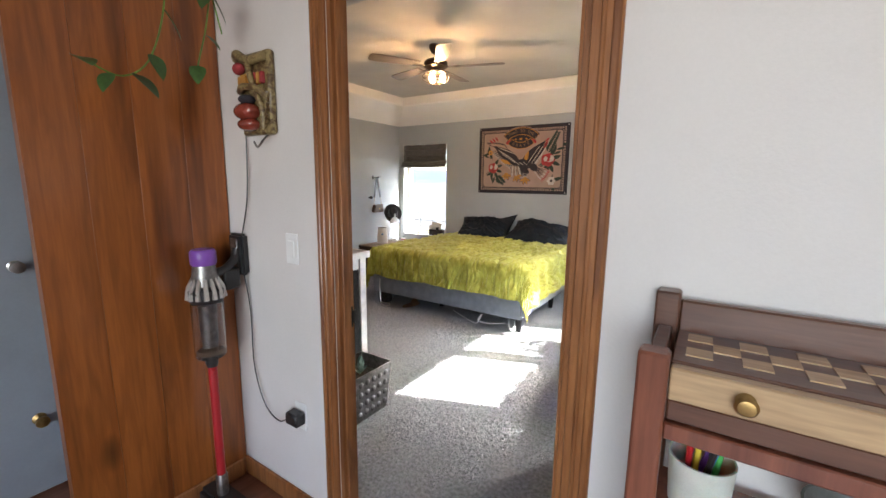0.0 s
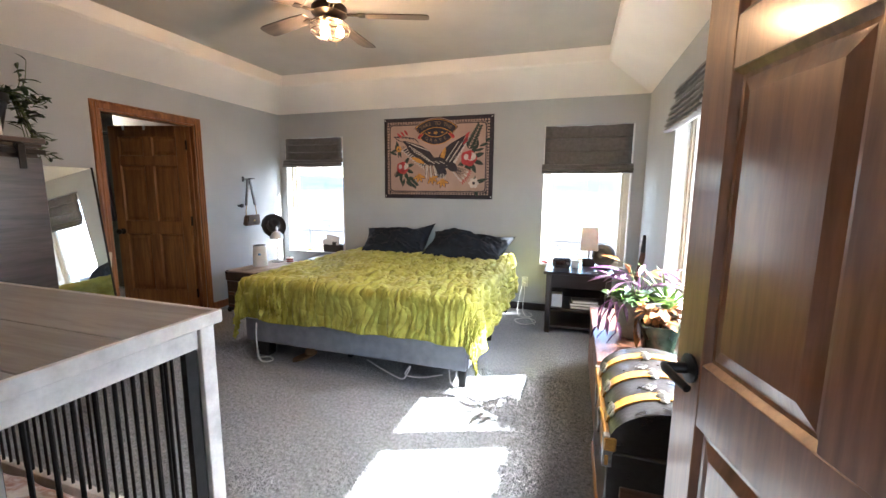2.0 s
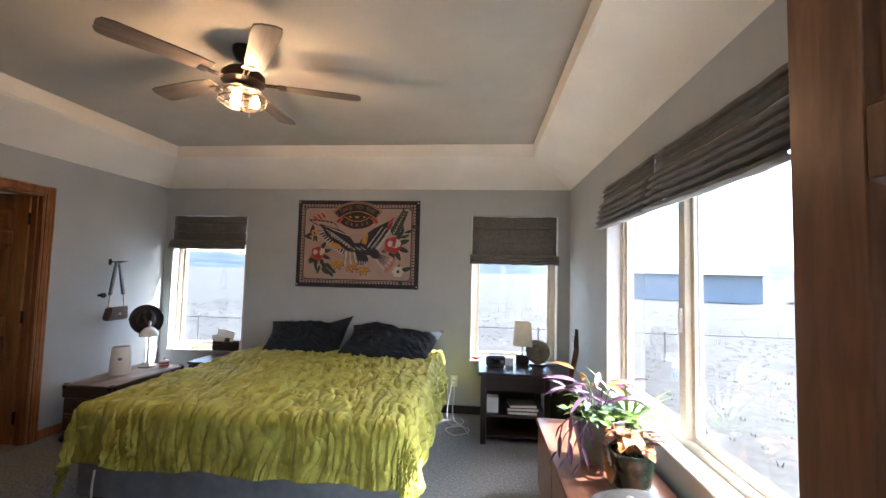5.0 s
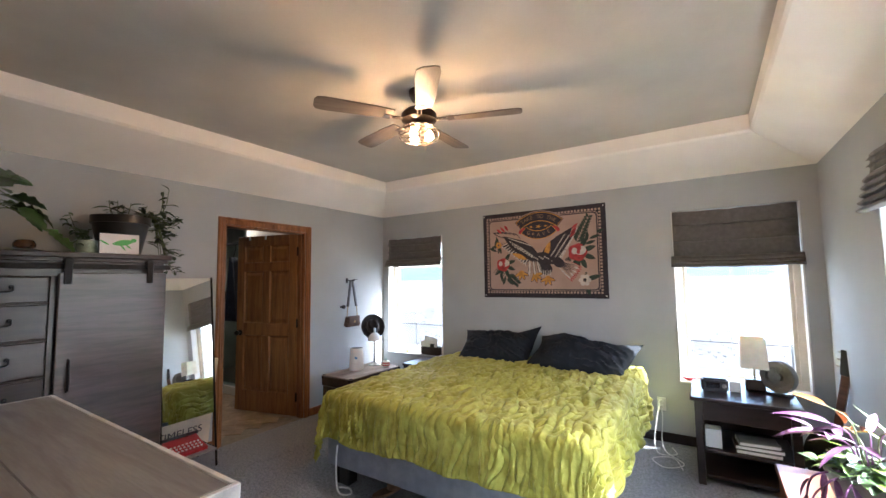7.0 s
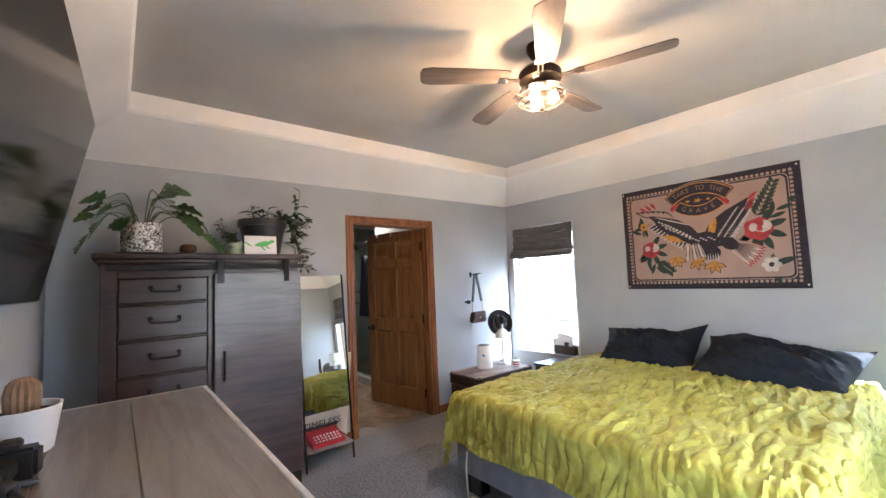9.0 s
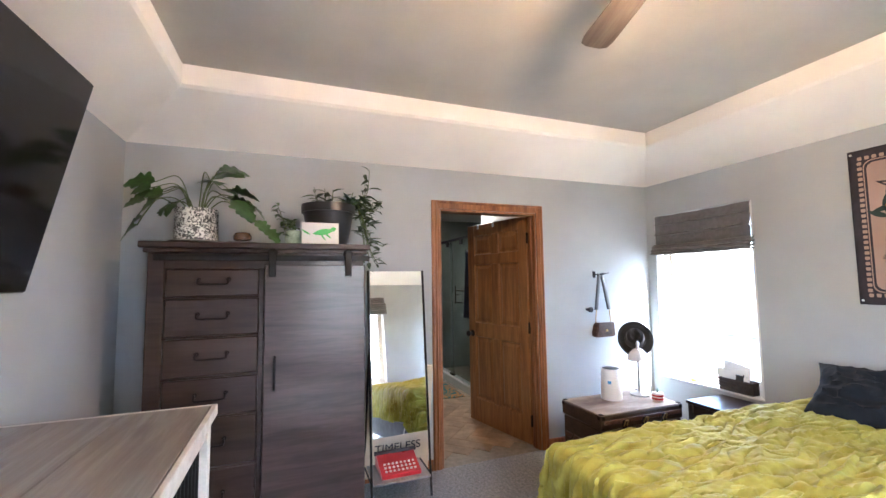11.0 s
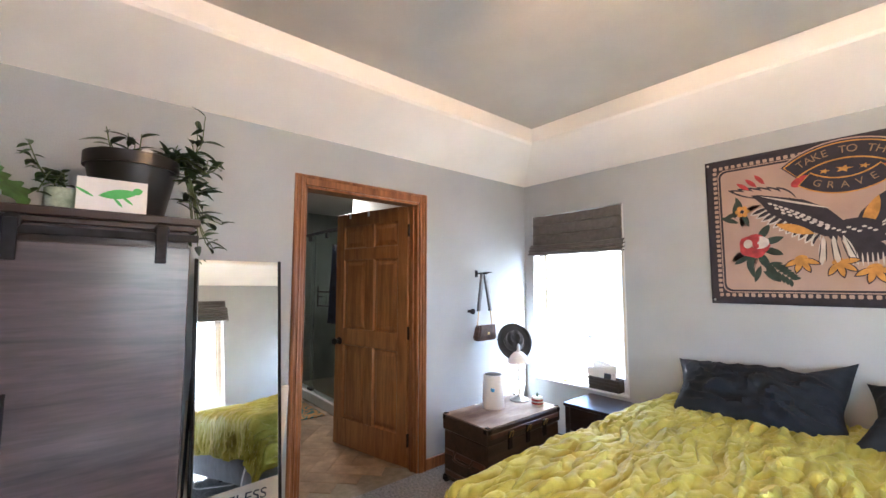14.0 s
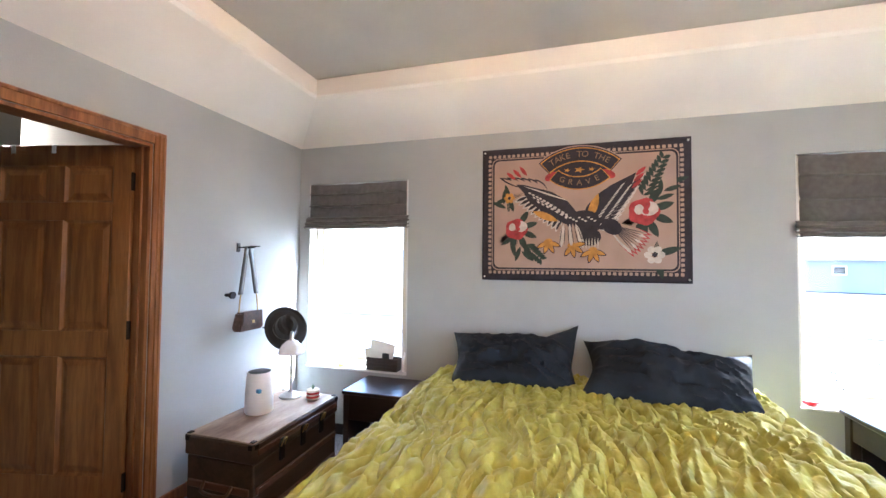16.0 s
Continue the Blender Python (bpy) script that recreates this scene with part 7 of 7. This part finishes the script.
def chess_table():
    t = thing("chess_table", "walnut chess table with maple squares and a brass-knobbed drawer", "chess table", pose(0.46, 1.165, 0))
    W, D = 0.66, 0.24
    for x in (0.0, W - 0.045):
        part("back_post", box(x, x + 0.045, D - 0.045, D, 0, 1.20, 0.004), M_CHESS_DARK, t)
        part("front_post", box(x - 0.004, x + 0.045, 0.0, 0.045, 0, 1.137, 0.005), M_CHESS_RED, t)
        part("side_rail", box(x + 0.01, x + 0.035, 0.045, D - 0.045, 1.02, 1.13, 0.003), M_CHESS_DARK, t)
        part("side_rail", box(x + 0.01, x + 0.035, 0.045, D - 0.045, 0.74, 0.79, 0.003), M_CHESS_RED, t)
    part("back_rail", box(0.045, W - 0.045, D - 0.035, D - 0.012, 1.11, 1.185, 0.004), M_CHESS_DARK, t)
    part("board_bed", box(0.046, W - 0.046, 0.03, D - 0.036, 1.105, 1.122, 0.002), M_CHESS_DARK, t)
    sq = 0.041
    for i in range(13):
        for j in range(3):
            if (i + j) % 2 == 0:
                part("square", box(0.065 + i * sq, 0.065 + (i + 1) * sq - 0.001, 0.062 + j * sq, 0.062 + (j + 1) * sq - 0.001, 1.121, 1.1245, 0), M_CHESS_LIGHT, t, smooth=False)
    dr = part("drawer", box(0.047, W - 0.047, 0.004, 0.03, 1.06, 1.118, 0.003), M_CHESS_LIGHT, t, "pale maple drawer front")
    for x in (0.15, 0.50):
        part("knob", lathe([(0.014, 0), (0.007, 0.006), (0.008, 0.014), (0.016, 0.02), (0.012, 0.026), (0, 0.028)], 16), M_BRASS, dr, place=Matrix.Translation((x, 0.004, 1.09)) @ Euler((radians(90), 0, 0)).to_matrix().to_4x4())
    part("apron", box(0.047, W - 0.047, 0.012, 0.03, 1.02, 1.058, 0.003), M_CHESS_DARK, t)
    part("stretcher", box(0.045, W - 0.045, 0.008, 0.034, 0.985, 1.016, 0.003), M_CHESS_RED, t)
    part("shelf", box(0.012, W - 0.012, 0.036, D - 0.03, 0.79, 0.806, 0.002), M_CHESS_RED, t)
    z = 0.807
    cup = thing("pencil_cup", "beige cup full of pens on the table's shelf", "pencil cup", pose(0.57, 1.29, z))
    part("cup", lathe([(0.05, 0), (0.056, 0.10), (0.052, 0.10), (0.046, 0.006), (0, 0.006)], 28), M_SHADE, cup)
    rng = random.Random(3)
    for k, m in enumerate((M_GREENPL, M_BLUE, M_PLASTIC, M_PURPLE, M_RED, M_YELLOW, M_PLASTIC, M_GREENPL)):
        a = k * 0.785
        pn = thing("pen", "pen standing in the cup", "pen", pose(0.57 + 0.02 * math.cos(a), 1.29 + 0.02 * math.sin(a), z + 0.008, rng.uniform(-16, 16), rng.uniform(-16, 16)), group="pens in the cup")
        part("barrel", tube([(0, 0, 0), (0, 0, 0.12 + 0.02 * rng.random())], 0.0055, 8), m, pn)
        part("cap", tube([(0, 0, 0.11), (0, 0, 0.155)], 0.0065, 8), m, pn)
    bowl = thing("glass_bowl", "grey glass bowl on the table's shelf", "bowl", pose(0.80, 1.29, z))
    part("bowl", lathe([(0.04, 0), (0.075, 0.04), (0.085, 0.08), (0.08, 0.08), (0.07, 0.042), (0, 0.008)], 30), M_POTGREY, bowl)


chess_table()


# ---- bathroom things ----
def bathroom():
    SY = 4.86
    tagged(part("shower_curb", box(BX, -5.51, SY - 0.06, SY + 0.06, 0.0, 0.11, 0.008), M_WHITEPL), "white shower curb along the glass screen", "shower curb")
    g = thing("shower_screen", "clear glass shower screen with a black rail", "shower screen", pose(0, 0, 0))
    part("glass_panel", box(BX + 0.02, -6.4, SY - 0.004, SY + 0.004, 0.111, 2.0, 0), M_SHOWERGLASS, g)
    part("glass_panel", box(-6.45, -5.52, SY - 0.02, SY - 0.012, 0.111, 2.0, 0), M_SHOWERGLASS, g)
    part("rail", box(BX, -5.51, SY - 0.03, SY + 0.02, 2.0, 2.035, 0.003), M_BLACK, g, "black top rail")
    for x in (-6.5, -6.0):
        part("bracket", box(x - 0.03, x + 0.03, SY - 0.05, SY - 0.02, 1.93, 2.0, 0.003), M_BLACK, g)
    part("bottom_clip", box(-6.5, -6.38, SY - 0.03, SY + 0.02, 0.111, 0.14, 0.003), M_BLACK, g)
    r = thing("towel_bar", "black towel rack on the shower screen", "towel rack", pose(-5.98, SY - 0.07, 1.15))
    for z in (0, 0.16):
        part("bar", tube([(-0.16, 0, z), (0.16, 0, z)], 0.008, 8), M_BLACK, r)
    for x in (-0.16, 0.16):
        part("upright", tube([(x, 0, -0.02), (x, 0, 0.22)], 0.008, 8), M_BLACK, r)
        part("standoff", tube([(x, 0.05, 0.1), (x, 0, 0.1)], 0.008, 8), M_BLACK, r)
    bm = bmesh.new()
    gr = []
    for i in range(19):
        u = -1 + i / 9
        gr.append([bm.verts.new((u * (0.05 + 0.13 * j / 12), -0.03 + 0.03 * math.sin(u * 11), -0.85 * j / 12)) for j in range(13)])
    for a, b in zip(gr, gr[1:]):
        for j in range(12):
            bm.faces.new((a[j], a[j + 1], b[j + 1], b[j]))
    rb = tagged(part("bath_robe", bm, M_NAVY, place=pose(-5.66, SY - 0.05, 1.82)), "navy robe hanging by the shower screen", "robe")
    rb.modifiers.new("thick", "SOLIDIFY").thickness = 0.02
    rh = thing("robe_hook", "black over-screen robe hook", "hook", pose(-5.66, SY - 0.05, 1.80))
    part("hook", tube(curve_pts([(0, 0.06, 0.21), (0, 0.02, 0.22), (0.0, 0, 0.10), (0, -0.04, -0.01), (0, -0.07, 0.03)], 5), 0.006, 6), M_BLACK, rh)
    tagged(part("bath_rug", box(-6.7, -5.75, 4.15, 4.74, 0.0, 0.014, 0.006), M_RUG), "teal and orange patterned bath rug on the tiles", "rug")
    dl = thing("downlight", "round recessed ceiling light in the bathroom", "downlight", pose(-5.72, 4.68, 2.45))
    part("trim_ring", lathe([(0.055, 0.0), (0.085, -0.004), (0.085, 0.0)], 28), M_WHITEPL, dl)
    part("lens", lathe([(0.0, -0.003), (0.055, -0.002)], 28), M_DOWNLIGHT, dl, "glowing lens")


bathroom()
for k, y in enumerate((-0.2, 0.06)):
    cl = thing("door_hook", "small white over-door hook", "hook", Matrix.Translation((-4.165, 4.70, 0.012)) @ Euler((0, 0, math.atan2(-0.20, -0.815))).to_matrix().to_4x4() @ Matrix.Translation((0.50 - 0.9 * y, 0, 2.015)))
    part("clip", box(-0.012, 0.012, -0.022, 0.022, 0.0, 0.004, 0.001), M_WHITEPL, cl)
    for s_ in (-1, 1):
        part("tab", box(-0.012, 0.012, *sorted((s_ * 0.019, s_ * 0.023)), -0.045, 0.001, 0.001), M_WHITEPL, cl)

# ---- outdoors ----
def outdoors():
    bm = bmesh.new()
    n = 60
    grid = []
    for i in range(n + 1):
        row = []
        for j in range(n + 1):
            u, v = -1 + 2 * i / n, -1 + 2 * j / n
            x, y = 3000 * u * abs(u) ** 1.6, 3000 * v * abs(v) ** 1.6
            d = max(abs(x), abs(y) )
            row.append(bm.verts.new((x, y, -0.55 + min(1.0, d / 400) * 1.5 * noise.noise(Vector((x / 160, y / 160, 0))))))
        grid.append(row)
    for a, b in zip(grid, grid[1:]):
        for j in range(n):
            bm.faces.new((a[j], b[j], b[j + 1], a[j + 1]))
    setting("ground", bm, M_GROUND, "pale dry ground with thin grass reaching the horizon", "ground", smooth=True)
    for nm, a0, a1, dist, hgt, seed in (("hill_range", 40, 175, 1500, 105, 1), ("hill_range", -25, 60, 1150, 75, 4)):
        bm = bmesh.new()
        rows = []
        m = 90
        for i in range(m + 1):
            a = radians(a0 + (a1 - a0) * i / m)
            e = math.sin(math.pi * i / m) ** 0.4
            h = hgt * e * (0.5 + 0.6 * abs(noise.noise(Vector((i * 0.07, seed, 0)))) + 0.35 * noise.noise(Vector((i * 0.22, seed, 2))))
            rows.append([bm.verts.new((math.cos(a) * (dist + q * 130), math.sin(a) * (dist + q * 130), -3 + h * f + 6 * noise.noise(Vector((i * 0.5, q, seed))) * (1 if 0 < q < 5 else 0))) for q, f in enumerate((0, 0.35, 0.7, 1.0, 0.8, 0.0))])
        for p, q in zip(rows, rows[1:]):
            for j in range(5):
                bm.faces.new((p[j], q[j], q[j + 1], p[j + 1]))
        tagged(part(nm, bm, M_HILL), "hills on the horizon, distance haze painted in as blue-grey", "hills", kind="structure")
    for (x, y, w, d, h, rz) in ((19.5, 42, 9.5, 7, 2.4, -25), (33, 37, 10, 6, 2.2, -30)):
        t = thing("house", "low blue-grey house with a gabled grey roof", "house", pose(x, y, -0.6, 0, 0, rz))
        part("wall", box(-w / 2, w / 2, -d / 2, d / 2, 0, h), M_HOUSE, t)
        part("roof", prism([(-d / 2 - 0.6, h), (d / 2 + 0.6, h), (0, h + 1.2)], w + 1.2, "x", -w / 2 - 0.6), M_ROOF, t)
        for k in (1,):
            for s_ in (-1, 1):
                wd = part("window", box(-w / 2 + w * (k + 0.6) / 4.2, -w / 2 + w * (k + 0.6) / 4.2 + 0.8, *sorted((s_ * d / 2, s_ * (d / 2 + 0.08))), 1.3, 2.0), M_VINYL, t)
                part("pane", box(-w / 2 + w * (k + 0.6) / 4.2 + 0.1, -w / 2 + w * (k + 0.6) / 4.2 + 0.7, *sorted((s_ * (d / 2 + 0.07), s_ * (d / 2 + 0.1))), 1.4, 1.9), M_SCREEN, wd)
    f = thing("wire_fence", "thin wire fence on steel posts across the yard", "fence", pose(0, 0, 0))
    pts = [(-14 + 3.0 * k, 12.0) for k in range(10)] + [(13.0, 9.0 - 3.0 * k) for k in range(7)]
    for x, y in pts:
        part("post", tube([(x, y, -0.9), (x, y, 0.16)], 0.02, 6), M_STEEL, f)
    for z in (0.11,):
        part("wire", tube([(x, y, z) for x, y in pts], 0.008, 5), M_IRON, f)
    rng = random.Random(8)
    verts, faces = [], []
    for _ in range(9000):
        if rng.random() < 0.5:
            x, y = rng.uniform(2, 26), rng.uniform(-6, 26)
        else:
            x, y = rng.uniform(-16, 10), rng.uniform(8, 30)
        h, a = rng.uniform(0.02, 0.08), rng.uniform(0, 6.28)
        k = len(verts)
        for q in range(3):
            b_ = a + q * 2.1
            verts += [(x + 0.02 * math.cos(b_), y + 0.02 * math.sin(b_), -0.62), (x - 0.02 * math.cos(b_), y - 0.02 * math.sin(b_), -0.62), (x + 0.04 * math.cos(b_), y + 0.04 * math.sin(b_), -0.56 + h)]
            faces.append((k + 3 * q, k + 3 * q + 1, k + 3 * q + 2))
    me = bpy.data.meshes.new("dry_grass")
    me.from_pydata(verts, [], faces)
    me.materials.append(M_BRUSH)
    tagged(new("dry_grass", me), "tufts of dry grass on the ground", "grass", kind="stuff")


outdoors()


# ---- bathroom floor tiles ----
def tiles():
    fl = bpy.data.objects["floor_bath"]
    L_, w = 0.42, 0.14
    bm = box(0.002, L_ - 0.002, 0.002, w - 0.002, -0.006, 0.0, 0.001)
    bmesh.ops.recalc_face_normals(bm, faces=bm.faces)
    me = bpy.data.meshes.new("tile")
    bm.to_mesh(me)
    bm.free()
    me.materials.append(M_TILE)
    R = Matrix.Rotation(radians(45), 4, "Z")
    for i in range(-22, 22):
        for j in range(-8, 9):
            for k in (0, 1):
                ox, oy = i * w + j * L_, i * w - j * L_
                m = Matrix.Translation((ox, oy, 0)) if k == 0 else Matrix.Translation((ox + L_ + w - w, oy, 0)) @ Matrix.Rotation(radians(90), 4, "Z") @ Matrix.Translation((w - L_ + 0.0, -w, 0))
                m = Matrix.Translation((-5.1, 4.0, 0)) @ R @ m
                c_ = m @ Vector((L_ / 2, w / 2, 0))
                if -6.0 < c_.x < XW - 0.23 and BY0 + 0.2 < c_.y < BY1 - 0.2:
                    ob = new("tile", me)
                    ob.parent = fl
                    ob.matrix_basis = m


tiles()
